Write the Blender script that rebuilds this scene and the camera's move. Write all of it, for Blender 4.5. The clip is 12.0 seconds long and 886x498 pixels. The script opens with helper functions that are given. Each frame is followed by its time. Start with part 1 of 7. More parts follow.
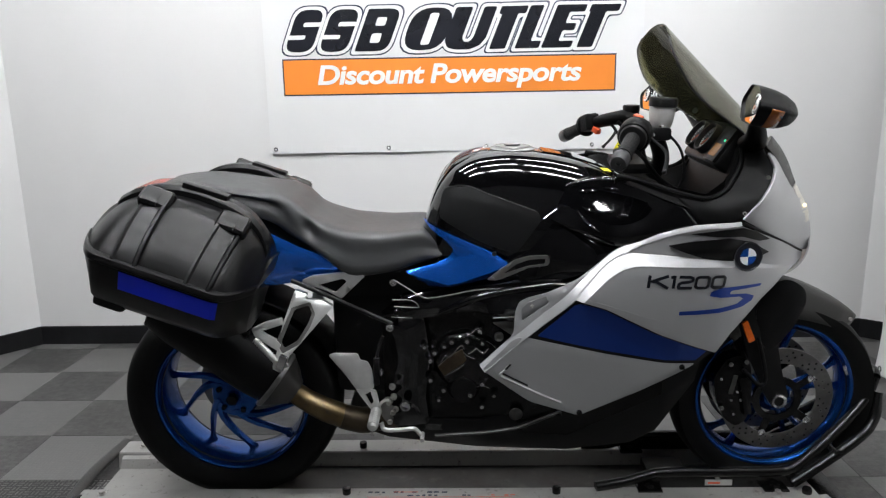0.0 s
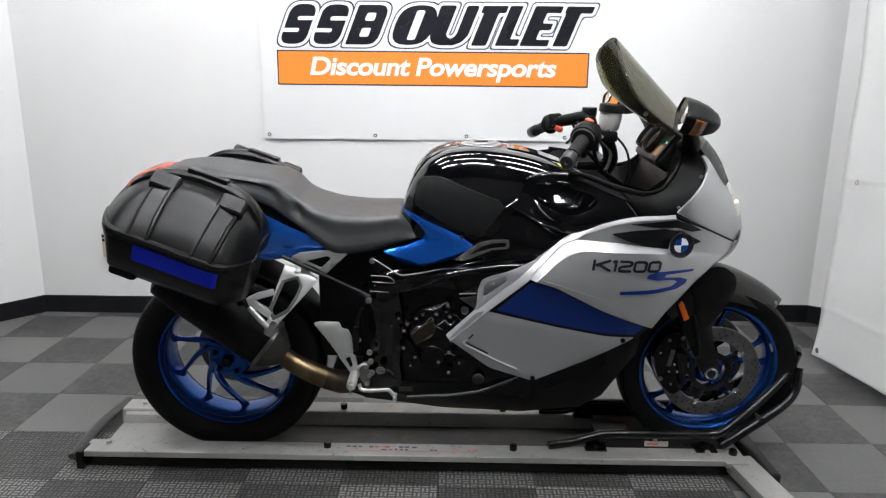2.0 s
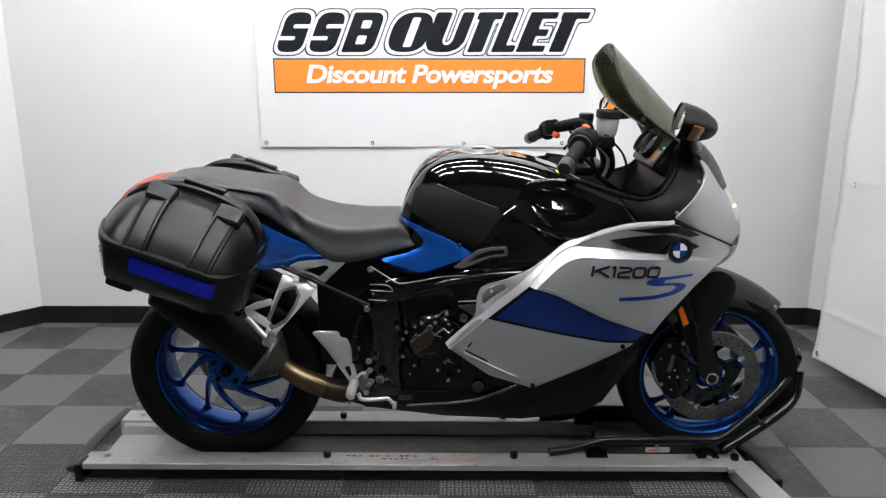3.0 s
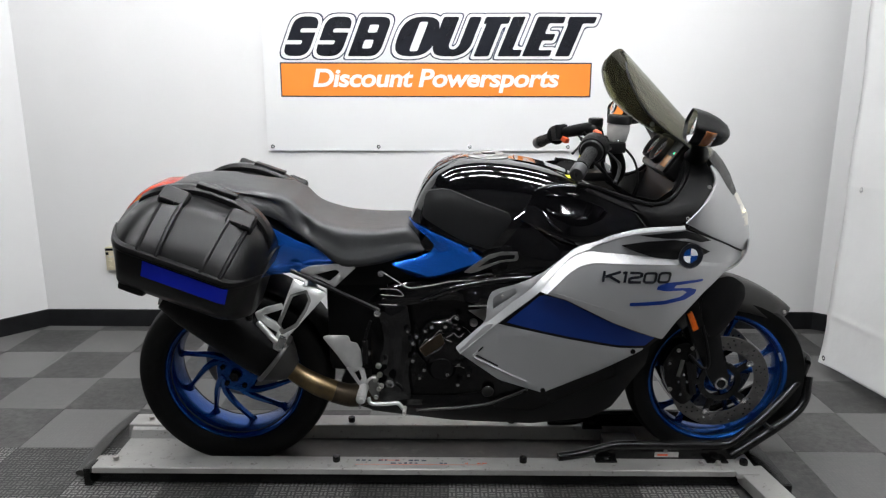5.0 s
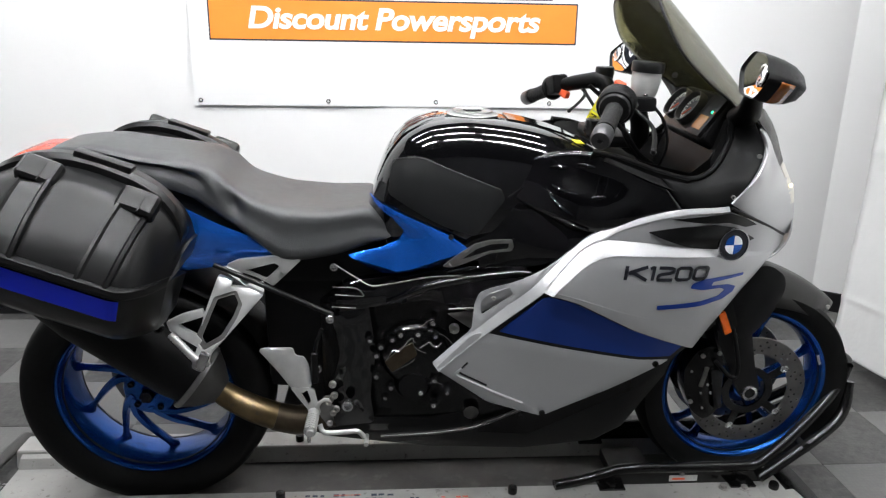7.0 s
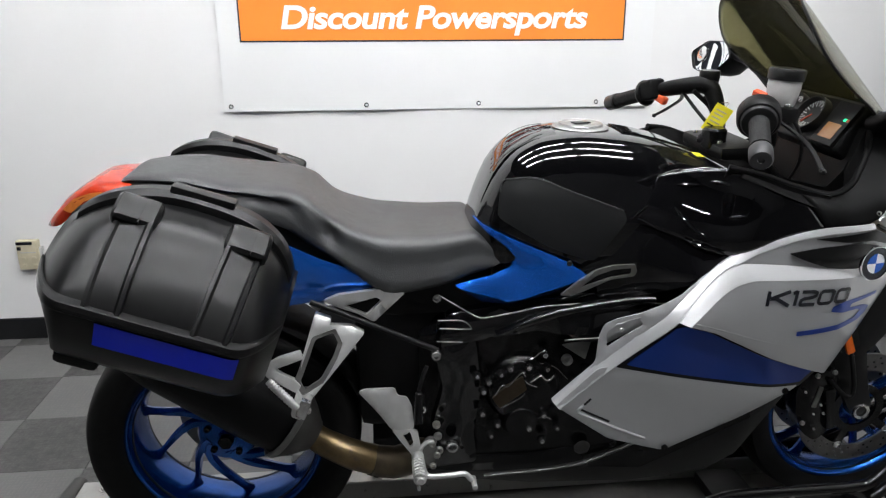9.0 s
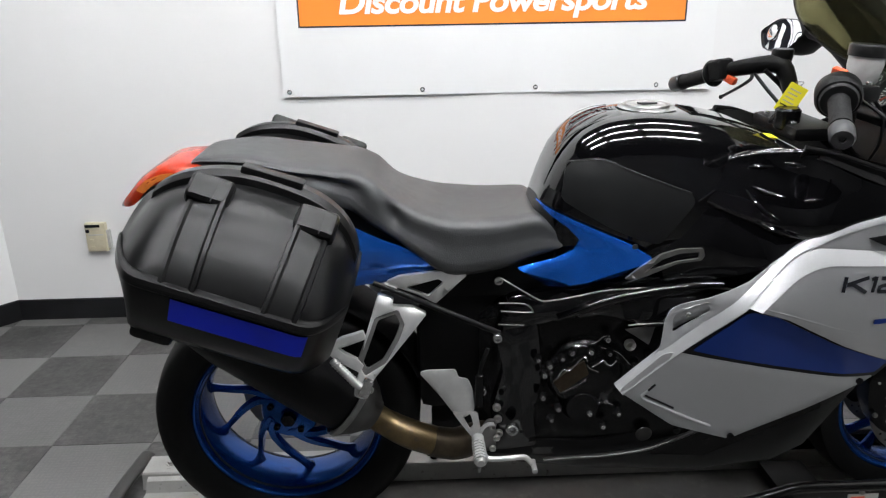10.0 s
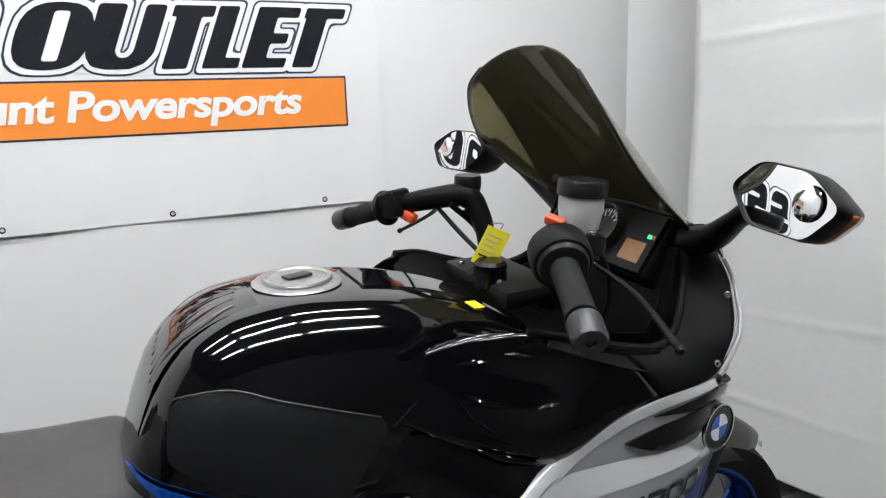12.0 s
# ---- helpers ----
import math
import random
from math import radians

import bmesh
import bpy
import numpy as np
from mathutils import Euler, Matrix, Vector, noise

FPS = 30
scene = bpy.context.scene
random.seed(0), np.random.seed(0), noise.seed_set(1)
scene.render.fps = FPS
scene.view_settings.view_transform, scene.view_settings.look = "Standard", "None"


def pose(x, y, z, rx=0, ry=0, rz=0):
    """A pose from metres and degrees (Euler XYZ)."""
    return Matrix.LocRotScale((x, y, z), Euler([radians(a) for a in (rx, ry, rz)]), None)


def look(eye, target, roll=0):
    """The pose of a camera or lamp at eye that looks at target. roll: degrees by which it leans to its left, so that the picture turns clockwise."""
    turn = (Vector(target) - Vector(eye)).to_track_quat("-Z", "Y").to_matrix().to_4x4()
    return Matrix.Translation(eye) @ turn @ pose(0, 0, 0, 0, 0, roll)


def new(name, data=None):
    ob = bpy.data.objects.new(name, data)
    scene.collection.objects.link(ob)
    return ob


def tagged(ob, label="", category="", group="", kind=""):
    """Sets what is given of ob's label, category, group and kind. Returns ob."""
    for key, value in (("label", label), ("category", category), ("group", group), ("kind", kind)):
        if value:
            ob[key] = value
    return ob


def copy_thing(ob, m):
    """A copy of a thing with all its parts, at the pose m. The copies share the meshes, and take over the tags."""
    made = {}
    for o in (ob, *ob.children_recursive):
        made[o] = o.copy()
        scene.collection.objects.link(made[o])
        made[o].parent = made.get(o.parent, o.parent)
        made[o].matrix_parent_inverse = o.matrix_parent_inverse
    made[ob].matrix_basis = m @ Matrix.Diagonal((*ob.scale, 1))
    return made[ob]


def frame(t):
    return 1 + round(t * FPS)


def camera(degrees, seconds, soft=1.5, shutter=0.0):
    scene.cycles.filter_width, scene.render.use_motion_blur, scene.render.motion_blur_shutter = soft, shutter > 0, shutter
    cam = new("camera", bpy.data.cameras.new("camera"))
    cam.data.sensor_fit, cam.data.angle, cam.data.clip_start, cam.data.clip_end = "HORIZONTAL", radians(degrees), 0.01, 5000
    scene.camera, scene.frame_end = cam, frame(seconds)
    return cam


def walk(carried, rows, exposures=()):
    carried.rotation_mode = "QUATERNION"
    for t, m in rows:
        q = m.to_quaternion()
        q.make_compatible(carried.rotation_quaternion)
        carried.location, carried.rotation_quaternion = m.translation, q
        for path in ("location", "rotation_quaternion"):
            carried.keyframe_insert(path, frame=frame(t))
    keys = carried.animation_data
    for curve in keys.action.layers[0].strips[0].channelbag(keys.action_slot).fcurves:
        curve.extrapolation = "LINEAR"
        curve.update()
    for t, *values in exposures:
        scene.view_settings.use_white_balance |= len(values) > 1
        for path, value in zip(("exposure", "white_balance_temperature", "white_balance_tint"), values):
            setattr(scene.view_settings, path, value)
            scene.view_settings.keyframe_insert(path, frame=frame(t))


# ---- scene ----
cam = camera(64.4, 12.0, soft=1.25)
PATH = [
    (0, (0.659, -1.941, 1.187), (0.612, 0.013, 0.762), -1.0),
    (0.5, (0.686, -2.071, 1.229), (0.627, -0.112, 0.83), 0.6),
    (0.7, (0.725, -2.115, 1.236), (0.637, -0.163, 0.809), -0.5),
    (1, (0.769, -2.169, 1.233), (0.657, -0.222, 0.789), -1.6),
    (1.2, (0.761, -2.190, 1.253), (0.647, -0.239, 0.823), -0.9),
    (1.5, (0.725, -2.192, 1.241), (0.7, -0.241, 0.801), 0.5),
    (2, (0.715, -2.179, 1.243), (0.695, -0.237, 0.768), 0.6),
    (2.5, (0.715, -2.166, 1.244), (0.694, -0.222, 0.777), 0.2),
    (3, (0.716, -2.171, 1.249), (0.7, -0.225, 0.788), 0.0),
    (5, (0.684, -2.173, 1.256), (0.669, -0.225, 0.802), 0.1),
    (5.5, (0.661, -2.155, 1.251), (0.676, -0.21, 0.784), -0.1),
    (6, (0.669, -2.055, 1.232), (0.726, -0.122, 0.721), -0.3),
    (6.5, (0.684, -1.827, 1.217), (0.738, 0.095, 0.666), 0.3),
    (7, (0.632, -1.69, 1.212), (0.756, 0.223, 0.642), 0.9),
    (7.2, (0.561, -1.635, 1.212), (0.832, 0.271, 0.67), 2.3),
    (8.8, (0.385, -1.511, 1.26), (0.684, 0.377, 0.67), 0.0),
    (9, (0.352, -1.513, 1.254), (0.542, 0.384, 0.651), -0.2),
    (9.5, (0.302, -1.523, 1.245), (0.278, 0.373, 0.609), -0.8),
    (10, (0.32, -1.511, 1.241), (0.376, 0.386, 0.607), -1.0),
    (10.5, (0.421, -1.448, 1.236), (0.763, 0.419, 0.607), -1.6),
    (11, (0.576, -1.331, 1.249), (1.074, 0.5, 0.619), -2.0),
    (11.5, (0.635, -1.196, 1.256), (1.326, 0.587, 0.671), -2.0),
    (12, (0.563, -0.939, 1.292), (1.441, 0.806, 0.863), -1.8),
]
walk(cam, [(t, look(eye, target, roll)) for t, eye, target, roll in PATH], [(0.0, -0.12), (1.0, -0.02), (2.0, 0.05), (5.5, 0.03), (6.5, 0.29), (7.0, 0.37), (9.0, 0.06), (9.5, 0.09), (10.5, 0.08), (11.0, 0.31), (11.5, 0.02), (12.0, -0.21)])

# ---------------------------------------------------------------- light
world = bpy.data.worlds.new("world")
scene.world = world
world.use_nodes = True
world.node_tree.nodes["Background"].inputs[0].default_value = (0.9, 0.95, 1.0, 1)
world.node_tree.nodes["Background"].inputs[1].default_value = 0.02
scene.view_settings.exposure = 0.0
TUBE_POWER = 152.0

# ---------------------------------------------------------------- materials
def ramp(nt, fac, stops):
    n = nt.nodes.new("ShaderNodeValToRGB")
    el = n.color_ramp.elements
    while len(el) < len(stops):
        el.new(0.5)
    for e, (p, c) in zip(el, stops):
        e.position, e.color = p, (*c, 1)
    nt.links.new(fac, n.inputs[0])
    return n.outputs[0]


def tex(nt, kind, scale, detail=4.0, rough=0.6, coord="Object"):
    co = nt.nodes.new("ShaderNodeTexCoord")
    n = nt.nodes.new("ShaderNodeTexNoise" if kind == "noise" else "ShaderNodeTexVoronoi")
    n.inputs["Scale"].default_value = scale
    if kind == "noise":
        n.inputs["Detail"].default_value = detail
        n.inputs["Roughness"].default_value = rough
    nt.links.new(co.outputs[coord], n.inputs["Vector"])
    return n


def shade(c, k):
    return tuple(min(1.0, v * k) for v in c[:3])


def mat(name, color, rough=0.5, metal=0.0, coat=0.0, grain=0.0, grain_scale=300.0, var=0.12, var_scale=6.0,
        rough_var=0.1, fine=None, spec=0.5, emit=0.0):
    """Painted, moulded or metal surface with blotches, fine relief and uneven gloss."""
    m = bpy.data.materials.new(name)
    m.use_nodes = True
    nt = m.node_tree
    b = nt.nodes["Principled BSDF"]
    big = tex(nt, "noise", var_scale, 5)
    col = ramp(nt, big.outputs[0], [(0.3, shade(color, 1 - var)), (0.7, shade(color, 1 + var))])
    if fine:
        f = tex(nt, "noise", fine[0], 3)
        mix = nt.nodes.new("ShaderNodeMix")
        mix.data_type = "RGBA"
        nt.links.new(ramp(nt, f.outputs[0], [(fine[2], (0, 0, 0)), (fine[3], (1, 1, 1))]), mix.inputs[0])
        nt.links.new(col, mix.inputs[6])
        mix.inputs[7].default_value = (*fine[1], 1)
        col = mix.outputs[2]
    nt.links.new(col, b.inputs["Base Color"])
    mr = nt.nodes.new("ShaderNodeMapRange")
    small = tex(nt, "noise", var_scale * 7, 6)
    nt.links.new(small.outputs[0], mr.inputs[0])
    mr.inputs[3].default_value = max(0.0, rough * (1 - rough_var))
    mr.inputs[4].default_value = min(1.0, rough * (1 + rough_var))
    nt.links.new(mr.outputs[0], b.inputs["Roughness"])
    b.inputs["Metallic"].default_value = metal
    b.inputs["Coat Weight"].default_value = coat
    b.inputs["Coat Roughness"].default_value = 0.03
    b.inputs["Specular IOR Level"].default_value = spec
    if grain:
        g = tex(nt, "noise", grain_scale, 2)
        bp = nt.nodes.new("ShaderNodeBump")
        bp.inputs["Strength"].default_value = grain
        bp.inputs["Distance"].default_value = 0.002
        nt.links.new(g.outputs[0], bp.inputs["Height"])
        nt.links.new(bp.outputs[0], b.inputs["Normal"])
    if emit:
        b.inputs["Emission Color"].default_value = (*color, 1)
        b.inputs["Emission Strength"].default_value = emit
    return m


def flake(name, color, dark, rough=0.3, metal=0.75, coat=1.0):
    """Metallic paint under clear lacquer, with fine flakes."""
    m = mat(name, color, rough, metal, coat=coat, var=0.06, var_scale=3)
    nt = m.node_tree
    b = nt.nodes["Principled BSDF"]
    f = tex(nt, "noise", 1500, 1)
    mix = nt.nodes.new("ShaderNodeMix")
    mix.data_type = "RGBA"
    nt.links.new(f.outputs[0], mix.inputs[0])
    mix.inputs[6].default_value = (*dark, 1)
    mix.inputs[7].default_value = (*color, 1)
    nt.links.new(mix.outputs[2], b.inputs["Base Color"])
    return m


def glass(name, color, rough=0.02, alpha=0.5):
    """Tinted clear plastic sheet."""
    m = bpy.data.materials.new(name)
    m.use_nodes = True
    nt = m.node_tree
    nt.nodes.remove(nt.nodes["Principled BSDF"])
    t = nt.nodes.new("ShaderNodeBsdfTransparent")
    t.inputs[0].default_value = (*color, 1)
    g = nt.nodes.new("ShaderNodeBsdfGlossy")
    g.inputs["Roughness"].default_value = rough
    fr = nt.nodes.new("ShaderNodeFresnel")
    fr.inputs[0].default_value = 1.49
    s = nt.nodes.new("ShaderNodeMixShader")
    nt.links.new(fr.outputs[0], s.inputs[0])
    nt.links.new(t.outputs[0], s.inputs[1])
    nt.links.new(g.outputs[0], s.inputs[2])
    d = nt.nodes.new("ShaderNodeBsdfDiffuse")
    d.inputs[0].default_value = (*color, 1)
    s2 = nt.nodes.new("ShaderNodeMixShader")
    s2.inputs[0].default_value = 1 - alpha
    nt.links.new(s.outputs[0], s2.inputs[2])
    nt.links.new(d.outputs[0], s2.inputs[1])
    s2.inputs[0].default_value = alpha
    nt.links.new(s2.outputs[0], nt.nodes["Material Output"].inputs[0])
    return m


M = {}
M["wall"] = mat("wall_paint", (0.77, 0.765, 0.762), 0.6, grain=0.12, grain_scale=90, var=0.025, var_scale=1.2)
M["base"] = mat("black_vinyl_base", (0.010, 0.010, 0.011), 0.45, spec=0.15, grain=0.1, var=0.3)
M["dark_wall"] = mat("charcoal_paint", (0.045, 0.045, 0.048), 0.7, grain=0.2, grain_scale=60, var=0.15, var_scale=2)
M["ceiling"] = mat("black_ceiling_paint", (0.03, 0.03, 0.032), 0.85, grain=0.4, grain_scale=120)
M["banner"] = mat("banner_vinyl", (0.79, 0.79, 0.79), 0.32, grain=0.05, grain_scale=25, var=0.02, var_scale=2)
M["banner_orange"] = mat("printed_orange", (0.88, 0.27, 0.045), 0.32, var=0.04)
M["print_black"] = mat("printed_black", (0.012, 0.013, 0.018), 0.25, var=0.3, var_scale=3)
M["print_navy"] = mat("printed_navy", (0.02, 0.028, 0.06), 0.3)
M["print_white"] = mat("printed_white", (0.85, 0.85, 0.85), 0.35, var=0.02)
M["tarp"] = mat("white_tarp", (0.65, 0.65, 0.646), 0.5, grain=0.6, grain_scale=22, var=0.03, var_scale=4)
M["beige"] = mat("ivory_plastic", (0.55, 0.50, 0.36), 0.45, var=0.08, var_scale=30)
M["gloss"] = mat("gloss_black_paint", (0.002, 0.002, 0.0024), 0.06, coat=0.4, var=0.2, rough_var=0.5, grain=0.30, grain_scale=16)
M["satin"] = mat("satin_black_plastic", (0.0048, 0.0048, 0.0051), 0.38, spec=0.25, grain=0.12, grain_scale=900, var=0.2, var_scale=9)
M["matte"] = mat("matte_black_plastic", (0.0040, 0.0040, 0.0042), 0.5, spec=0.18, grain=0.3, grain_scale=700, var=0.25, var_scale=9)
M["case"] = mat("moulded_case_plastic", (0.0042, 0.0042, 0.0044), 0.31, spec=0.24, grain=0.05, grain_scale=600, var=0.18, var_scale=7)
M["vinyl"] = mat("seat_vinyl", (0.036, 0.037, 0.0385), 0.43, spec=0.5, grain=0.35, grain_scale=420, var=0.22, var_scale=10, rough_var=0.25)
M["rubber"] = mat("tyre_rubber", (0.005, 0.005, 0.005), 0.6, spec=0.16, grain=0.2, grain_scale=250, var=0.25, var_scale=14)
M["grip"] = mat("grip_rubber", (0.008, 0.008, 0.0085), 0.6, spec=0.2, grain=0.5, grain_scale=500)
M["trim"] = mat("soft_black_trim", (0.0045, 0.0045, 0.0047), 0.42, spec=0.12, grain=0.2, grain_scale=700, var=0.2, var_scale=9)
M["weight"] = mat("anodised_grey", (0.05, 0.05, 0.052), 0.35, metal=0.6, var=0.2, var_scale=40)
M["cap"] = mat("brushed_cap_metal", (0.38, 0.38, 0.375), 0.38, metal=0.85, grain=0.1, grain_scale=300, var=0.15, var_scale=40)
M["bracket"] = mat("dull_cast_metal", (0.24, 0.235, 0.23), 0.42, metal=0.85, grain=0.1, grain_scale=500, var=0.2, var_scale=30)
M["silver"] = flake("silver_paint", (0.525, 0.53, 0.54), (0.39, 0.395, 0.405), 0.36, 0.5)
M["blue"] = flake("bright_blue_paint", (0.008, 0.17, 0.78), (0.006, 0.11, 0.6), 0.26, 0.72)
M["navy"] = flake("deep_blue_paint", (0.008, 0.055, 0.36), (0.006, 0.035, 0.24), 0.35, 0.6, 0.25)
M["wheelblue"] = flake("wheel_blue_paint", (0.004, 0.085, 0.36), (0.003, 0.055, 0.26), 0.26, 0.8, 0.25)
M["casebl"] = mat("blue_reflective_tape", (0.004, 0.030, 0.92), 0.35, spec=0.25, grain=0.15, grain_scale=900, var=0.15)
M["alu"] = mat("cast_aluminium", (0.70, 0.70, 0.69), 0.34, metal=0.75, grain=0.1, grain_scale=400, var=0.1, var_scale=20)
M["steel"] = mat("polished_steel", (0.6, 0.6, 0.6), 0.25, metal=1.0, var=0.1, var_scale=40)
M["disc"] = mat("brake_disc_steel", (0.17, 0.166, 0.16), 0.42, metal=0.9, grain=0.15, grain_scale=900, var=0.2, var_scale=30)
M["engine"] = mat("dark_engine_casing", (0.004, 0.004, 0.0043), 0.16, metal=0.2, spec=0.35, grain=0.25, grain_scale=350, var=0.35, var_scale=18)
M["bronze"] = mat("heat_tinted_steel", (0.165, 0.120, 0.062), 0.36, metal=0.9, var=0.4, var_scale=14, fine=(40, (0.1, 0.085, 0.07), 0.5, 0.75))
M["darkbronze"] = mat("dark_brown_steel", (0.055, 0.042, 0.028), 0.42, metal=0.8, var=0.4, var_scale=18)
M["fender"] = mat("dark_grey_plastic", (0.030, 0.029, 0.0275), 0.40, grain=0.15, grain_scale=600, var=0.15, var_scale=8)
M["red"] = mat("red_lens", (0.40, 0.026, 0.006), 0.25, spec=0.25, coat=0.15, var=0.25, var_scale=60)
M["amber"] = mat("amber_lens", (0.90, 0.25, 0.045), 0.15, coat=1.0, var=0.15, var_scale=50)
M["amber_dark"] = mat("unlit_amber_lens", (0.30, 0.085, 0.012), 0.2, coat=0.5, var=0.2, var_scale=50)
M["orange"] = mat("orange_reflector", (0.85, 0.15, 0.01), 0.25, coat=0.6, var=0.15, var_scale=90)
M["switch"] = mat("red_switch", (0.72, 0.10, 0.035), 0.35)
M["yellow"] = mat("yellow_card", (0.88, 0.78, 0.03), 0.5, var=0.05)
M["deckgrey"] = mat("worn_deck_paint", (0.075, 0.072, 0.068), 0.5, grain=0.25, grain_scale=200, var=0.35, var_scale=7, fine=(22, (0.13, 0.125, 0.115), 0.58, 0.8))
M["rail"] = mat("scuffed_grey_paint", (0.36, 0.355, 0.34), 0.42, metal=0.3, grain=0.2, grain_scale=150, var=0.14, var_scale=6, fine=(55, (0.10, 0.09, 0.08), 0.62, 0.78))
M["railblack"] = mat("black_powder_coat", (0.004, 0.004, 0.004), 0.24, spec=0.4, grain=0.06, grain_scale=300, var=0.3, var_scale=12)
M["bolt"] = mat("zinc_bolt", (0.45, 0.44, 0.42), 0.35, metal=0.9, var=0.2, var_scale=60)
M["screen"] = glass("smoked_screen", (0.47, 0.455, 0.315), 0.02, 0.90)
M["dial"] = mat("printed_dial", (0.010, 0.010, 0.011), 0.30, spec=0.4, var=0.2, var_scale=60)
M["clear"] = glass("clear_plastic", (0.85, 0.88, 0.9), 0.05, 0.7)
M["mirror"] = mat("mirror_glass", (0.9, 0.9, 0.9), 0.01, metal=1.0, var=0.0, rough_var=0)
M["fluid"] = mat("frosted_plastic", (0.45, 0.45, 0.44), 0.35, var=0.1, var_scale=40)
M["lcd"] = mat("lit_display", (0.30, 0.15, 0.065), 0.25, emit=0.16, var=0.1, var_scale=60)
M["green"] = mat("green_telltale", (0.02, 0.8, 0.35), 0.3, emit=1.5)
M["lamp"] = mat("lit_headlamp", (1.0, 0.82, 0.55), 0.15, emit=1.6, var=0.3, var_scale=60)
M["lens_lit"] = mat("lit_lens", (0.62, 0.60, 0.54), 0.15, emit=0.06, var=0.1, var_scale=60)
M["chrome"] = mat("reflector_chrome", (0.8, 0.8, 0.8), 0.08, metal=1.0, var=0.1, var_scale=30)
M["tube"] = mat("fluorescent_tube", (0.97, 0.985, 1.0), 0.5, emit=TUBE_POWER, var=0.0)
# lighter metal for painted edge highlights on the frame, also for fine lines and wire
M["edge"] = mat("highlight_and_line_metal", (0.16, 0.16, 0.155), 0.3, metal=0.8, var=0.3, var_scale=40)
M["darkred"] = mat("dark_red_print", (0.10, 0.012, 0.012), 0.15, coat=0.5)
M["lampbody"] = mat("white_enamel", (0.8, 0.8, 0.8), 0.4)


def tile_material(weave):
    """Dark rubbery floor tile with a raised weave of short bars, two greys by tile."""
    m = bpy.data.materials.new("woven_floor_tile" if weave else "floor_tile_rubber")
    m.use_nodes = True
    nt = m.node_tree
    b = nt.nodes["Principled BSDF"]
    geo = nt.nodes.new("ShaderNodeNewGeometry")
    sep = nt.nodes.new("ShaderNodeSeparateXYZ")
    nt.links.new(geo.outputs["Position"], sep.inputs[0])

    def mth(op, a, c=None):
        n = nt.nodes.new("ShaderNodeMath")
        n.operation = op
        for i, v in enumerate((a, c)):
            if v is None:
                continue
            if isinstance(v, (int, float)):
                n.inputs[i].default_value = v
            else:
                nt.links.new(v, n.inputs[i])
        return n.outputs[0]
    cell = 0.0254
    u, v = mth("DIVIDE", sep.outputs[0], cell), mth("DIVIDE", sep.outputs[1], cell)
    odd = mth("MODULO", mth("ABSOLUTE", mth("ADD", mth("FLOOR", u), mth("FLOOR", v))), 2.0)
    fu, fv = mth("FRACT", u), mth("FRACT", v)

    def bars(a, c):
        w = mth("ABSOLUTE", mth("SUBTRACT", mth("FRACT", mth("MULTIPLY", a, 2.0)), 0.5))
        w = mth("LESS_THAN", w, 0.24)
        l = mth("LESS_THAN", mth("ABSOLUTE", mth("SUBTRACT", c, 0.5)), 0.38)
        return mth("MULTIPLY", w, l)
    pick = mth("ADD", mth("MULTIPLY", bars(fu, fv), odd), mth("MULTIPLY", bars(fv, fu), mth("SUBTRACT", 1.0, odd)))
    if not weave:
        pick = mth("MULTIPLY", pick, 0.12)
        pick = mth("ADD", pick, 0.75)
    oi = nt.nodes.new("ShaderNodeObjectInfo")
    at = nt.nodes.new("ShaderNodeMath")
    at.operation = "MULTIPLY"
    nt.links.new(oi.outputs["Random"], at.inputs[0])
    at.inputs[1].default_value = 0.03
    blot = tex(nt, "noise", 5, 7, 0.65, "Generated")
    co = nt.nodes.new("ShaderNodeTexCoord")
    for n in (blot,):
        nt.links.new(geo.outputs["Position"], n.inputs["Vector"])
    dust = tex(nt, "noise", 38, 5, 0.7)
    nt.links.new(geo.outputs["Position"], dust.inputs["Vector"])
    col = nt.nodes.new("ShaderNodeMix")
    col.data_type = "RGBA"
    nt.links.new(oi.outputs["Color"], col.inputs[6])
    nt.links.new(ramp(nt, mth("MULTIPLY", blot.outputs[0], dust.outputs[0]), [(0.17, (0, 0, 0)), (0.46, (0.62, 0.62, 0.62))]), col.inputs[0])
    col.inputs[7].default_value = (0.145, 0.14, 0.135, 1)
    fin = nt.nodes.new("ShaderNodeMix")
    fin.data_type = "RGBA"
    fin.blend_type = "MULTIPLY"
    nt.links.new(col.outputs[2], fin.inputs[6])
    nt.links.new(ramp(nt, pick, [(0.0, (0.30, 0.30, 0.30)), (1.0, (1.75, 1.75, 1.75))] if weave else [(0.0, (0.42, 0.42, 0.42)), (1.0, (1.15, 1.15, 1.15))]), fin.inputs[7])
    fin.inputs[0].default_value = 1.0
    nt.links.new(fin.outputs[2], b.inputs["Base Color"])
    b.inputs["Roughness"].default_value = 0.5
    bp = nt.nodes.new("ShaderNodeBump")
    bp.inputs["Strength"].default_value = 0.5
    bp.inputs["Distance"].default_value = 0.002
    nt.links.new(mth("ADD", pick, mth("MULTIPLY", dust.outputs[0], 0.3)), bp.inputs["Height"])
    nt.links.new(bp.outputs[0], b.inputs["Normal"])
    return m


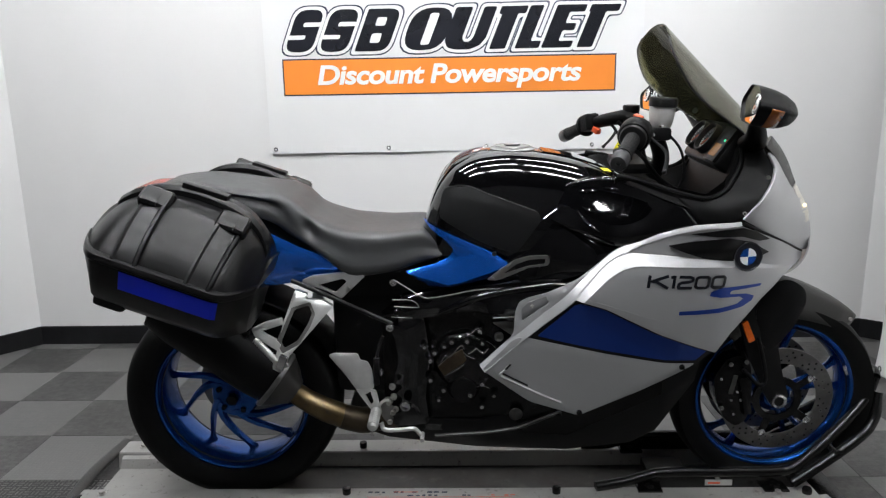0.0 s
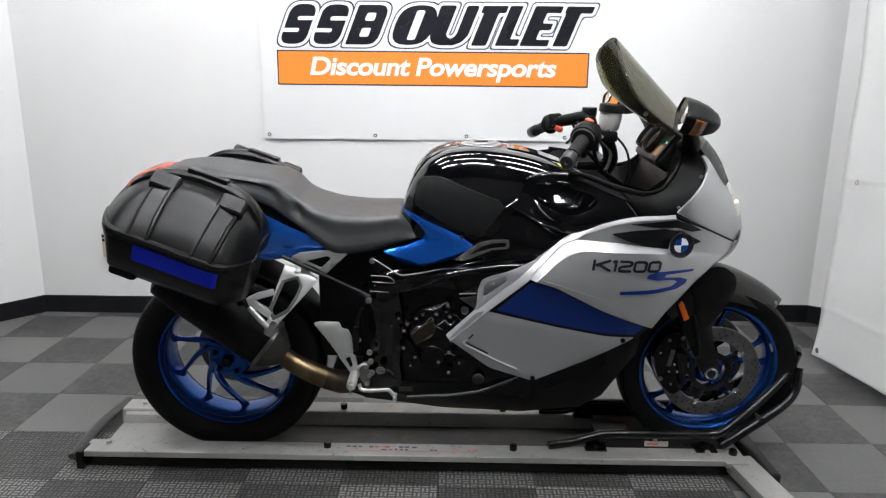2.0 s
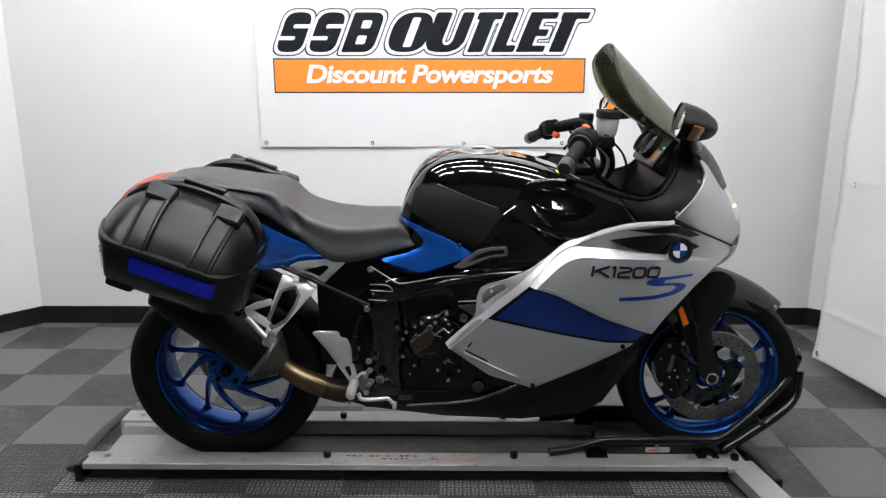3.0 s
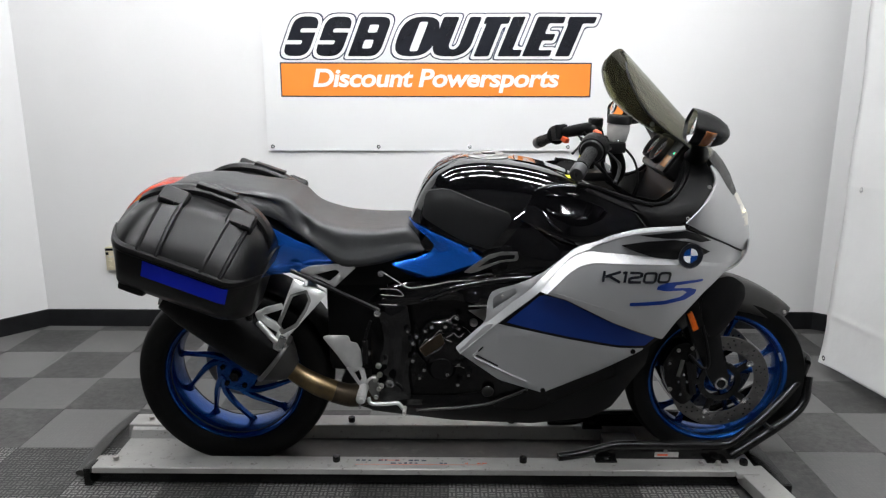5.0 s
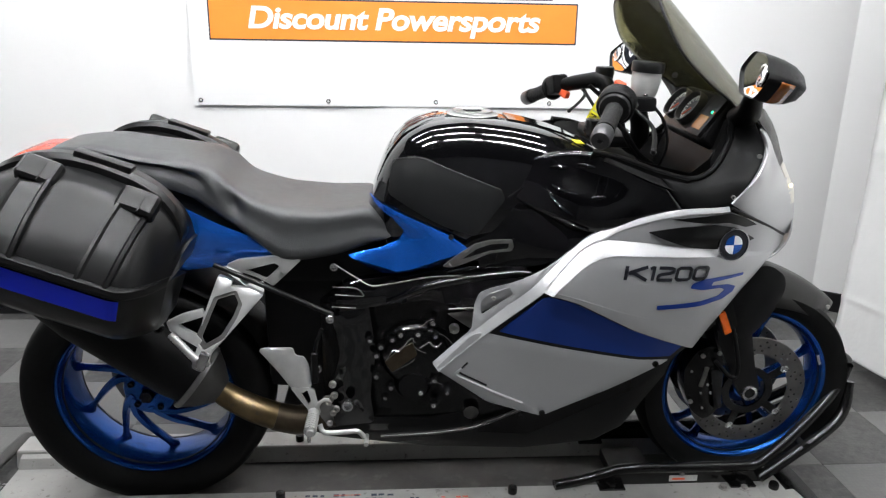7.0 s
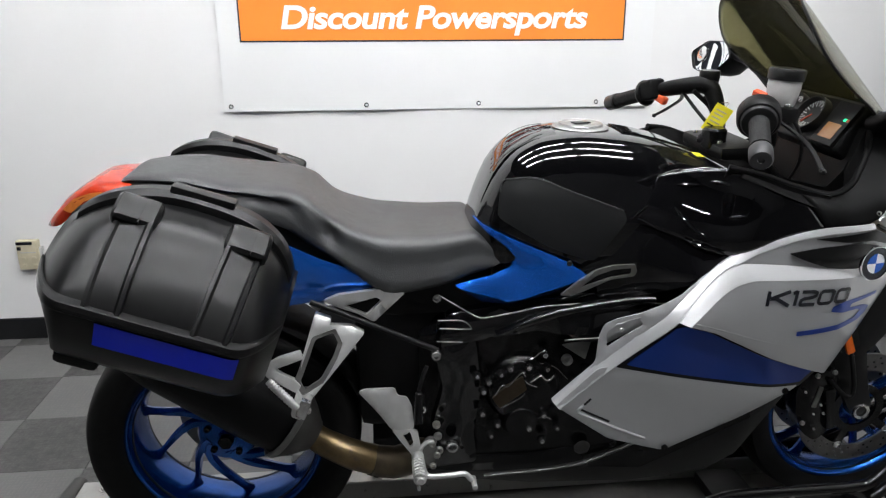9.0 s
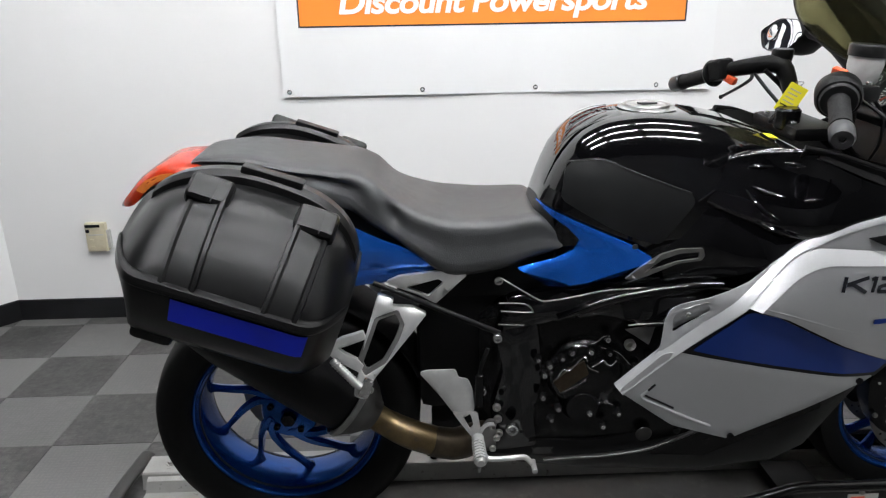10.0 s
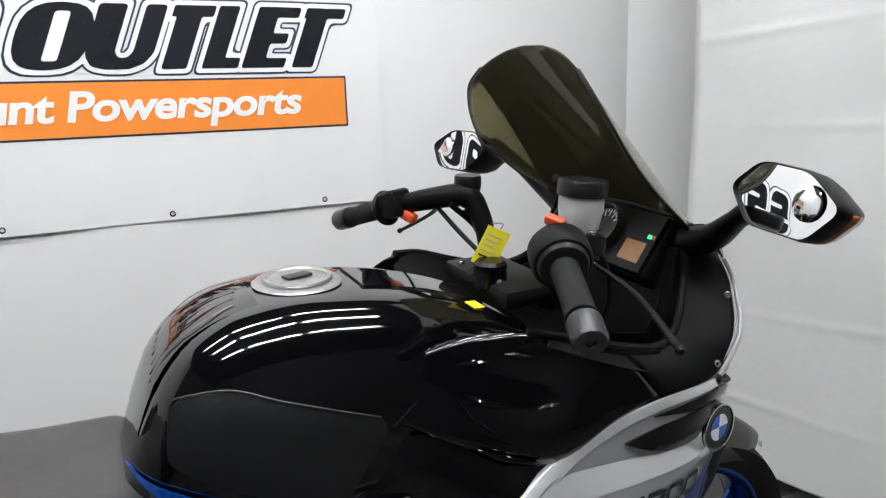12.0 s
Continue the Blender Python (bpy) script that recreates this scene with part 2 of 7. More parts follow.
pad = mat("knee_pad_rubber", (0.007, 0.0072, 0.0078), 0.48, spec=0.35, var=0.2, var_scale=12)
nt_ = pad.node_tree
cells = tex(nt_, "voronoi", 600)
bump_ = nt_.nodes.new("ShaderNodeBump")
bump_.inputs["Strength"].default_value, bump_.inputs["Distance"].default_value = 0.18, 0.0008
nt_.links.new(cells.outputs["Distance"], bump_.inputs["Height"])
nt_.links.new(bump_.outputs[0], nt_.nodes["Principled BSDF"].inputs["Normal"])
M["pad"] = pad
M["tile"] = tile_material(False)
M["weave"] = tile_material(True)

# ---------------------------------------------------------------- mesh helpers
from mathutils import geometry


def finish(name, bm, material, parent=None, label="", smooth=True, angle=35, m=None):
    bmesh.ops.recalc_face_normals(bm, faces=bm.faces[:])
    lim = radians(angle)
    for f in bm.faces:
        f.smooth = smooth
    for e in bm.edges:
        if len(e.link_faces) == 2:
            e.smooth = e.calc_face_angle(0) < lim
    me = bpy.data.meshes.new(name)
    bm.to_mesh(me)
    bm.free()
    mats = material if isinstance(material, (list, tuple)) else [material]
    for k in mats:
        me.materials.append(M[k] if isinstance(k, str) else k)
    ob = new(name, me)
    if parent:
        ob.parent = parent
    if m is not None:
        ob.matrix_basis = m
    if label:
        tagged(ob, label)
    return ob


def part(name, bm, material, parent, label="", angle=35):
    return finish(name, bm, material, parent, label, angle=angle)


def thing(name, bm, material, label, category, group="", kind="", angle=35, m=None):
    return tagged(finish(name, bm, material, None, "", angle=angle, m=m), label, category, group, kind)


def root(name, m, label, category, group="", kind=""):
    ob = new(name)
    ob.empty_display_size = 0.1
    ob.matrix_basis = m
    return tagged(ob, label, category, group, kind)


def box(x0, x1, y0, y1, z0, z1, bevel=0.0, bm=None, m=None, seg=2):
    b = bmesh.new()
    bmesh.ops.create_cube(b, size=1)
    for v in b.verts:
        v.co = Vector((x0 + (v.co.x + 0.5) * (x1 - x0), y0 + (v.co.y + 0.5) * (y1 - y0), z0 + (v.co.z + 0.5) * (z1 - z0)))
    if bevel:
        bmesh.ops.bevel(b, geom=b.edges[:], offset=bevel, segments=seg, affect="EDGES", profile=0.6)
    if m is not None:
        b.transform(m)
    return join(bm, b)


def join(bm, b):
    if bm is None:
        return b
    me = bpy.data.meshes.new("tmp")
    b.to_mesh(me)
    b.free()
    bm.from_mesh(me)
    bpy.data.meshes.remove(me)
    return bm


def along(p, q):
    """Pose whose z runs from p to q."""
    d = Vector(q) - Vector(p)
    return Matrix.Translation(p) @ d.to_track_quat("Z", "Y").to_matrix().to_4x4()


def lathe(profile, n=48, m=None, bm=None, cap=True):
    """Profile of (radius, height) turned about z."""
    b = bmesh.new()
    rings = []
    for r, z in profile:
        if r < 1e-6:
            rings.append([b.verts.new((0, 0, z))])
        else:
            rings.append([b.verts.new((r * math.cos(2 * math.pi * i / n), r * math.sin(2 * math.pi * i / n), z)) for i in range(n)])
    for a, c in zip(rings, rings[1:]):
        for i in range(n):
            j = (i + 1) % n
            if len(a) == 1 and len(c) == 1:
                continue
            if len(a) == 1:
                b.faces.new((a[0], c[i], c[j]))
            elif len(c) == 1:
                b.faces.new((a[i], a[j], c[0]))
            else:
                b.faces.new((a[i], a[j], c[j], c[i]))
    if cap:
        for r in (rings[0], rings[-1]):
            if len(r) > 2:
                b.faces.new(r)
    if m is not None:
        b.transform(m)
    return join(bm, b)


def rod(p, q, r, r2=None, n=20, bm=None, bev=0.0):
    d = (Vector(q) - Vector(p)).length
    r2 = r if r2 is None else r2
    bev = min(bev, d * 0.45, r * 0.9, r2 * 0.9)
    pr = [(0, 0), (r - bev, 0), (r, bev), (r2, d - bev), (r2 - bev, d), (0, d)] if bev else [(0, 0), (r, 0), (r2, d), (0, d)]
    return lathe(pr, n, along(p, q), bm, cap=False)


def curve_points(pts, n=8):
    """Catmull-Rom through the points."""
    P = [Vector(p) for p in pts]
    P = [P[0] * 2 - P[1]] + P + [P[-1] * 2 - P[-2]]
    out = []
    for i in range(1, len(P) - 2):
        a, b_, c, d = P[i - 1:i + 3]
        for k in range(n):
            t = k / n
            out.append(0.5 * (2 * b_ + (c - a) * t + (2 * a - 5 * b_ + 4 * c - d) * t * t + (3 * b_ - a - 3 * c + d) * t ** 3))
    out.append(P[-2])
    return out


def sweep(pts, r, n=14, smooth=8, bm=None, flat=1.0, radii=None):
    """A round or flattened tube through the points."""
    C = curve_points(pts, smooth) if smooth else [Vector(p) for p in pts]
    b = bmesh.new()
    rings = []
    up = Vector((0.13, 0.35, 0.93)).normalized()
    for i, p in enumerate(C):
        t = (C[min(i + 1, len(C) - 1)] - C[max(i - 1, 0)]).normalized()
        s = t.cross(up).normalized()
        u = s.cross(t).normalized()
        rr = r if radii is None else np.interp(i / (len(C) - 1), np.linspace(0, 1, len(radii)), radii)
        rings.append([b.verts.new(p + s * (rr * math.cos(a)) + u * (rr * flat * math.sin(a))) for a in (2 * math.pi * k / n for k in range(n))])
    for a, c in zip(rings, rings[1:]):
        for k in range(n):
            b.faces.new((a[k], a[(k + 1) % n], c[(k + 1) % n], c[k]))
    b.faces.new(rings[0][::-1])
    b.faces.new(rings[-1])
    return join(bm, b)


def loft(rings, closed=True, caps=True, bm=None):
    """Skin over rings of points."""
    b = bmesh.new()
    R = [[b.verts.new(p) for p in r] for r in rings]
    n = len(R[0])
    for a, c in zip(R, R[1:]):
        for k in range(n if closed else n - 1):
            b.faces.new((a[k], a[(k + 1) % n], c[(k + 1) % n], c[k]))
    if caps and closed:
        b.faces.new(R[0][::-1])
        b.faces.new(R[-1])
    return join(bm, b)


def blend(x, xs, vs):
    """Smooth curve of vs over xs (monotone cubic)."""
    xs, vs = np.array(xs, float), np.array(vs, float)
    h, d = np.diff(xs), np.diff(vs) / np.diff(xs)
    g = np.concatenate([[d[0]], [0 if a * b_ <= 0 else 2 * a * b_ / (a + b_) for a, b_ in zip(d, d[1:])], [d[-1]]])
    x = min(max(x, xs[0]), xs[-1])
    i = min(max(int(np.searchsorted(xs, x)) - 1, 0), len(xs) - 2)
    t = (x - xs[i]) / h[i]
    return float((2 * t ** 3 - 3 * t * t + 1) * vs[i] + (t ** 3 - 2 * t * t + t) * h[i] * g[i] + (3 * t * t - 2 * t ** 3) * vs[i + 1] + (t ** 3 - t * t) * h[i] * g[i + 1])


def inside(p, poly):
    x, z = p
    c = False
    for (x0, z0), (x1, z1) in zip(poly, poly[1:] + poly[:1]):
        if (z0 > z) != (z1 > z) and x < (x1 - x0) * (z - z0) / (z1 - z0) + x0:
            c = not c
    return c


class Skin:
    """Smooth sheet y(x, z) through control points (thin plate)."""

    def __init__(self, pts, stiff=1e-4):
        self.c = np.array([(p[0], p[2]) for p in pts], float)
        n = len(pts)
        A = np.zeros((n + 3, n + 3))
        A[:n, :n] = self.k(self.c[:, None] - self.c[None]) + stiff * np.eye(n)
        A[:n, n], A[:n, n + 1:] = 1, self.c
        A[n, :n], A[n + 1:, :n] = 1, self.c.T
        self.w = np.linalg.solve(A, np.concatenate([[p[1] for p in pts], [0, 0, 0]]))

    @staticmethod
    def k(d):
        r2 = (d ** 2).sum(-1)
        return np.where(r2 > 1e-12, r2 * np.log(np.maximum(r2, 1e-12)) * 0.5, 0.0)

    def __call__(self, x, z):
        q = self.k(self.c - np.array([x, z]))
        return float(q @ self.w[:len(self.c)] + self.w[len(self.c)] + self.w[len(self.c) + 1:] @ np.array([x, z]))


def rounded(poly, corner, n=5):
    """Polygon with each corner cut back to a small arc."""
    out = []
    N = len(poly)
    for i in range(N):
        p, a, c = Vector(poly[i]), Vector(poly[i - 1]), Vector(poly[(i + 1) % N])
        r = corner[i] if isinstance(corner, (list, tuple)) else corner
        da, dc = a - p, c - p
        r = min(r, da.length * 0.45, dc.length * 0.45)
        if r < 1e-4:
            out.append(tuple(p))
            continue
        s, e = p + da.normalized() * r, p + dc.normalized() * r
        for k in range(n + 1):
            t = k / n
            out.append(tuple((1 - t) ** 2 * s + 2 * t * (1 - t) * p + t * t * e))
    return out


def panel(outline, skin, thick=0.004, holes=(), res=0.02, corner=0.006, lift=0.0, roll=0.004, side=1, bm=None, lines=(), brim=0.01):
    """Sheet cut to an outline of (x, z), lying on a skin y(x, z), with rolled edge and thickness towards the middle of the bike."""
    poly = rounded([tuple(p) for p in outline], corner)
    holes = [rounded([tuple(p) for p in h], corner) for h in holes]

    def dense(pl):
        out = []
        for a, c in zip(pl, pl[1:] + pl[:1]):
            d = math.dist(a, c)
            k = max(1, int(d / res))
            out += [(a[0] + (c[0] - a[0]) * i / k, a[1] + (c[1] - a[1]) * i / k) for i in range(k)]
        return out
    loops = [dense(poly)] + [dense(h) for h in holes]
    pts, edges = [], []
    for lp in loops:
        s = len(pts)
        pts += lp
        edges += [(s + i, s + (i + 1) % len(lp)) for i in range(len(lp))]
    edge_pts = np.array(pts)
    xs, zs = edge_pts[:, 0], edge_pts[:, 1]
    for ln in lines:
        ln = [p for p in ln if inside(p, loops[0]) and ((edge_pts[:len(loops[0])] - p) ** 2).sum(1).min() > 1e-6]
        s0 = len(pts)
        pts += ln
        edges += [(s0 + i, s0 + i + 1) for i in range(len(ln) - 1)]
    placed = np.array(pts)
    row = 0
    z = zs.min() + res * 0.5
    while z < zs.max():
        x = xs.min() + res * (0.5 if row % 2 else 0.0)
        while x < xs.max():
            if inside((x, z), loops[0]) and not any(inside((x, z), h) for h in loops[1:]) and ((placed - (x, z)) ** 2).sum(1).min() > (res * 0.55) ** 2:
                pts.append((x, z))
            x += res
        z += res * 0.866
        row += 1
    vs, es, fs, *_ = geometry.delaunay_2d_cdt([Vector(p) for p in pts], edges, [], 0, 1e-6)
    b = bmesh.new()
    ev = np.array([(v.x, v.y) for v in vs])
    near = [math.sqrt(((edge_pts - p) ** 2).sum(1).min()) for p in ev]
    front, back = [], []
    for p, d in zip(ev, near):
        y = skin(p[0], p[1]) - lift + (roll * (1 - d / brim) ** 2 if d < brim else 0.0)
        front.append(b.verts.new((p[0], side * y, p[1])))
        back.append(b.verts.new((p[0], side * (skin(p[0], p[1]) - lift + thick + roll * 0.6), p[1])))
    used = {}
    for f in fs:
        c = ev[list(f)].mean(0)
        if not inside(c, loops[0]) or any(inside(c, h) for h in loops[1:]):
            continue
        b.faces.new([front[i] for i in f])
        b.faces.new([back[i] for i in reversed(f)])
        for i, j in zip(f, f[1:] + f[:1]):
            used[frozenset((i, j))] = None if frozenset((i, j)) in used else (i, j)
    for k, e in used.items():
        if e:
            b.faces.new((front[e[1]], front[e[0]], back[e[0]], back[e[1]]))
    for v in [v for v in b.verts if not v.link_faces]:
        b.verts.remove(v)
    return join(bm, b)


def words(text, size, depth=0.0008, shear=0.0, spacing=1.0, bold=0.0, align="CENTER"):
    """Flat lettering as a bmesh in the x-z plane, facing -y."""
    cu = bpy.data.curves.new("words", "FONT")
    cu.body, cu.size, cu.extrude, cu.shear, cu.space_character, cu.offset = text, size, depth, shear, spacing, bold
    cu.align_x, cu.align_y = align, "CENTER"
    ob = bpy.data.objects.new("words", cu)
    scene.collection.objects.link(ob)
    dg = bpy.context.evaluated_depsgraph_get()
    me = bpy.data.meshes.new_from_object(ob.evaluated_get(dg))
    bpy.data.objects.remove(ob)
    bpy.data.curves.remove(cu)
    b = bmesh.new()
    b.from_mesh(me)
    bpy.data.meshes.remove(me)
    b.transform(Matrix.Rotation(radians(90), 4, "X"))
    return b


def bolt(p, d, r=0.007, h=0.006, parent=None, name="bolt", material="bolt"):
    """Socket-head screw at p looking along d."""
    q = Vector(p) + Vector(d).normalized() * h
    b = lathe([(0, 0), (r, 0), (r, h * 0.75), (r * 0.86, h), (r * 0.5, h), (r * 0.45, h * 0.5), (0, h * 0.5)], 12, along(p, q), None, False)
    return part(name, b, material, parent)

# ---------------------------------------------------------------- room
WALL_Y, H = 1.385, 3.25
CL, CR = (-1.445, WALL_Y), (2.61, WALL_Y)          # corners of the back wall
FL, FR = (-2.6, 0.02), (3.05, 1.05)                  # ends of the slanting side walls


def wall(name, a, c, label, paint="wall"):
    a, c = Vector((*a, 0)), Vector((*c, 0))
    d = c - a
    ang = math.degrees(math.atan2(d.y, d.x))
    return thing(name, box(0, d.length, 0, 0.12, 0, H), paint, label, "wall", kind="structure", m=pose(a.x, a.y, 0, 0, 0, ang))


def skirting(a, c):
    a, c = Vector((*a, 0)), Vector((*c, 0))
    d = c - a
    ang = math.degrees(math.atan2(d.y, d.x))
    b = loft([[(x, 0, 0.0), (x, -0.009, 0.0), (x, -0.008, 0.010), (x, -0.007, 0.088), (x, -0.003, 0.092), (x, 0, 0.092)] for x in (0, d.length)])
    return thing("baseboard", b, "base", "black vinyl cove base along white wall", "baseboard", kind="structure", m=pose(a.x, a.y, 0, 0, 0, ang), angle=20)


wall("wall_north", CL, CR, "smooth white painted wall behind motorcycle")
wall("wall_west_slant", FL, CL, "white painted wall set at an angle")
wall("wall_east_slant", CR, FR, "white painted wall set at an angle")
wall("wall_east", FR, (3.05, -4.6), "charcoal painted side wall", "dark_wall")
wall("wall_south", (3.05, -4.6), (-2.6, -4.6), "charcoal painted wall behind the viewer", "dark_wall")
wall("wall_west", (-2.6, -4.6), FL, "charcoal painted side wall", "dark_wall")
for a, c in ((CL, CR), (FL, CL), (CR, FR)):
    skirting(a, c)
thing("ceiling", box(-2.75, 3.2, -4.75, 1.55, H, H + 0.1), "ceiling", "dark ceiling over the bay", "ceiling", kind="structure")


def ceiling_light(x, y):
    r = root("ceiling_light", pose(x, y, H), "white fluorescent strip light under ceiling", "lamp", "ceiling strip lights")
    part("housing", box(-0.46, 0.46, -0.06, 0.06, -0.05, 0.0, 0.008), "lampbody", r)
    for dy in (0.0,):
        part("tube", rod((-0.44, dy, -0.066), (0.44, dy, -0.068), 0.020, n=12), "tube", r)
    return r


first = ceiling_light(-0.65, 0.1)
for y in (0.1, -0.85, -1.8):
    for x in (-0.65, 0.45, 1.50):
        if (x, y) != (-0.65, 0.1):
            copy_thing(first, pose(x + (0.1 - y) * 0.12, y, H))

# ---------------------------------------------------------------- banner on the wall
BY = WALL_Y - 0.012
BL, BR_, BB, BT = -0.222, 1.50, 0.935, 1.74


def sag(x, z):
    return BY - 0.004 * math.sin(5.1 * x + 1.3 * z) - 0.003 * math.sin(11 * x - 3 * z)


banner = root("wall_banner", pose(0, 0, 0), "white vinyl banner with orange stripe, pinned to wall", "banner")
nx, nz = 60, 28
b = loft([[(BL + (BR_ - BL) * i / nx, sag(BL + (BR_ - BL) * i / nx, BB + (BT - BB) * k / nz), BB + (BT - BB) * k / nz) for k in range(nz + 1)] for i in range(nx + 1)], closed=False)
part("sheet", b, "banner", banner)


def printed(name, outline, z_lift, material, holes=(), corner=0.004, label=""):
    return part(name, panel(outline, sag, 0.0006, holes, 0.05, corner, z_lift, 0.0), material, banner, label)


def grow(poly, d):
    """Polygon pushed outward by d."""
    out = []
    P = [Vector(p) for p in poly]
    area = sum(a.x * c.y - c.x * a.y for a, c in zip(P, P[1:] + P[:1]))
    s = 1 if area > 0 else -1
    for i, p in enumerate(P):
        e0, e1 = (p - P[i - 1]).normalized(), (P[(i + 1) % len(P)] - p).normalized()
        n0, n1 = Vector((e0.y, -e0.x)) * s, Vector((e1.y, -e1.x)) * s
        n = (n0 + n1)
        n = n / max(0.35, n.length_squared / 2) if n.length > 1e-6 else n0
        out.append(tuple(p + n * d))
    return out


OX0, OX1, OZ0, OZ1 = -0.135, 1.374, 1.204, 1.357
printed("stripe_border", [(OX0 - 0.006, OZ0 - 0.006), (OX1 + 0.006, OZ0 - 0.006), (OX1 + 0.006, OZ1 + 0.006), (OX0 - 0.006, OZ1 + 0.006)], 0.001, "print_navy", corner=0.001)
printed("stripe", [(OX0, OZ0), (OX1, OZ0), (OX1, OZ1), (OX0, OZ1)], 0.002, "banner_orange", corner=0.001)
b = words("Discount Powersports", 0.118, shear=0.18, spacing=0.96, bold=0.0034)
xs = [v.co.x for v in b.verts]
k = 1.205 / (max(xs) - min(xs))
b.transform(Matrix.Translation(((OX0 + OX1) / 2 - 0.005, 0, (OZ0 + OZ1) / 2 + 0.004)) @ Matrix.Diagonal((k, 1, 1, 1)))
for v in b.verts:
    v.co.y += sag(v.co.x, v.co.z) - 0.0032
part("lettering", b, "print_white", banner, "white slanted lettering on orange")
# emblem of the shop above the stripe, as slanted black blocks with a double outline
# each shape: outline in (along, up) of the row, slots, corner
NOTCH_A, NOTCH_B = (0.40, 1.04, 0.60, 0.70), (-0.04, 0.60, 0.30, 0.40)
EM_X, EM_Z, EM_H, EM_LEAN = -0.141, 1.392, 0.184, 0.40


def on_row(u, v):
    return EM_X + u + v * EM_H * EM_LEAN, EM_Z + v * EM_H


def block(u0, u1, slots):
    w = u1 - u0
    return [(u0, 0), (u1, 0), (u1, 1), (u0, 1)], [[(u0 + a * w, c), (u0 + b_ * w, c), (u0 + b_ * w, d), (u0 + a * w, d)] for a, b_, c, d in slots]


EMBLEM = [
    (*block(0.012, 0.137, [NOTCH_A, NOTCH_B]), 0.050),
    (*block(0.168, 0.296, [NOTCH_A, NOTCH_B]), 0.050),
    (*block(0.332, 0.482, [(0.36, 0.66, 0.60, 0.80), (0.36, 0.66, 0.20, 0.42)]), [0.008, 0.050, 0.050, 0.008]),
    (*block(0.540, 0.730, [(0.43, 0.64, 0.13, 0.87)]), 0.085),
    ([(0.727, 1), (0.727, 0.22), (0.750, 0.05), (0.790, 0), (0.855, 0), (0.893, 0.09), (0.911, 0.26), (0.911, 1), (0.853, 1), (0.853, 0.27), (0.840, 0.18), (0.818, 0.18), (0.803, 0.27), (0.803, 1)], [], 0.012),
    ([(0.930, 1), (1.050, 1), (1.050, 0.82), (1.016, 0.82), (1.016, 0), (0.944, 0), (0.944, 0.82), (0.930, 0.82)], [], 0.008),
    ([(1.059, 0), (1.167, 0), (1.167, 0.17), (1.120, 0.17), (1.120, 1), (1.059, 1)], [], 0.008),
    ([(1.178, 0), (1.312, 0), (1.312, 0.16), (1.245, 0.16), (1.245, 0.40), (1.296, 0.40), (1.296, 0.57), (1.245, 0.57), (1.245, 0.83), (1.312, 0.83), (1.312, 1), (1.178, 1)], [], 0.008),
    ([(1.330, 1), (1.463, 1), (1.463, 0.83), (1.407, 0.83), (1.407, 0), (1.337, 0), (1.337, 0.83), (1.330, 0.83)], [], 0.008),
]
for i, (shape, slots, rr) in enumerate(EMBLEM):
    flat_ = [on_row(u, v) for u, v in shape]
    wide = lambda d: [r_ + d for r_ in rr] if isinstance(rr, list) else rr + d
    printed("emblem_outline", grow(flat_, 0.0190), 0.001 + 0.0001 * i, "print_navy", corner=wide(0.012))
    printed("emblem_edge", grow(flat_, 0.0135), 0.002 + 0.0001 * i, "print_white", corner=wide(0.009))
    printed("emblem_block", flat_, 0.0032 + 0.0001 * i, "print_black", corner=rr)
    for h_ in slots:
        printed("emblem_slot", [on_row(u, v) for u, v in h_], 0.0045, "print_white", corner=0.010)
for x in (-0.196, 0.334, 0.79, 1.28):
    z = 0.955
    part("grommet", lathe([(0.005, 0), (0.0095, 0), (0.0095, 0.002), (0.006, 0.003), (0.005, 0.002)], 16, along((x, sag(x, z) - 0.0005, z), (x, sag(x, z) - 1, z)), None, False), "steel", banner)

# ---------------------------------------------------------------- ivory control box on the wall
tb = root("wall_control_box", pose(-1.05, WALL_Y, 0.374), "ivory plastic control box on white wall", "control box")
part("body", box(-0.045, 0.04, -0.028, 0, -0.062, 0.062, 0.006), "beige", tb)
part("window", box(-0.042, 0.020, -0.0305, -0.027, 0.044, 0.056, 0.001), "print_black", tb)
part("knob", box(-0.040, -0.026, -0.032, -0.027, 0.022, 0.036, 0.001), "print_black", tb)
part("label_bar", box(-0.030, 0.030, -0.0300, -0.027, 0.010, 0.014, 0.0), "fluid", tb)
for dx, dz in ((-0.022, -0.012), (0.02, -0.012), (-0.022, -0.042), (0.02, -0.042)):
    part("button", box(dx - 0.008, dx + 0.008, -0.0300, -0.027, dz - 0.005, dz + 0.005, 0.001), "beige", tb)
part("side_latch", box(0.038, 0.052, -0.02, 0, -0.05, 0.03, 0.003), "fluid", tb)

# ---------------------------------------------------------------- hanging white tarp
def tarp_y(t, z):
    return 0.005 * math.sin(9 * t + 2.0 * z) + 0.002 * math.sin(23 * t - z)


def hang(z):
    """The lower edge is drawn a little into the room."""
    return 0.034 * (1 - math.exp(-z / 0.25)) + 0.004 * z


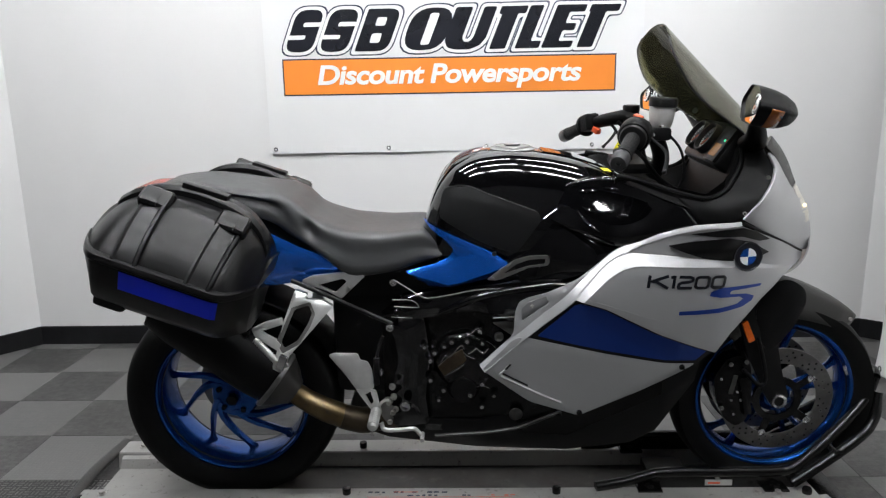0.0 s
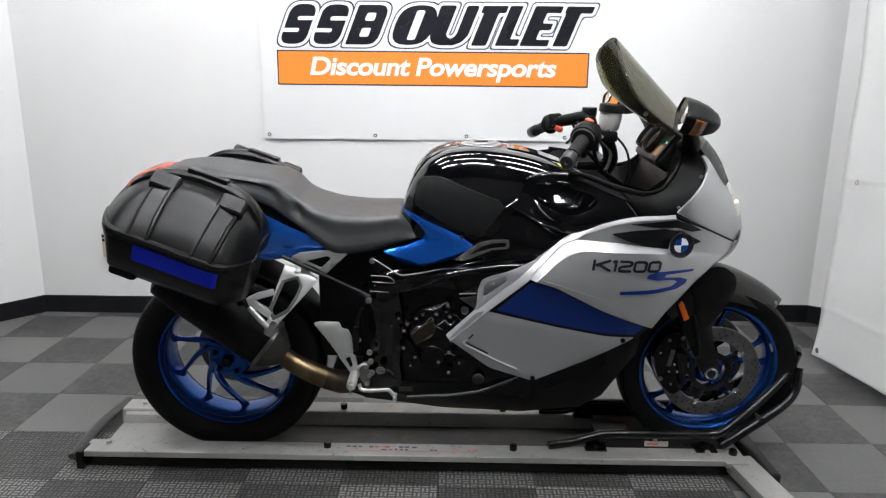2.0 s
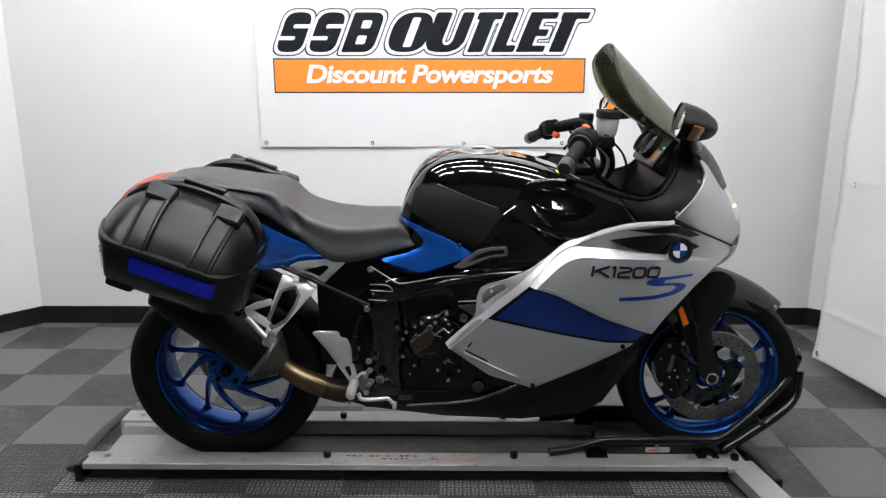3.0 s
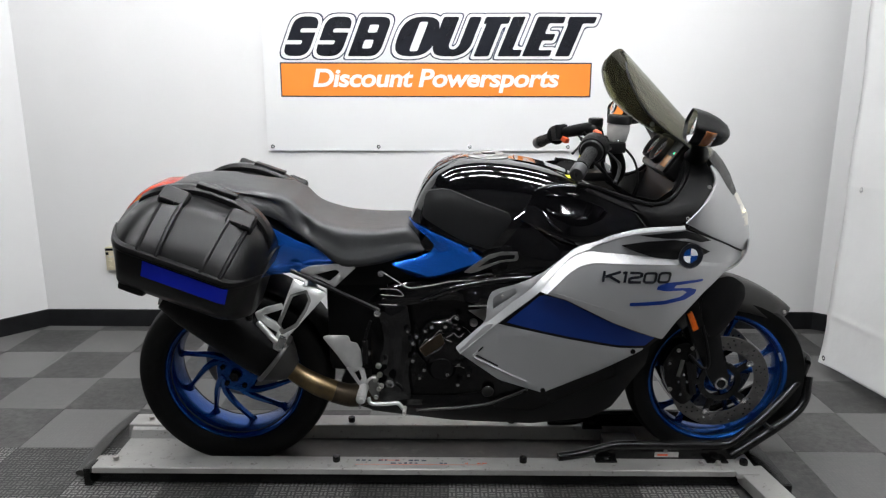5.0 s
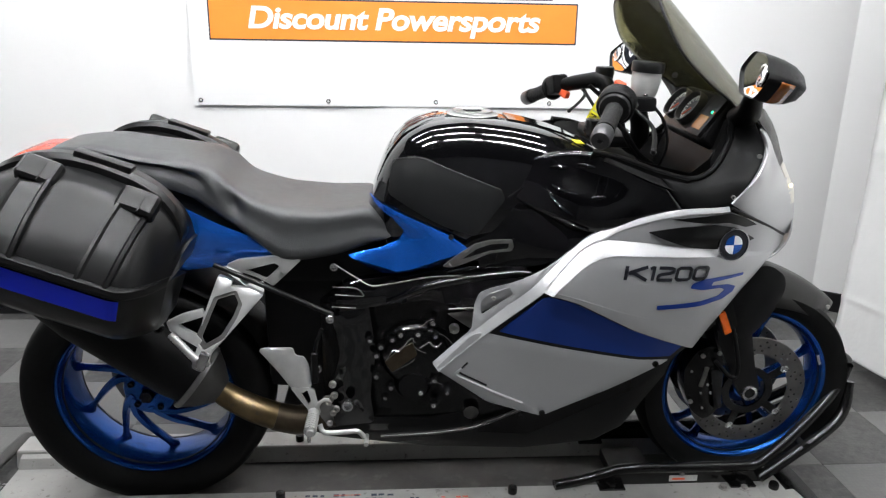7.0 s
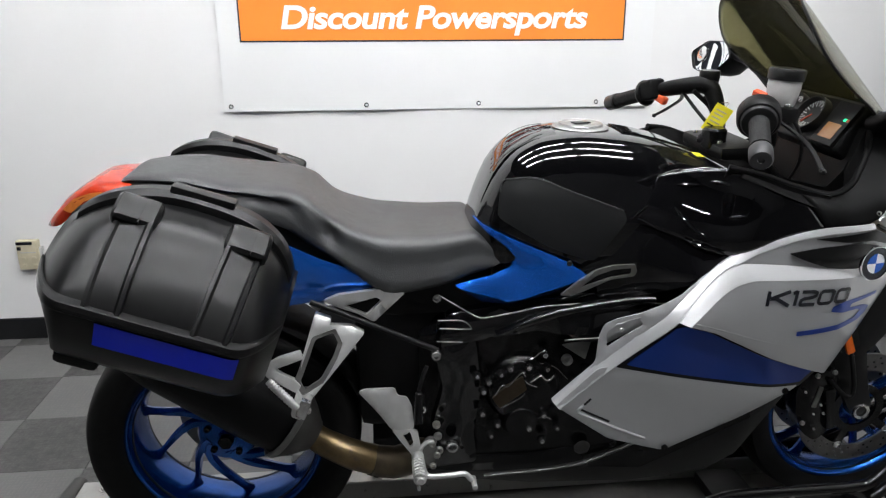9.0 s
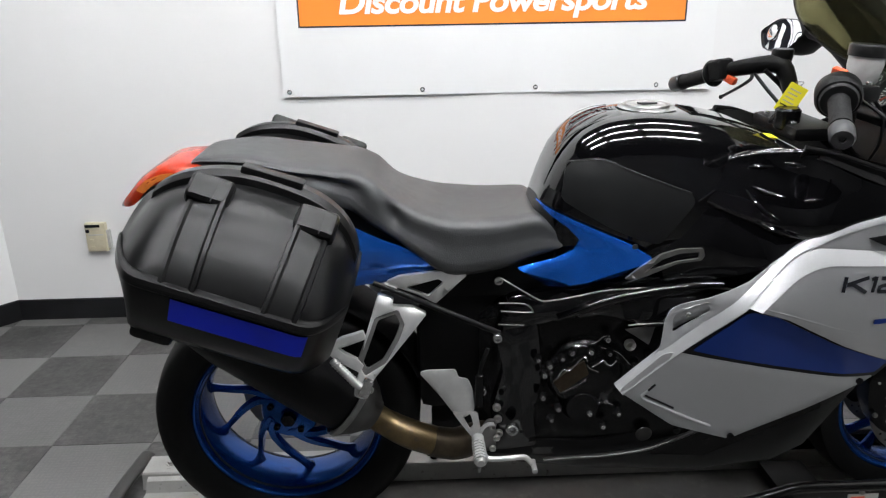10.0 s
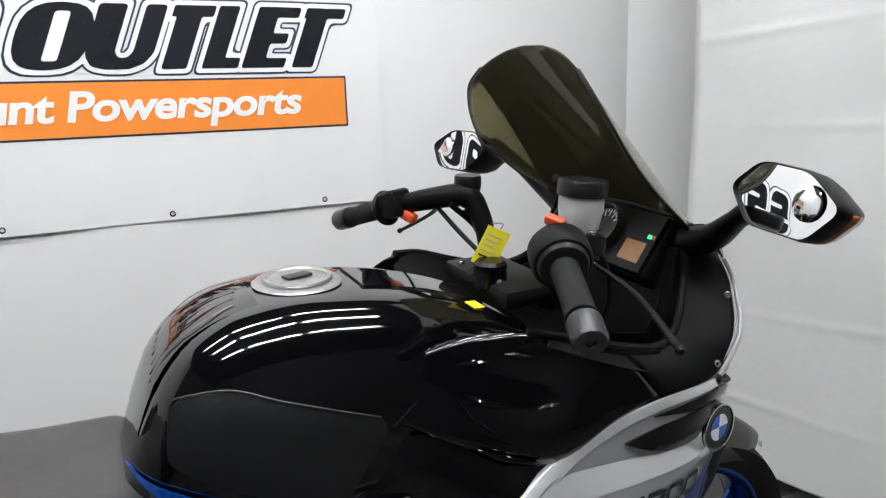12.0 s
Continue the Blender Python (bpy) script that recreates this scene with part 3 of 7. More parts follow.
TA, TB = Vector((2.328, 0.787)), Vector((2.86, -1.75))
rows = []
NZ = 400
for i in range(91):
    t = i / 90
    col = []
    for k in range(NZ + 1):
        z = 0.055 + (H - 0.055) * k / NZ
        fold = sum((0.35 + 0.65 * math.sin(7 * t + 5 * zf) ** 2) * math.exp(-((z - zf - 0.03 * math.sin(3 * t) - 0.012 * math.sin(9 * t + 8 * zf)) / 0.014) ** 2) for zf in (0.27, 0.57, 0.84, 1.17, 1.44, 1.77, 2.06))
        d = tarp_y(t * 2.6, z) - 0.0032 * fold + 0.0025 * math.sin(11 * z + 2.3 * math.sin(4 * t)) + 0.0022 * math.sin(31 * t + 5 * math.sin(2.3 * z))
        p = TA + (TB - TA) * t
        col.append((p.x + d + hang(z), p.y, z))
    rows.append(col)
tarp = root("hanging_tarp", pose(0, 0, 0), "white creased vinyl tarp hanging at the side", "tarp")
ts = part("sheet", loft(rows, closed=False), "tarp", tarp)
mod = ts.modifiers.new("thickness", "SOLIDIFY")
mod.thickness = 0.0015
for t, z in ((0.012, 0.085), (0.030, 0.84), (0.030, 1.6)):
    p = TA + (TB - TA) * t
    c = (p.x + hang(z) + tarp_y(t * 2.6, z) - 0.004, p.y, z)
    part("grommet", lathe([(0.006, 0), (0.012, 0), (0.012, 0.002), (0.007, 0.003), (0.006, 0.002)], 16, along(c, (c[0] - 1, c[1], c[2])), None, False), "steel", tarp)

# ---------------------------------------------------------------- wheeled service platform under the motorcycle
PZ = 0.062
plat = root("motorcycle_platform", pose(0, 0, 0), "scuffed grey steel platform with recessed dark deck", "platform")


def hat(y_out, y_in, sgn, x0, x1):
    """Folded rail: outer lip, top flange, inner wall."""
    sec = [(y_out, PZ - 0.018), (y_out + sgn * 0.002, PZ - 0.002), (y_out + sgn * 0.005, PZ), (y_in - sgn * 0.004, PZ), (y_in, PZ - 0.004), (y_in + sgn * 0.010, 0.016),
           (y_in + sgn * 0.007, 0.013), (y_in - sgn * 0.004, PZ - 0.007), (y_out + sgn * 0.004, PZ - 0.004), (y_out + sgn * 0.003, PZ - 0.018)]
    return loft([[(x, y, z) for y, z in sec] for x in (x0, x1)])


part("near_rail", hat(-0.150, -0.068, 1, -0.465, 1.60), "rail", plat, "grey folded steel rail with worn print", angle=25)
part("far_rail", hat(0.232, 0.148, -1, -0.465, 1.60), "rail", plat, angle=25)
part("deck", box(-0.43, 1.64, -0.066, 0.146, 0.004, 0.0145, 0.002), "deckgrey", plat, "dark scuffed deck between the rails")
part("rear_block", loft([[(x, y, z) for y, z in ((-0.060, 0.0146), (-0.060, 0.020), (0.110, 0.026), (0.128, 0.050), (0.142, 0.056), (0.142, 0.0146))] for x in (-0.447, -0.10)]), "rail", plat, angle=25)
part("front_plate", box(1.60, 1.672, -0.165, 0.24, 0.045, PZ, 0.003), "rail", plat)
part("skirt_near", box(-0.455, 1.62, -0.138, -0.128, 0.006, PZ - 0.006, 0.001), "railblack", plat)
part("skirt_far", box(-0.455, 1.62, 0.210, 0.220, 0.006, PZ - 0.006, 0.001), "railblack", plat)
part("end_plate", box(-0.478, -0.455, -0.16, -0.10, 0.004, PZ + 0.002, 0.003), "railblack", plat)
part("ramp_bar", sweep([(-0.50, -0.13, 0.03), (-0.515, 0.08, 0.034), (-0.50, 0.28, 0.034)], 0.020, flat=0.55), "fender", plat, "scuffed grey edge bar at the rear")
part("outrigger", box(-0.045, 0.045, -0.62, 0.0, 0.018, 0.058, 0.004, m=pose(1.655, -0.11, 0, 0, 0, 8)), "rail", plat, "grey square-tube outrigger leg")
part("foot_pad", rod((1.745, -0.68, 0.0), (1.745, -0.68, 0.02), 0.03, n=20), "railblack", plat)
part("front_bar", box(1.692, 1.764, -0.195, 0.30, 0.004, 0.044, 0.012, seg=3), "railblack", plat)
for x, y in ((0.322, -0.098), (0.93, -0.098), (0.335, 0.178), (0.915, 0.178)):
    part("rubber_knob", lathe([(0, 0), (0.012, 0), (0.0125, 0.014), (0.011, 0.018), (0, 0.0185)], 16, pose(x, y, PZ), None, False), "railblack", plat)
for x, y in ((-0.40, -0.095), (-0.40, 0.19), (1.56, -0.105), (1.505, -0.10), (1.638, 0.19)):
    part("bolt", lathe([(0, 0), (0.014, 0), (0.014, 0.002), (0.009, 0.002), (0.009, 0.008), (0.0075, 0.0095), (0, 0.0095)], 6, pose(x, y, PZ, 0, 0, 15), None, False), "bolt", plat)
part("rubber_knob", lathe([(0, 0), (0.013, 0), (0.0135, 0.012), (0.011, 0.017), (0, 0.0175)], 16, pose(1.642, -0.105, PZ), None, False), "railblack", plat)
# worn print on the rail, drawn as bars
wear = random.Random(11)
for x0, x1, y0, h_, mm in ((0.385, 0.60, -0.098, 0.010, "print_navy"), (0.50, 0.70, -0.114, 0.008, "print_navy"), (0.705, 0.80, -0.113, 0.008, "switch")):
    x = x0
    while x < x1:
        w = wear.uniform(0.008, 0.017)
        if wear.random() < 0.8:
            part("print_bar", box(x, x + w, y0 + wear.uniform(0, 0.002), y0 + h_ - wear.uniform(0, 0.003), PZ, PZ + 0.0006), mm, plat)
        x += w + wear.uniform(0.004, 0.009)
part("print_bar", box(0.46, 0.53, -0.0935, -0.0915, PZ, PZ + 0.0007), "switch", plat)
part("print_bar", box(0.385, 0.80, -0.1195, -0.1183, PZ, PZ + 0.0006), "switch", plat)

# wheel chock, black tube frame bolted on the rails
chock = root("wheel_chock", pose(0, 0, 0), "black tube wheel chock round the front wheel", "wheel chock")
for s, yy in ((-1, -0.072), (1, 0.156)):
    up_ = lambda k: 0.042 + (yy - 0.042) * k
    part("side_tube", sweep([(1.045, yy - s * 0.012 * -1, 0.072), (1.13, yy, 0.080), (1.19, yy, 0.098), (1.25, yy, 0.110), (1.45, yy, 0.110), (1.575, yy, 0.112), (1.62, yy, 0.128),
                             (1.712, up_(0.80), 0.196), (1.797, up_(0.55), 0.266), (1.838, up_(0.42), 0.312), (1.862, up_(0.34), 0.368)], 0.0145), "railblack", chock)
    part("side_plate", box(1.17, 1.62, yy - 0.004, yy + 0.004, 0.062, 0.108, 0.002), "railblack", chock)
    part("brace_tube", sweep([(1.61, yy - s * 0.01 * -1, 0.080), (1.67, yy, 0.115), (1.805, up_(0.75), 0.198), (1.858, up_(0.55), 0.250), (1.870, up_(0.40), 0.325)], 0.015), "railblack", chock)
    for x in (1.20, 1.56):
        part("foot_plate", box(x - 0.035, x + 0.035, yy - 0.03, yy + 0.03, PZ, PZ + 0.006, 0.001), "railblack", chock)
        part("clamp_bolt", lathe([(0, 0), (0.015, 0), (0.015, 0.010), (0.012, 0.014), (0, 0.014)], 6, pose(x, yy - 0.012 if s < 0 else yy, PZ + 0.006), None, False), "railblack", chock)
part("cross_tube", sweep([(1.862, 0.003, 0.368), (1.869, 0.020, 0.376), (1.871, 0.042, 0.378), (1.869, 0.064, 0.376), (1.862, 0.081, 0.368)], 0.0145), "railblack", chock)
part("cross_tube", rod((1.74, -0.07, 0.16), (1.74, 0.155, 0.16), 0.013), "railblack", chock)
part("rear_cradle", box(1.22, 1.34, -0.02, 0.105, 0.03, 0.066, 0.01), "matte", chock)
part("sticker", box(1.362, 1.440, -0.0772, -0.0762, 0.070, 0.088, 0.0), "fluid", chock, "pale worn sticker")
part("sticker_screw", rod((1.396, -0.070, 0.094), (1.396, -0.082, 0.094), 0.006, n=12, bev=0.001), "bracket", chock)
part("sticker_print", box(1.370, 1.405, -0.0778, -0.0770, 0.075, 0.081, 0.0), "switch", chock)

# ---------------------------------------------------------------- motorcycle, x ahead, y to its left, seen from its right side
bike = root("motorcycle", pose(0, 0.056, 0, 3.2), "silver, blue and black sport touring motorcycle with side cases", "motorcycle")
REAR, FRONT = Vector((-0.014, 0, 0.330)), Vector((1.571, 0, 0.318))


def axle_pose(c, y=0.0):
    """Lathe z along -y, so that heights count towards the right side."""
    return Matrix.Translation((c.x, y, c.z)) @ Matrix.Rotation(radians(90), 4, "X")


def tyre(c, R, w, parent):
    hw = w / 2
    prof = [(0.222, -hw * 0.70), (0.228, -hw * 0.78), (0.245, -hw * 0.93), (0.262, -hw * 0.99), (0.278, -hw), (R - 0.018, -hw * 0.93), (R - 0.008, -hw * 0.72), (R - 0.002, -hw * 0.36), (R, 0)]
    prof = prof + [(r, -z) for r, z in prof[-2::-1]]
    prof = [(r, z) for r, z in prof] + [(0.21, hw * 0.62), (0.21, -hw * 0.62), prof[0]]
    return part("tyre", lathe(prof, 96, axle_pose(c), None, False), "rubber", parent, "worn black road tyre", 50)


def rim(c, w, name, label):
    hw = w / 2
    prof = [(0.227, -hw * 0.76), (0.222, -hw * 0.79), (0.217, -hw * 0.76), (0.211, -hw * 0.60), (0.205, -hw * 0.40), (0.202, -hw * 0.1), (0.203, hw * 0.2), (0.206, hw * 0.45), (0.2105, hw * 0.58), (0.2115, hw * 0.62),
            (0.2165, hw * 0.70), (0.218, hw * 0.76), (0.222, hw * 0.79), (0.227, hw * 0.76), (0.222, hw * 0.5), (0.222, -hw * 0.5), (0.227, -hw * 0.76)]
    return part(name, lathe(prof, 96, axle_pose(c), None, False), "wheelblue", bike, label, 50)


def spoke(c, way, y0, y1, w0, w1, t, parent):
    """Cast spoke along (radius, angle) stations, from hub to rim."""
    rings = []
    rs = [p[0] for p in way]
    P = [Vector((c.x + r * math.cos(radians(a)), 0, c.z + r * math.sin(radians(a)))) for r, a in ((r, blend(r, rs, [p[1] for p in way])) for r in np.linspace(rs[0], rs[-1], 15))]
    for k, p in enumerate(P):
        f = k / 14
        d = (P[min(k + 1, 14)] - P[max(k - 1, 0)]).normalized()
        s_ = Vector((-d.z, 0, d.x))
        w = w0 + (w1 - w0) * min(1.0, f * 1.3)
        if f > 0.85:
            w *= 1 + 1.0 * ((f - 0.85) / 0.15) ** 2
        y = y0 + (y1 - y0) * f
        sec = [(-w, 0), (-w * 0.55, -t), (w * 0.55, -t), (w, 0), (w * 0.6, t * 0.8), (-w * 0.6, t * 0.8)]
        rings.append([p + s_ * u + Vector((0, y + v, 0)) for u, v in sec])
    return part("spoke", loft(rings), "wheelblue", parent, angle=28)


# rear wheel
rw = rim(REAR, 0.19, "rear_wheel", "metallic blue cast rear wheel")
tyre(REAR, 0.318, 0.190, rw)
for k in range(5):
    a = 203 + 72 * k
    spoke(REAR, [(0.045, a - 66), (0.08, a - 45), (0.11, a - 25), (0.15, a - 9), (0.18, a - 2), (0.205, a + 2)], -0.034, 0.018, 0.015, 0.0075, 0.013, rw)
    spoke(REAR, [(0.045, a - 8), (0.08, a + 10), (0.11, a + 20), (0.15, a + 30), (0.205, a + 37)], -0.034, 0.018, 0.014, 0.0075, 0.013, rw)
part("hub", lathe([(0, 0.062), (0.020, 0.062), (0.022, 0.050), (0.030, 0.048), (0.066, 0.040), (0.072, 0.030), (0.072, -0.04), (0, -0.04)], 40, axle_pose(REAR), None, False), "wheelblue", rw)
part("axle_nut", lathe([(0, 0.075), (0.017, 0.075), (0.019, 0.07), (0.019, 0.05), (0, 0.05)], 6, axle_pose(REAR), None, False), "engine", rw)
part("brake_disc", lathe([(0.075, -0.052), (0.132, -0.052), (0.132, -0.057), (0.075, -0.057), (0.075, -0.052)], 64, axle_pose(REAR), None, False), "disc", rw)
for k in range(5):
    a = radians(226 + 72 * k)
    bolt((REAR.x + 0.05 * math.cos(a), -0.045, REAR.z + 0.05 * math.sin(a)), (0, -1, 0), 0.008, 0.006, rw, material="engine")

# front wheel
fw = rim(FRONT, 0.12, "front_wheel", "metallic blue cast front wheel")
tyre(FRONT, 0.294, 0.120, fw)
for k in range(5):
    mid = 14 + 72 * k
    for side_ in (-1, 1):
        spoke(FRONT, [(0.035, mid + 4 * side_), (0.12, mid + 7 * side_), (0.204, mid + 12 * side_)], -0.014, 0.004, 0.010, 0.008, 0.012, fw)
part("hub", lathe([(0, 0.05), (0.030, 0.05), (0.036, 0.044), (0.050, 0.036), (0.050, -0.036), (0.036, -0.044), (0, -0.05)], 40, axle_pose(FRONT), None, False), "wheelblue", fw)
part("balance_weight", box(-0.004, 0.004, -0.05, -0.046, -0.016, 0.016, 0.001, m=Matrix.Translation(FRONT) @ Matrix.Rotation(radians(-22), 4, "Y") @ pose(0.213, 0.006, 0)), "steel", fw)


def brake_disc(y):
    prof = [(0.112, 0.0025), (0.158, 0.0025), (0.160, 0.0), (0.158, -0.0025), (0.112, -0.0025), (0.112, 0.0025)]
    d = part("brake_disc", lathe(prof, 72, axle_pose(FRONT, y), None, False), "disc", fw, "drilled steel brake disc")
    hb = None
    for k in range(36):
        for r, o in ((0.122, 0), (0.135, 4), (0.148, 8)):
            if (k + int(r * 1000)) % 3 == 0:
                continue
            a = radians(10 * k + o)
            p = (FRONT.x + r * math.cos(a), y - 0.0027, FRONT.z + r * math.sin(a))
            hb = lathe([(0, 0), (0.0034, 0)], 8, along(p, (p[0], p[1] - 1, p[2])), hb, False)
    tagged(part("disc_holes", hb, "print_black", d), kind="stuff")
    cb = None
    for k in range(5):
        a = radians(36 + 72 * k)
        p = Vector((FRONT.x + 0.100 * math.cos(a), y - 0.002, FRONT.z + 0.100 * math.sin(a)))
        cb = box(-0.034, 0.018, -0.002, 0.004, -0.011, 0.011, 0.003, cb, Matrix.Translation(p) @ Matrix.Rotation(-a, 4, "Y"))
        q = (FRONT.x + 0.112 * math.cos(a), y - 0.003, FRONT.z + 0.112 * math.sin(a))
        part("disc_bobbin", lathe([(0, 0), (0.011, 0), (0.011, 0.003), (0.007, 0.004), (0.005, 0.002), (0, 0.002)], 16, along(q, (q[0], q[1] - 1, q[2])), None, False), "steel", d)
    cb = lathe([(0.05, 0.003), (0.07, 0.003), (0.07, -0.003), (0.05, -0.003), (0.05, 0.003)], 40, axle_pose(FRONT, y), cb, False)
    part("disc_carrier", cb, "engine", d)


brake_disc(-0.062)
brake_disc(0.062)

# front suspension leg, caliper, fender
for s in (-1, 1):
    leg = panel([(1.590, 0.300), (1.560, 0.292), (1.535, 0.330), (1.470, 0.460), (1.440, 0.560), (1.455, 0.66), (1.55, 0.66), (1.545, 0.52), (1.575, 0.40), (1.600, 0.33)], lambda x, z: -0.078, 0.03, corner=0.012, res=0.03, roll=0.006, side=-s)
    part("fork_leg", leg, "satin", bike)
    part("axle_boss", lathe([(0, 0.002), (0.0135, 0.003), (0.014, 0.022), (0.0205, 0.024), (0.0225, 0.020), (0.0225, 0.0), (0, 0)], 32, along((FRONT.x, s * 0.058, FRONT.z), (FRONT.x, s, FRONT.z)), None, False), "steel", bike, "bright axle end")
    cal = panel([(1.375, 0.40), (1.405, 0.455), (1.445, 0.47), (1.475, 0.44), (1.485, 0.36), (1.48, 0.27), (1.45, 0.245), (1.415, 0.27), (1.385, 0.33)], lambda x, z: -0.098, 0.05, corner=0.015, res=0.03, roll=0.008, side=-s)
    cp = part("brake_caliper", cal, "engine", bike, "dark radial brake caliper")
    for x, z in ((1.415, 0.445), (1.458, 0.452), (1.455, 0.385), (1.40, 0.31)):
        bolt((x, s * 0.099, z), (0, s, 0), 0.006, 0.006, cp)
    for x, z, r in ((1.392, 0.40, 0.003), (1.44, 0.36, 0.003), (1.452, 0.335, 0.004), (1.425, 0.335, 0.0025), (1.435, 0.29, 0.003)):
        bolt((x, s * 0.0995, z), (0, s, 0), r, 0.004, cp, material="alu")
    part("caliper_bridge", box(-0.012, 0.012, 0.086, 0.110, -0.06, 0.06, 0.006, None, Matrix.Translation((1.462, 0, 0.35)) @ Matrix.Rotation(radians(-12), 4, "Y") @ Matrix.Diagonal((1, s, 1, 1))), "engine", cp)
    if s < 0:
        part("mark_bar", box(-0.006, 0.006, -0.1005, -0.098, -0.032, 0.026, 0.0, m=Matrix.Translation((1.428, 0, 0.385)) @ Matrix.Rotation(radians(10), 4, "Y")), "disc", cp)
        part("brake_hose", sweep([(1.45, -0.10, 0.43), (1.49, -0.112, 0.39), (1.51, -0.11, 0.40), (1.50, -0.10, 0.47), (1.46, -0.09, 0.60)], 0.0055), "matte", bike)
    part("reflector", panel([(1.408, 0.592), (1.422, 0.600), (1.447, 0.545), (1.431, 0.536)], lambda x, z: -0.165, 0.008, corner=0.003, res=0.03, roll=0.001, side=-s), "orange", bike, "orange side reflector")
bolt((1.502, -0.080, 0.538), (0, -1, 0), 0.010, 0.007, bike)
part("reflector_bracket", panel([(1.39, 0.63), (1.44, 0.63), (1.47, 0.55), (1.43, 0.53)], lambda x, z: -0.150, 0.02, corner=0.005, res=0.03), "matte", bike)


def fender():
    rings = []
    for k in range(33):
        a = radians(47 + (128 - 47) * k / 32)
        edge = min(1.0, k / 3.0 * 0.55 + 0.25)
        R = 0.326 + 0.030 * math.exp(-((k - 20) / 9) ** 2)
        hw = (0.080 - 0.030 * (1 - k / 32) ** 2) * (0.55 + 0.45 * edge)
        drop = 0.050 + 0.035 * min(1.0, k / 14)
        ring = []
        for j in range(17):
            u = -1 + 2 * j / 16
            y = hw * math.copysign(abs(u) ** 0.8, u)
            r = R - drop * abs(u) ** 3.2 - 0.01 * u * u
            ring.append((FRONT.x + r * math.cos(a), y, FRONT.z + r * math.sin(a)))
        rings.append(ring)
    return loft(rings, closed=False)


fd = part("front_fender", fender(), "fender", bike, "dark grey front mudguard")
sm = fd.modifiers.new("thickness", "SOLIDIFY")
sm.thickness = 0.004
for s in (-1, 1):
    part("fender_side", panel([(1.500, 0.675), (1.56, 0.690), (1.605, 0.66), (1.612, 0.62), (1.585, 0.55), (1.548, 0.50), (1.518, 0.475), (1.49, 0.52), (1.475, 0.60)],
                              lambda x, z: -0.088 - 0.02 * (0.69 - z), 0.006, corner=0.02, res=0.025, roll=0.006, side=-s), "satin", fd)
bolt((1.758, -0.046, 0.556), (0.3, -1, 0.4), 0.006, 0.003, fd)

# side fairing
FAIR = Skin([(0.712, -0.28, 0.519), (0.835, -0.27, 0.424), (0.966, -0.26, 0.377), (1.119, -0.258, 0.444), (1.249, -0.25, 0.509), (1.348, -0.225, 0.599), (1.44, -0.18, 0.671),
             (1.518, -0.13, 0.716), (1.603, -0.05, 0.750), (1.336, -0.277, 0.895), (1.162, -0.275, 0.873), (1.01, -0.284, 0.799), (0.931, -0.308, 0.72), (0.828, -0.29, 0.692),
             (0.798, -0.285, 0.617), (1.11, -0.292, 0.745), (1.30, -0.256, 0.735), (1.37, -0.234, 0.805), (1.03, -0.275, 0.56), (1.48, -0.175, 0.80)])
# crease above the lettering: upper and lower edge of the bright bevel
BAND_TOP = curve_points([(x, 0, z) for x, z in ((0.938, 0.716), (0.975, 0.757), (1.010, 0.792), (1.040, 0.814), (1.064, 0.8225), (1.09, 0.8235), (1.145, 0.819), (1.224, 0.811), (1.30, 0.800), (1.38, 0.783), (1.48, 0.756), (1.575, 0.738))], 6)
BAND_LOW = curve_points([(x, 0, z) for x, z in ((0.956, 0.7145), (0.985, 0.741), (1.018, 0.769), (1.050, 0.788), (1.078, 0.796), (1.10, 0.7975), (1.151, 0.795), (1.223, 0.792), (1.30, 0.786), (1.38, 0.772), (1.48, 0.748), (1.575, 0.733))], 6)
BX, BZ = [p.x for p in BAND_TOP], [p.z for p in BAND_TOP]
LX, LZ = [p.x for p in BAND_LOW], [p.z for p in BAND_LOW]


def proud(x):
    return 0.024 * min(1.0, max(0.0, (1.52 - x) / 0.22))


def main_skin(x, z):
    """Lower, proud surface of the upper fairing."""
    return FAIR(x, z) - proud(x)


def fair_skin(x, z):
    zt, zl = float(np.interp(x, BX, BZ)), float(np.interp(x, LX, LZ))
    return FAIR(x, z) - proud(x) * min(1.0, max(0.0, (zt - z) / max(0.004, zt - zl)))


def step_skin(x, z):
    """Lower panel, proud of the stripe, with a shallow scoop line."""
    return FAIR(x, z) - 0.002


RIM_IN = [(0.720, 0.512), (0.778, 0.565), (0.829, 0.612), (0.933, 0.708), (0.996, 0.770), (1.042, 0.810), (1.095, 0.840), (1.177, 0.866), (1.246, 0.880), (1.338, 0.886)]
RIM_OUT = [(0.708, 0.523), (0.768, 0.582), (0.822, 0.634), (0.922, 0.728), (0.985, 0.784), (1.032, 0.824), (1.088, 0.853), (1.172, 0.877), (1.240, 0.891), (1.337, 0.895)]
GROOVE = RIM_IN[3:] + [(1.46, 0.832), (1.590, 0.763), (1.595, 0.745), (1.575, 0.738)] + [(p.x, p.z) for p in BAND_TOP[::-3]]
MAIN = [(p.x, p.z) for p in BAND_LOW[::3]] + [(1.575, 0.733), (1.598, 0.742), (1.518, 0.716), (1.440, 0.671), (1.348, 0.599), (1.307, 0.552), (1.149, 0.621), (1.014, 0.694)]
SPUR = [(0.775, 0.588), (0.793, 0.614), (0.797, 0.668), (0.807, 0.695), (0.830, 0.708), (0.873, 0.724), (0.949, 0.762), (0.985, 0.787), (0.990, 0.775), (0.930, 0.712), (0.829, 0.615)]
POCKET = [(0.813, 0.645), (0.812, 0.678), (0.826, 0.691), (0.872, 0.712), (0.880, 0.700)]
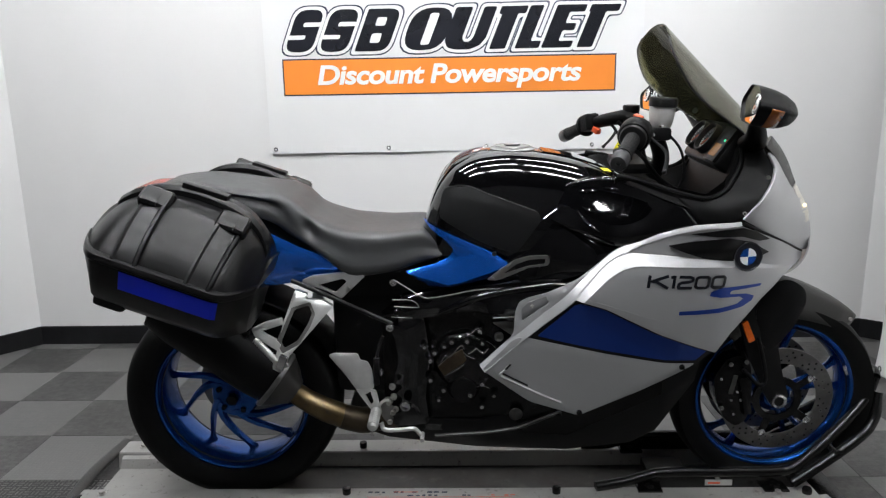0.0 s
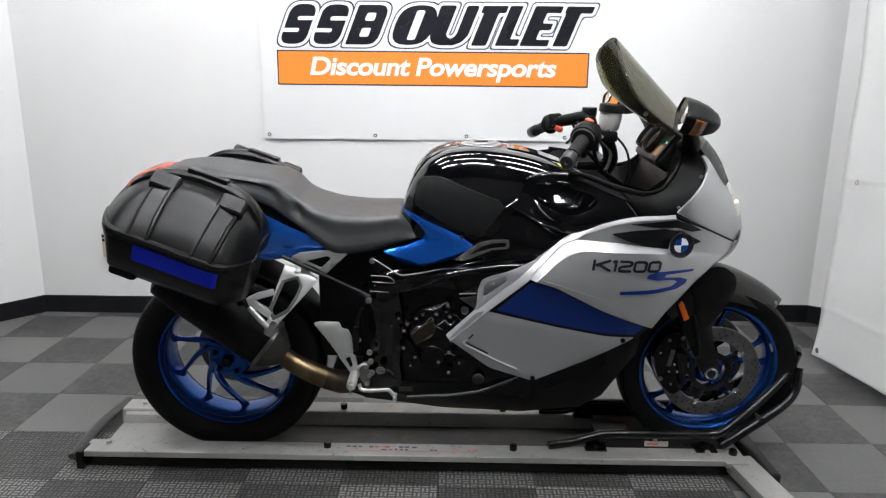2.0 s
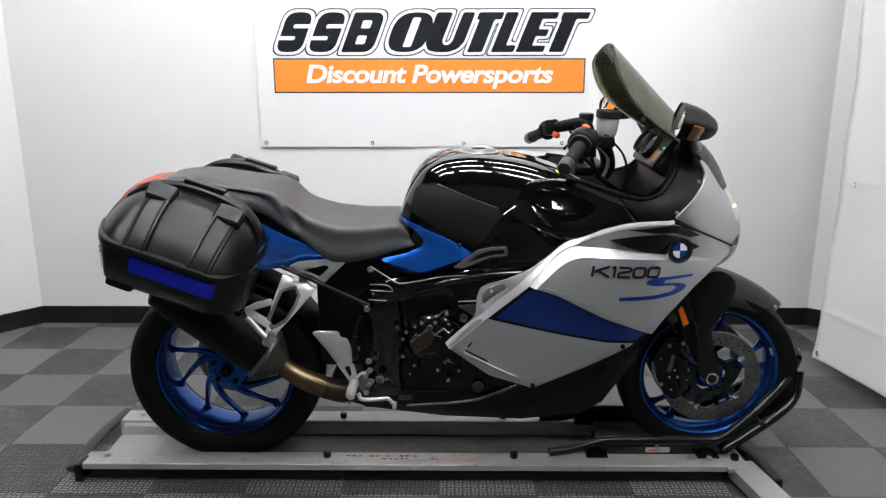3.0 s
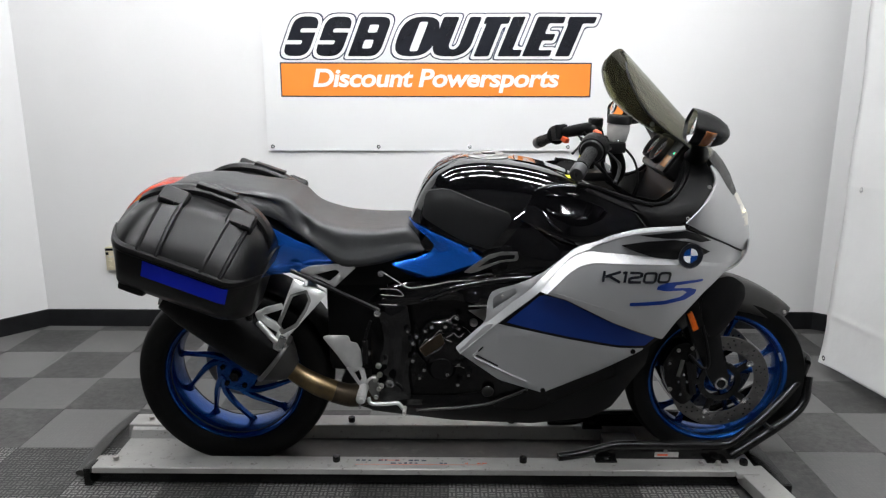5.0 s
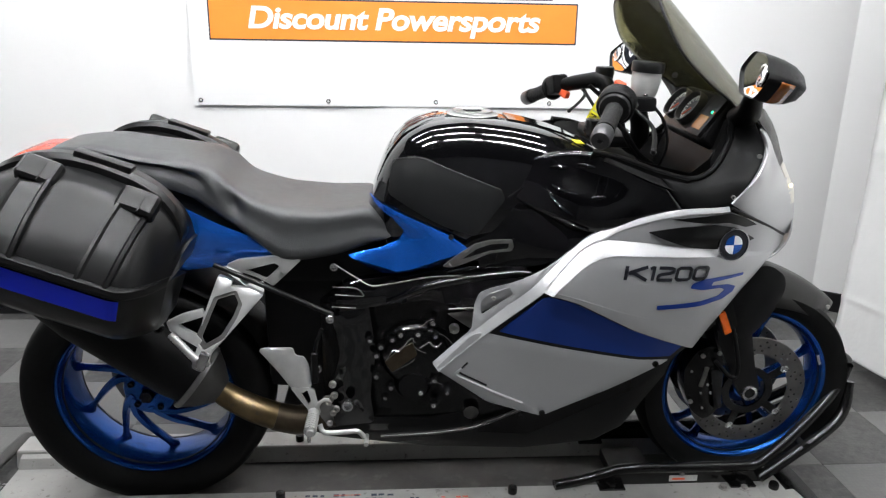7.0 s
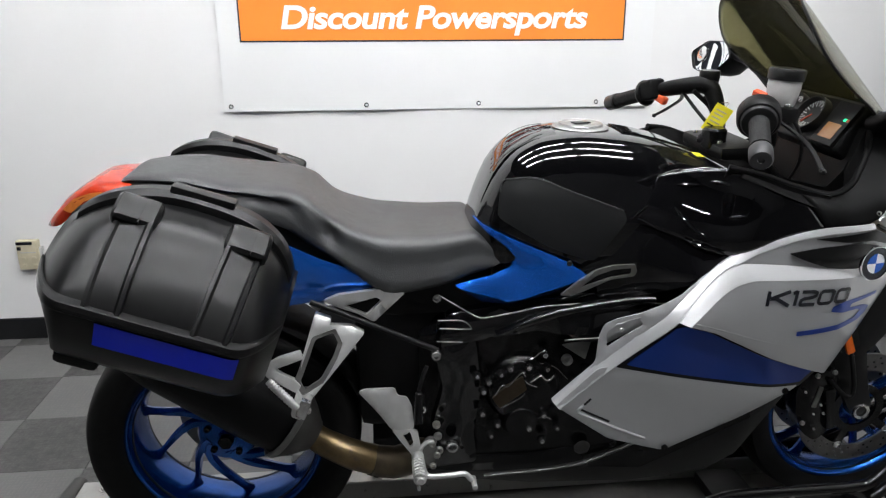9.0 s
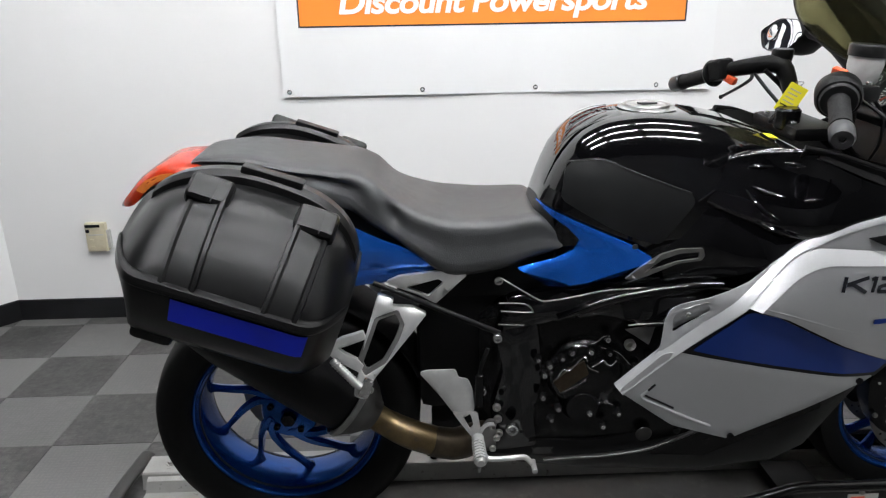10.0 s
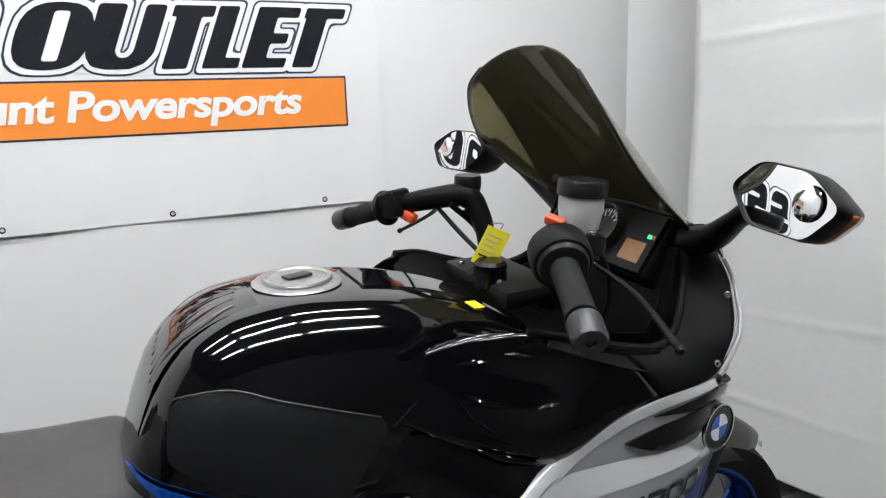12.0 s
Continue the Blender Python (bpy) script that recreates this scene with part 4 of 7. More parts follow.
LOWER = [(0.712, 0.519), (0.795, 0.607), (0.824, 0.609), (0.928, 0.584), (1.027, 0.557), (1.179, 0.526), (1.262, 0.517), (1.249, 0.509), (1.119, 0.444), (0.966, 0.377), (0.835, 0.424)]
STRIPE = [(0.835, 0.609), (0.9345, 0.709), (0.955, 0.712), (1.014, 0.693), (1.149, 0.620), (1.307, 0.551), (1.264, 0.518), (1.179, 0.527), (1.027, 0.558), (0.928, 0.585)]
for s in (1, -1):
    up = part("upper_fairing", panel(MAIN, main_skin, 0.004, res=0.014, corner=0.004, side=s, roll=0.002, brim=0.006), "silver", bike, "silver painted side fairing")
    part("fairing_groove", panel(GROOVE, FAIR, 0.004, res=0.014, corner=0.002, side=s, roll=0.0), "silver", up)
    rows_ = []
    for a_, c_ in zip(BAND_TOP, BAND_LOW):
        rows_.append([(a_.x + (c_.x - a_.x) * f, s * (FAIR(a_.x, a_.z) - 0.001 + (main_skin(c_.x, c_.z) - FAIR(a_.x, a_.z) + 0.0015) * g), a_.z + (c_.z - a_.z) * f) for f, g in ((-0.12, 0.0), (0, 0.0), (0.04, 0.03), (0.96, 0.98), (1.0, 1.0), (1.06, 1.0))])
    part("crease_bevel", loft(rows_, closed=False), "silver", up, angle=30)
    rows_ = []
    for (xi, zi), (xo, zo) in zip([(p.x, p.z) for p in curve_points([(x, 0, z) for x, z in RIM_IN], 5)], [(p.x, p.z) for p in curve_points([(x, 0, z) for x, z in RIM_OUT], 5)]):
        yi, thin = FAIR(xi, zi), 0.35 + 0.65 * min(1.0, max(0.0, (1.12 - xi) / 0.12))
        rows_.append([(xo + (xi - xo) * f, s * (yi + d_ * thin), zo + (zi - zo) * f) for f, d_ in ((-0.02, 0.024), (0.0, 0.0145), (0.06, 0.0125), (0.92, -0.0035), (1.0, -0.003), (1.02, 0.006))])
    part("fairing_rim", loft(rows_, closed=False), "silver", up, "bright rolled edge of fairing", 32)
    part("fairing_spur", panel(SPUR, lambda x, z: FAIR(x, z) + 0.010 + 0.14 * max(0.0, z - 0.62 - 0.95 * (x - 0.83)), 0.004, [POCKET], res=0.012, corner=0.008, side=s, roll=0.004), "silver", up)
    part("rear_edge_inlet", panel(grow(POCKET, 0.004), lambda x, z: FAIR(x, z) + 0.020 + 0.25 * (0.70 - z), 0.003, res=0.02, corner=0.004, side=s), "silver", up)
    low = part("lower_fairing", panel(LOWER, step_skin, 0.004, res=0.016, corner=0.012, side=s), "silver", bike, "silver painted lower fairing")
    part("fairing_stripe", panel(grow(STRIPE, -0.0085), lambda x, z: FAIR(x, z) + 0.001, 0.002, res=0.02, corner=0.004, roll=0.0, side=s), "navy", bike, "deep blue recessed stripe")
    part("stripe_edge", panel(grow(STRIPE, 0.006), lambda x, z: FAIR(x, z) + 0.0035, 0.002, res=0.02, corner=0.004, roll=0.0, side=s), "satin", bike)
    # dark air outlet beside the badge
    part("air_outlet", panel([(1.162, 0.842), (1.235, 0.853), (1.31, 0.857), (1.37, 0.842), (1.44, 0.802), (1.40, 0.790), (1.325, 0.793), (1.25, 0.808), (1.19, 0.830)], lambda x, z: FAIR(x, z) - 0.004 - 0.35 * max(0, 0.022 - abs(z - 0.826)), 0.003, res=0.0095, corner=0.004, roll=0.001, side=s), "case", up, "dark air outlet beside badge")
    part("outlet_recess", panel([(1.212, 0.870), (1.300, 0.8795), (1.342, 0.882), (1.385, 0.866), (1.435, 0.838), (1.40, 0.838), (1.345, 0.858), (1.28, 0.861)], FAIR, 0.003, res=0.0095, corner=0.003, lift=0.003, roll=0.001, side=s), "case", up)
    part("panel_gap", sweep([(x, s * (FAIR(x, z) + 0.002), z) for x, z in ((1.342, 0.893), (1.40, 0.864), (1.46, 0.834), (1.53, 0.797), (1.588, 0.765))], 0.0035, 8), "matte", up)
    part("fairing_ridge", sweep([(x, s * (step_skin(x, z) - 0.001), z) for x, z in ((0.772, 0.520), (0.760, 0.503), (0.80, 0.480), (0.86, 0.447), (0.915, 0.420))], 0.0035, 8), "silver", low)
    part("scoop_line", sweep([(x, s * (step_skin(x, z) - 0.0005), z) for x, z in ((0.785, 0.535), (0.768, 0.515), (0.768, 0.508), (0.80, 0.490), (0.83, 0.473))], 0.0025, 8), "matte", low)
    for x, z in ((0.845, 0.414), (0.966, 0.389), (1.225, 0.513)):
        bolt((x, s * (step_skin(x, z) - 0.001), z), (0, -s, 0), 0.0075, 0.004, low, material="engine")
    part("fairing_crease", sweep([(x, s * (main_skin(x, z) + 0.0012), z) for x, z in ((0.962, 0.722), (1.031, 0.6987), (1.107, 0.6716), (1.160, 0.655), (1.191, 0.6453))], 0.0016, 8, radii=[0.0012, 0.0018, 0.0016, 0.0012]), "silver", up)
    part("drain_plug", lathe([(0, 0.002), (0.007, 0.0015), (0.009, 0), (0, 0)], 20, along((0.915, s * (step_skin(0.915, 0.386) + 0.004), 0.376), (0.915, -s, 0.376)), None, False), "engine", low)
    bolt((0.838, s * (FAIR(0.838, 0.69) + 0.017), 0.688), (0, -s, 0), 0.005, 0.003, up)
    # round badge, plain quarters
    bp_, bn = Vector((1.362, s * (main_skin(1.362, 0.805) - 0.004), 0.807)), Vector((0.16, -s, 0.04)).normalized()
    bm_ = along(bp_, bp_ + bn)
    bd = part("round_badge", lathe([(0, 0), (0.036, 0), (0.037, 0.004), (0.035, 0.0065), (0.033, 0.005), (0, 0.005)], 40, bm_, None, False), "print_black", bike, "round badge with blue and white quarters")
    part("badge_rim", lathe([(0.0345, 0.004), (0.0375, 0.004), (0.0372, 0.0072), (0.035, 0.0072), (0.0345, 0.004)], 40, bm_, None, False), "chrome", bd)
    for q in range(4):
        b = bmesh.new()
        c0 = b.verts.new((0, 0, 0.0056))
        rim_ = [b.verts.new((0.021 * math.cos(radians(90 * q + 10 * i)), 0.021 * math.sin(radians(90 * q + 10 * i)), 0.0056)) for i in range(10)]
        for i in range(9):
            b.faces.new((c0, rim_[i], rim_[i + 1]))
        b.transform(bm_)
        part("badge_quarter", b, "blue" if q % 2 else "print_white", bd)
    # model lettering and its long letter-shaped flourish
    if s > 0:
        GLYPHS = {"K": [[(0.05, 0), (0.05, 1)], [(1.0, 1), (0.14, 0.50)], [(0.14, 0.50), (0.40, 0.52), (1.05, 0)]], "1": [[(0.0, 0.86), (0.70, 1.0), (0.70, 0)]],
                  "2": [[(0.02, 0.95), (0.75, 0.95), (0.97, 0.86), (0.97, 0.66), (0.75, 0.55), (0.25, 0.47), (0.06, 0.36), (0.06, 0.05), (1.0, 0.05)]],
                  "0": [[(0.5, 0.95), (0.2, 0.95), (0.05, 0.82), (0.05, 0.18), (0.2, 0.05), (0.8, 0.05), (0.95, 0.18), (0.95, 0.82), (0.8, 0.95), (0.5, 0.95)]]}
        gx = 1.108
        letters = None
        for ch in "K1200":
            gw = {"1": 0.013, "K": 0.048}.get(ch, 0.037)
            for line in GLYPHS[ch]:
                pts = []
                for (u0, v0), (u1, v1) in zip(line, line[1:]):
                    pts += [(u0 + (u1 - u0) * q / 5, v0 + (v1 - v0) * q / 5) for q in range(5)]
                pts.append(line[-1])
                P_ = [Vector((gx + gw * u + 0.004 * v, 0.748 + 0.030 * v - 0.072 * (gx + gw * u - 1.108))) for u, v in pts]
                strip = []
                for n_, p in enumerate(P_):
                    d_ = (P_[min(n_ + 1, len(P_) - 1)] - P_[max(n_ - 1, 0)]).normalized()
                    o_ = Vector((-d_.y, d_.x)) * 0.0038
                    strip.append([(c_.x, fair_skin(c_.x, c_.y) - 0.0024, c_.y) for c_ in (p - o_, p + o_)])
                letters = loft(strip, closed=False, bm=letters)
            gx += gw + 0.0062
        part("model_lettering", letters, "print_black", up, "black model lettering")
        part("model_flourish", panel([(1.192, 0.672), (1.192, 0.682), (1.30, 0.679), (1.352, 0.680), (1.372, 0.690), (1.358, 0.699), (1.30, 0.707), (1.268, 0.716), (1.272, 0.726), (1.30, 0.733), (1.428, 0.720), (1.426, 0.713),
                                      (1.33, 0.720), (1.325, 0.712), (1.38, 0.702), (1.408, 0.690), (1.402, 0.678), (1.37, 0.668), (1.30, 0.667)], fair_skin, 0.0008, res=0.012, corner=0.003, lift=0.002, roll=0.0), "navy", up, "blue painted flourish")

# nose, headlamp, cockpit surround
NOSE = Skin([(1.333, -0.274, 0.901), (1.382, -0.262, 0.946), (1.421, -0.222, 0.985), (1.432, -0.20, 1.013), (1.416, -0.185, 1.055), (1.45, -0.15, 1.06), (1.509, -0.10, 1.006), (1.544, -0.08, 0.945),
             (1.60, -0.062, 0.87), (1.62, -0.05, 0.818), (1.612, -0.05, 0.765), (1.46, -0.185, 0.832), (1.46, -0.19, 0.93)])
NOSE_OUT = [(1.340, 0.901), (1.382, 0.946), (1.421, 0.985), (1.432, 1.013), (1.418, 1.046), (1.46, 1.055), (1.509, 1.006), (1.544, 0.945), (1.585, 0.90), (1.604, 0.85), (1.619, 0.80), (1.610, 0.762), (1.588, 0.768), (1.46, 0.836)]
TUB = Skin([(1.333, -0.268, 0.90), (1.382, -0.256, 0.946), (1.421, -0.217, 0.985), (1.430, -0.197, 1.013), (1.414, -0.183, 1.05), (1.40, -0.17, 1.09), (1.366, -0.165, 1.062), (1.371, -0.172, 1.016),
            (1.341, -0.19, 0.971), (1.276, -0.20, 0.944), (1.24, -0.245, 0.905)])
COWL = Skin([(0.875, -0.157, 0.885), (0.957, -0.215, 0.865), (1.057, -0.269, 0.840), (1.163, -0.271, 0.870), (1.24, -0.270, 0.888), (1.336, -0.270, 0.895), (1.276, -0.205, 0.944), (1.212, -0.195, 0.952),
             (1.114, -0.185, 0.990), (1.037, -0.165, 1.018), (0.97, -0.150, 1.0), (0.915, -0.160, 0.94), (1.10, -0.255, 0.92), (1.0, -0.275, 0.79), (0.90, -0.20, 0.72), (0.80, -0.178, 0.76)])
for s in (1, -1):
    nz_ = part("nose_panel", panel(NOSE_OUT, NOSE, 0.004, res=0.018, corner=0.008, side=s), "silver", bike, "silver nose panel")
    OC = curve_points([(0.862, -0.138, 0.893), (0.957, -0.222, 0.862), (1.057, -0.270, 0.838), (1.163, -0.270, 0.869), (1.24, -0.269, 0.887), (1.333, -0.269, 0.899), (1.382, -0.256, 0.944), (1.420, -0.217, 0.984), (1.429, -0.197, 1.013), (1.413, -0.183, 1.05), (1.395, -0.170, 1.098)], 6)
    IC = curve_points([(0.895, -0.120, 0.950), (0.972, -0.165, 0.990), (1.040, -0.212, 1.000), (1.105, -0.236, 0.989), (1.178, -0.242, 0.965), (1.258, -0.232, 0.945), (1.310, -0.212, 0.956), (1.342, -0.190, 0.985), (1.362, -0.173, 1.02), (1.366, -0.166, 1.06), (1.383, -0.165, 1.098)], 6)

    def dish(k):
        """Hollow flank of the cowl, deepest mid-way."""
        return 0.0095 * math.exp(-((k - 12.0) / 5.0) ** 2)

    def ruled(k0, k1, bulge):
        rings = []
        for k in range(k0, k1 + 1):
            rings.append([(p.x, s * (p.y - bulge * math.sin(math.pi * v) - dish(k) * math.sin(2 * math.pi * v)), p.z + 0.2 * bulge * math.sin(math.pi * v)) for v, p in ((v, OC[k].lerp(IC[k], v)) for v in [j / 12 for j in range(13)])])
        return loft(rings, closed=False)
    cw = part("cowl_side", ruled(0, 24, 0.004), "gloss", bike, "gloss black upper side cowl", 60)
    tub = part("cockpit_trim", ruled(24, 60, 0.006), "trim", bike, "black cockpit trim with screws", 60)
    lip_, low_ = curve_points([(1.078, -0.226, 1.000), (1.105, -0.2385, 0.9905), (1.178, -0.2445, 0.9665), (1.255, -0.236, 0.9465)], 6), curve_points([(1.062, -0.232, 0.986), (1.092, -0.247, 0.9755), (1.162, -0.256, 0.9464), (1.235, -0.257, 0.920)], 6)
    band = part("cockpit_rim_band", loft([[(a_.x + (c_.x - a_.x) * f, s * (a_.y + (c_.y - a_.y) * f - d_), a_.z + (c_.z - a_.z) * f) for f, d_ in ((0, 0.0), (0.06, 0.006), (0.14, 0.004), (0.45, -0.001), (0.85, 0.002), (0.95, 0.005), (1.0, 0.0))] for a_, c_ in zip(lip_, low_)], closed=False), "trim", bike, "black plastic band below the cockpit lip", 30)
    band.modifiers.new("thickness", "SOLIDIFY").thickness = 0.003
    FLANK = Skin([(q.x, q.y - dish(k) * math.sin(2 * math.pi * v), q.z) for k in range(0, 25, 3) for v, q in ((v, OC[k].lerp(IC[k], v)) for v in (0, 0.25, 0.5, 0.75, 1))])
    # added gloss ridges, shaped to draw bright reflection strokes on the flank
    for ridge in (((0.955, 0.917), (0.968, 0.896), (0.984, 0.880), (1.003, 0.870)), ((0.966, 0.924), (0.985, 0.9155), (1.014, 0.9125)), ((1.042, 0.908), (1.071, 0.912)), ((0.962, 0.958), (1.001, 0.963)), ((1.018, 0.972), (1.050, 0.969)), ((0.965, 0.861), (0.998, 0.850), (1.036, 0.841))):
        part("cowl_highlight_ridge", sweep([(x, s * (FLANK(x, z) - 0.003), z) for x, z in ridge], 0.0042, 10, 4, radii=[0.0015, 0.0050, 0.0050, 0.0015]), "gloss", cw)
    for o_ in (cw, tub):
        o_.modifiers.new("thickness", "SOLIDIFY").thickness = 0.003
    for x, z in ((1.415, 0.992), (1.345, 0.914)):
        bolt((x, s * (TUB(x, z) - 0.002), z), (-0.3, -s, 0.2), 0.0055, 0.003, tub)
    part("nose_edge", sweep([(x, s * (NOSE(x, z) - 0.0035), z) for x, z in ((1.339, 0.903), (1.360, 0.925), (1.383, 0.947), (1.405, 0.966), (1.421, 0.985), (1.430, 1.001), (1.432, 1.015), (1.426, 1.032), (1.418, 1.046))], 0.0034, 8), "silver", nz_)
    part("cowl_lower", panel([(0.80, 0.765), (0.872, 0.880), (0.957, 0.859), (1.050, 0.835), (1.02, 0.80), (0.95, 0.75), (0.88, 0.712), (0.82, 0.715)], COWL, 0.004, res=0.02, corner=0.008, side=s, lift=-0.004), "gloss", bike)
    part("cockpit_lip", sweep([(x, s * y, z) for x, y, z in ((1.383, -0.165, 1.095), (1.362, -0.168, 1.062), (1.360, -0.173, 1.020), (1.340, -0.190, 0.985), (1.308, -0.212, 0.957), (1.256, -0.232, 0.947), (1.176, -0.242, 0.967), (1.104, -0.236, 0.991), (1.045, -0.215, 1.002))], 0.0065), "trim", bike)
    part("inner_wall", panel([(1.37, 1.09), (1.355, 1.02), (1.33, 0.975), (1.276, 0.948), (1.114, 0.992), (1.04, 1.000), (1.04, 0.86), (1.40, 0.86)], lambda x, z: -0.150 - 0.55 * max(0.0, z - 0.86) * min(1.0, max(0.0, (1.34 - x) / 0.08)), 0.004, res=0.05, side=s), "matte", bike)

# central nose: grey top strip, headlamp, chin
PROFILE = [(1.405, 1.10), (1.445, 1.068), (1.490, 1.030), (1.522, 0.998), (1.548, 0.950), (1.568, 0.925), (1.592, 0.895), (1.612, 0.855), (1.626, 0.815), (1.628, 0.78), (1.612, 0.745), (1.575, 0.715), (1.52, 0.70)]


def nose_band(i0, i1, hw0, hw1, out, n=12):
    C = curve_points([(x, 0, z) for x, z in PROFILE[i0:i1 + 1]], 4)
    rings = []
    for k, p in enumerate(C):
        w = hw0 + (hw1 - hw0) * k / (len(C) - 1)
        rings.append([(p.x + out - 0.020 * u * u, w * u, p.z - 0.003 * u * u) for u in [-1 + 2 * j / n for j in range(n + 1)]])
    return loft(rings, closed=False)


for nm, i0, i1, a, c, mm, lb in (("nose_strip", 0, 4, 0.16, 0.080, "fender", "dark grey strip below screen"), ("headlamp", 4, 8, 0.080, 0.055, "clear", "tall clear headlamp, lit"), ("chin", 8, 12, 0.055, 0.10, "silver", "")):
    o = part(nm, nose_band(i0, i1, a, c, 0.0), mm, bike, lb)
    mo = o.modifiers.new("thickness", "SOLIDIFY")
    mo.thickness = 0.004
    if nm == "headlamp":
        lampset = o
part("reflector_bowl", nose_band(4, 8, 0.074, 0.05, -0.030), "chrome", lampset)
for x, z, r, mm in ((1.556, 0.885, 0.020, "lamp"), (1.585, 0.845, 0.024, "lamp"), (1.540, 0.925, 0.014, "chrome")):
    for y in (-0.034, 0.034):
        part("bulb", lathe([(0, 0.022), (r * 0.6, 0.018), (r, 0.0), (r * 0.8, -0.01), (0, -0.012)], 20, along((x, y, z), (x + 1, y * 8, z + 0.2)), None, False), mm, lampset)
for s in (1, -1):
    lens = part("side_lens", panel([(1.536, 0.944), (1.552, 0.949), (1.595, 0.878), (1.598, 0.848), (1.580, 0.848), (1.562, 0.905)], lambda x, z: NOSE(x, z) - 0.004, 0.012, res=0.02, corner=0.004, side=s), "lens_lit", lampset, "lit edge of headlamp lens")
    part("lit_bulb", lathe([(0, 0.002), (0.004, 0.0018), (0.0055, 0.0), (0, 0)], 14, along((1.577, s * (NOSE(1.577, 0.893) - 0.004), 0.893), (1.577, -s, 0.893)), None, False), "lamp", lens)
    part("lens_frame", panel([(1.417, 1.064), (1.442, 1.086), (1.475, 1.055), (1.515, 1.010), (1.548, 0.953), (1.530, 0.944), (1.49, 0.985), (1.457, 1.022)], lambda x, z: NOSE(x, z) - 0.005, 0.012, res=0.02, corner=0.003, side=s), "fender", lampset)
part("cockpit_floor", box(1.02, 1.42, -0.16, 0.16, 0.84, 0.875, 0.01), "trim", bike)
part("cockpit_front", panel([(1.30, 0.86), (1.40, 0.86), (1.42, 1.06), (1.36, 1.06)], lambda x, z: -0.16, 0.32, res=0.05), "trim", bike)
# lower chin and radiator area behind the front wheel
part("radiator_cowl", loft([[(x, y, z) for y, z in ((-w, z0), (-w, z1), (w, z1), (w, z0))] for x, w, z0, z1 in ((1.22, 0.235, 0.50, 0.70), (1.30, 0.215, 0.56, 0.76), (1.42, 0.17, 0.66, 0.80), (1.55, 0.06, 0.72, 0.78))]), "matte", bike, angle=20)

# fuel tank
TX = [0.560, 0.580, 0.608, 0.65, 0.71, 0.79, 0.87, 0.95, 1.04, 1.12]
TT = [0.846, 0.905, 0.970, 1.016, 1.040, 1.048, 1.042, 1.028, 1.000, 0.965]
TW = [0.078, 0.106, 0.128, 0.146, 0.158, 0.165, 0.168, 0.170, 0.168, 0.160]
TBOT = [0.800, 0.77, 0.745, 0.73, 0.72, 0.715, 0.715, 0.72, 0.75, 0.80]
SEC = [(0.0, 1.0), (0.22, 1.0), (0.42, 0.992), (0.56, 0.975), (0.66, 0.945), (0.76, 0.885), (0.85, 0.80), (0.925, 0.69), (0.975, 0.56), (1.0, 0.42), (1.0, 0.26), (0.98, 0.12), (0.95, 0.0)]


def tank_ring(x):
    t, w, b0 = blend(x, TX, TT), blend(x, TX, TW), blend(x, TX, TBOT)
    half = [(w * u, b0 + (t - b0) * v) for u, v in SEC]
    full = [(-y, z) for y, z in half[::-1]] + half[1:]
    return [(x + 0.018 * max(0, (z - 0.9)) * 4 * max(0, 1 - (x - 0.56) / 0.2), y, z) for y, z in full]


def tank_y(x, z):
    """Right flank of the tank at (x, z)."""
    t, w, b0 = blend(x, TX, TT), blend(x, TX, TW), blend(x, TX, TBOT)
    v = (z - b0) / (t - b0)
    return -w * float(np.interp(v, [k[1] for k in SEC][::-1], [k[0] for k in SEC][::-1]))


tank = part("fuel_tank", loft([tank_ring(0.560 + 0.56 * k / 44) for k in range(45)]), "gloss", bike, "gloss black fuel tank", 50)
PAD = [(0.606, 0.884), (0.614, 0.945), (0.630, 0.962), (0.684, 0.968), (0.862, 0.903), (0.870, 0.882), (0.806, 0.794), (0.745, 0.812), (0.70, 0.832)]
for s in (1, -1):
    part("knee_pad", panel(PAD, tank_y, 0.002, res=0.015, corner=0.012, lift=0.003, roll=0.002, side=s), "pad", tank, "matte textured knee grip pad")
    part("pad_edge", sweep([(x, s * (tank_y(x, z) - 0.0035), z) for x, z in ((0.612, 0.935), (0.618, 0.955), (0.634, 0.9635), (0.684, 0.9685), (0.74, 0.948), (0.80, 0.926), (0.860, 0.904))], 0.0012, 6), "weight", tank)
    part("tank_shoulder_line", sweep([(x, s * (tank_y(x, z) - 0.001), z) for x, z in ((0.877, 0.886), (0.92, 0.918), (0.955, 0.945), (0.985, 0.968))], 0.003, 8), "gloss", tank)
capz = blend(0.806, TX, TT)
part("filler_cap", lathe([(0, 0.006), (0.03, 0.007), (0.040, 0.006), (0.045, 0.004), (0.058, 0.003), (0.062, 0.0), (0, -0.002)], 40, pose(0.806, 0, capz - 0.001, 0, 1, 0), None, False), "cap", tank, "brushed filler cap")
part("cap_ring", lathe([(0.040, 0.0062), (0.043, 0.0085), (0.047, 0.0085), (0.049, 0.005)], 40, pose(0.806, 0, capz - 0.001, 0, 1, 0), None, False), "cap", tank)
part("cap_flap", box(-0.020, 0.020, -0.010, 0.010, 0.0068, 0.0105, 0.002, None, pose(0.806, 0, capz - 0.001, 0, 1, 20)), "weight", tank)
part("console_trim", loft([[(x, y, blend(x, TX, TT) + dz) for y, dz in ((-0.052, -0.002), (-0.047, 0.003), (0.047, 0.003), (0.052, -0.002))] for x in (0.885, 0.93, 0.98, 1.03, 1.075)]), "gloss", tank)
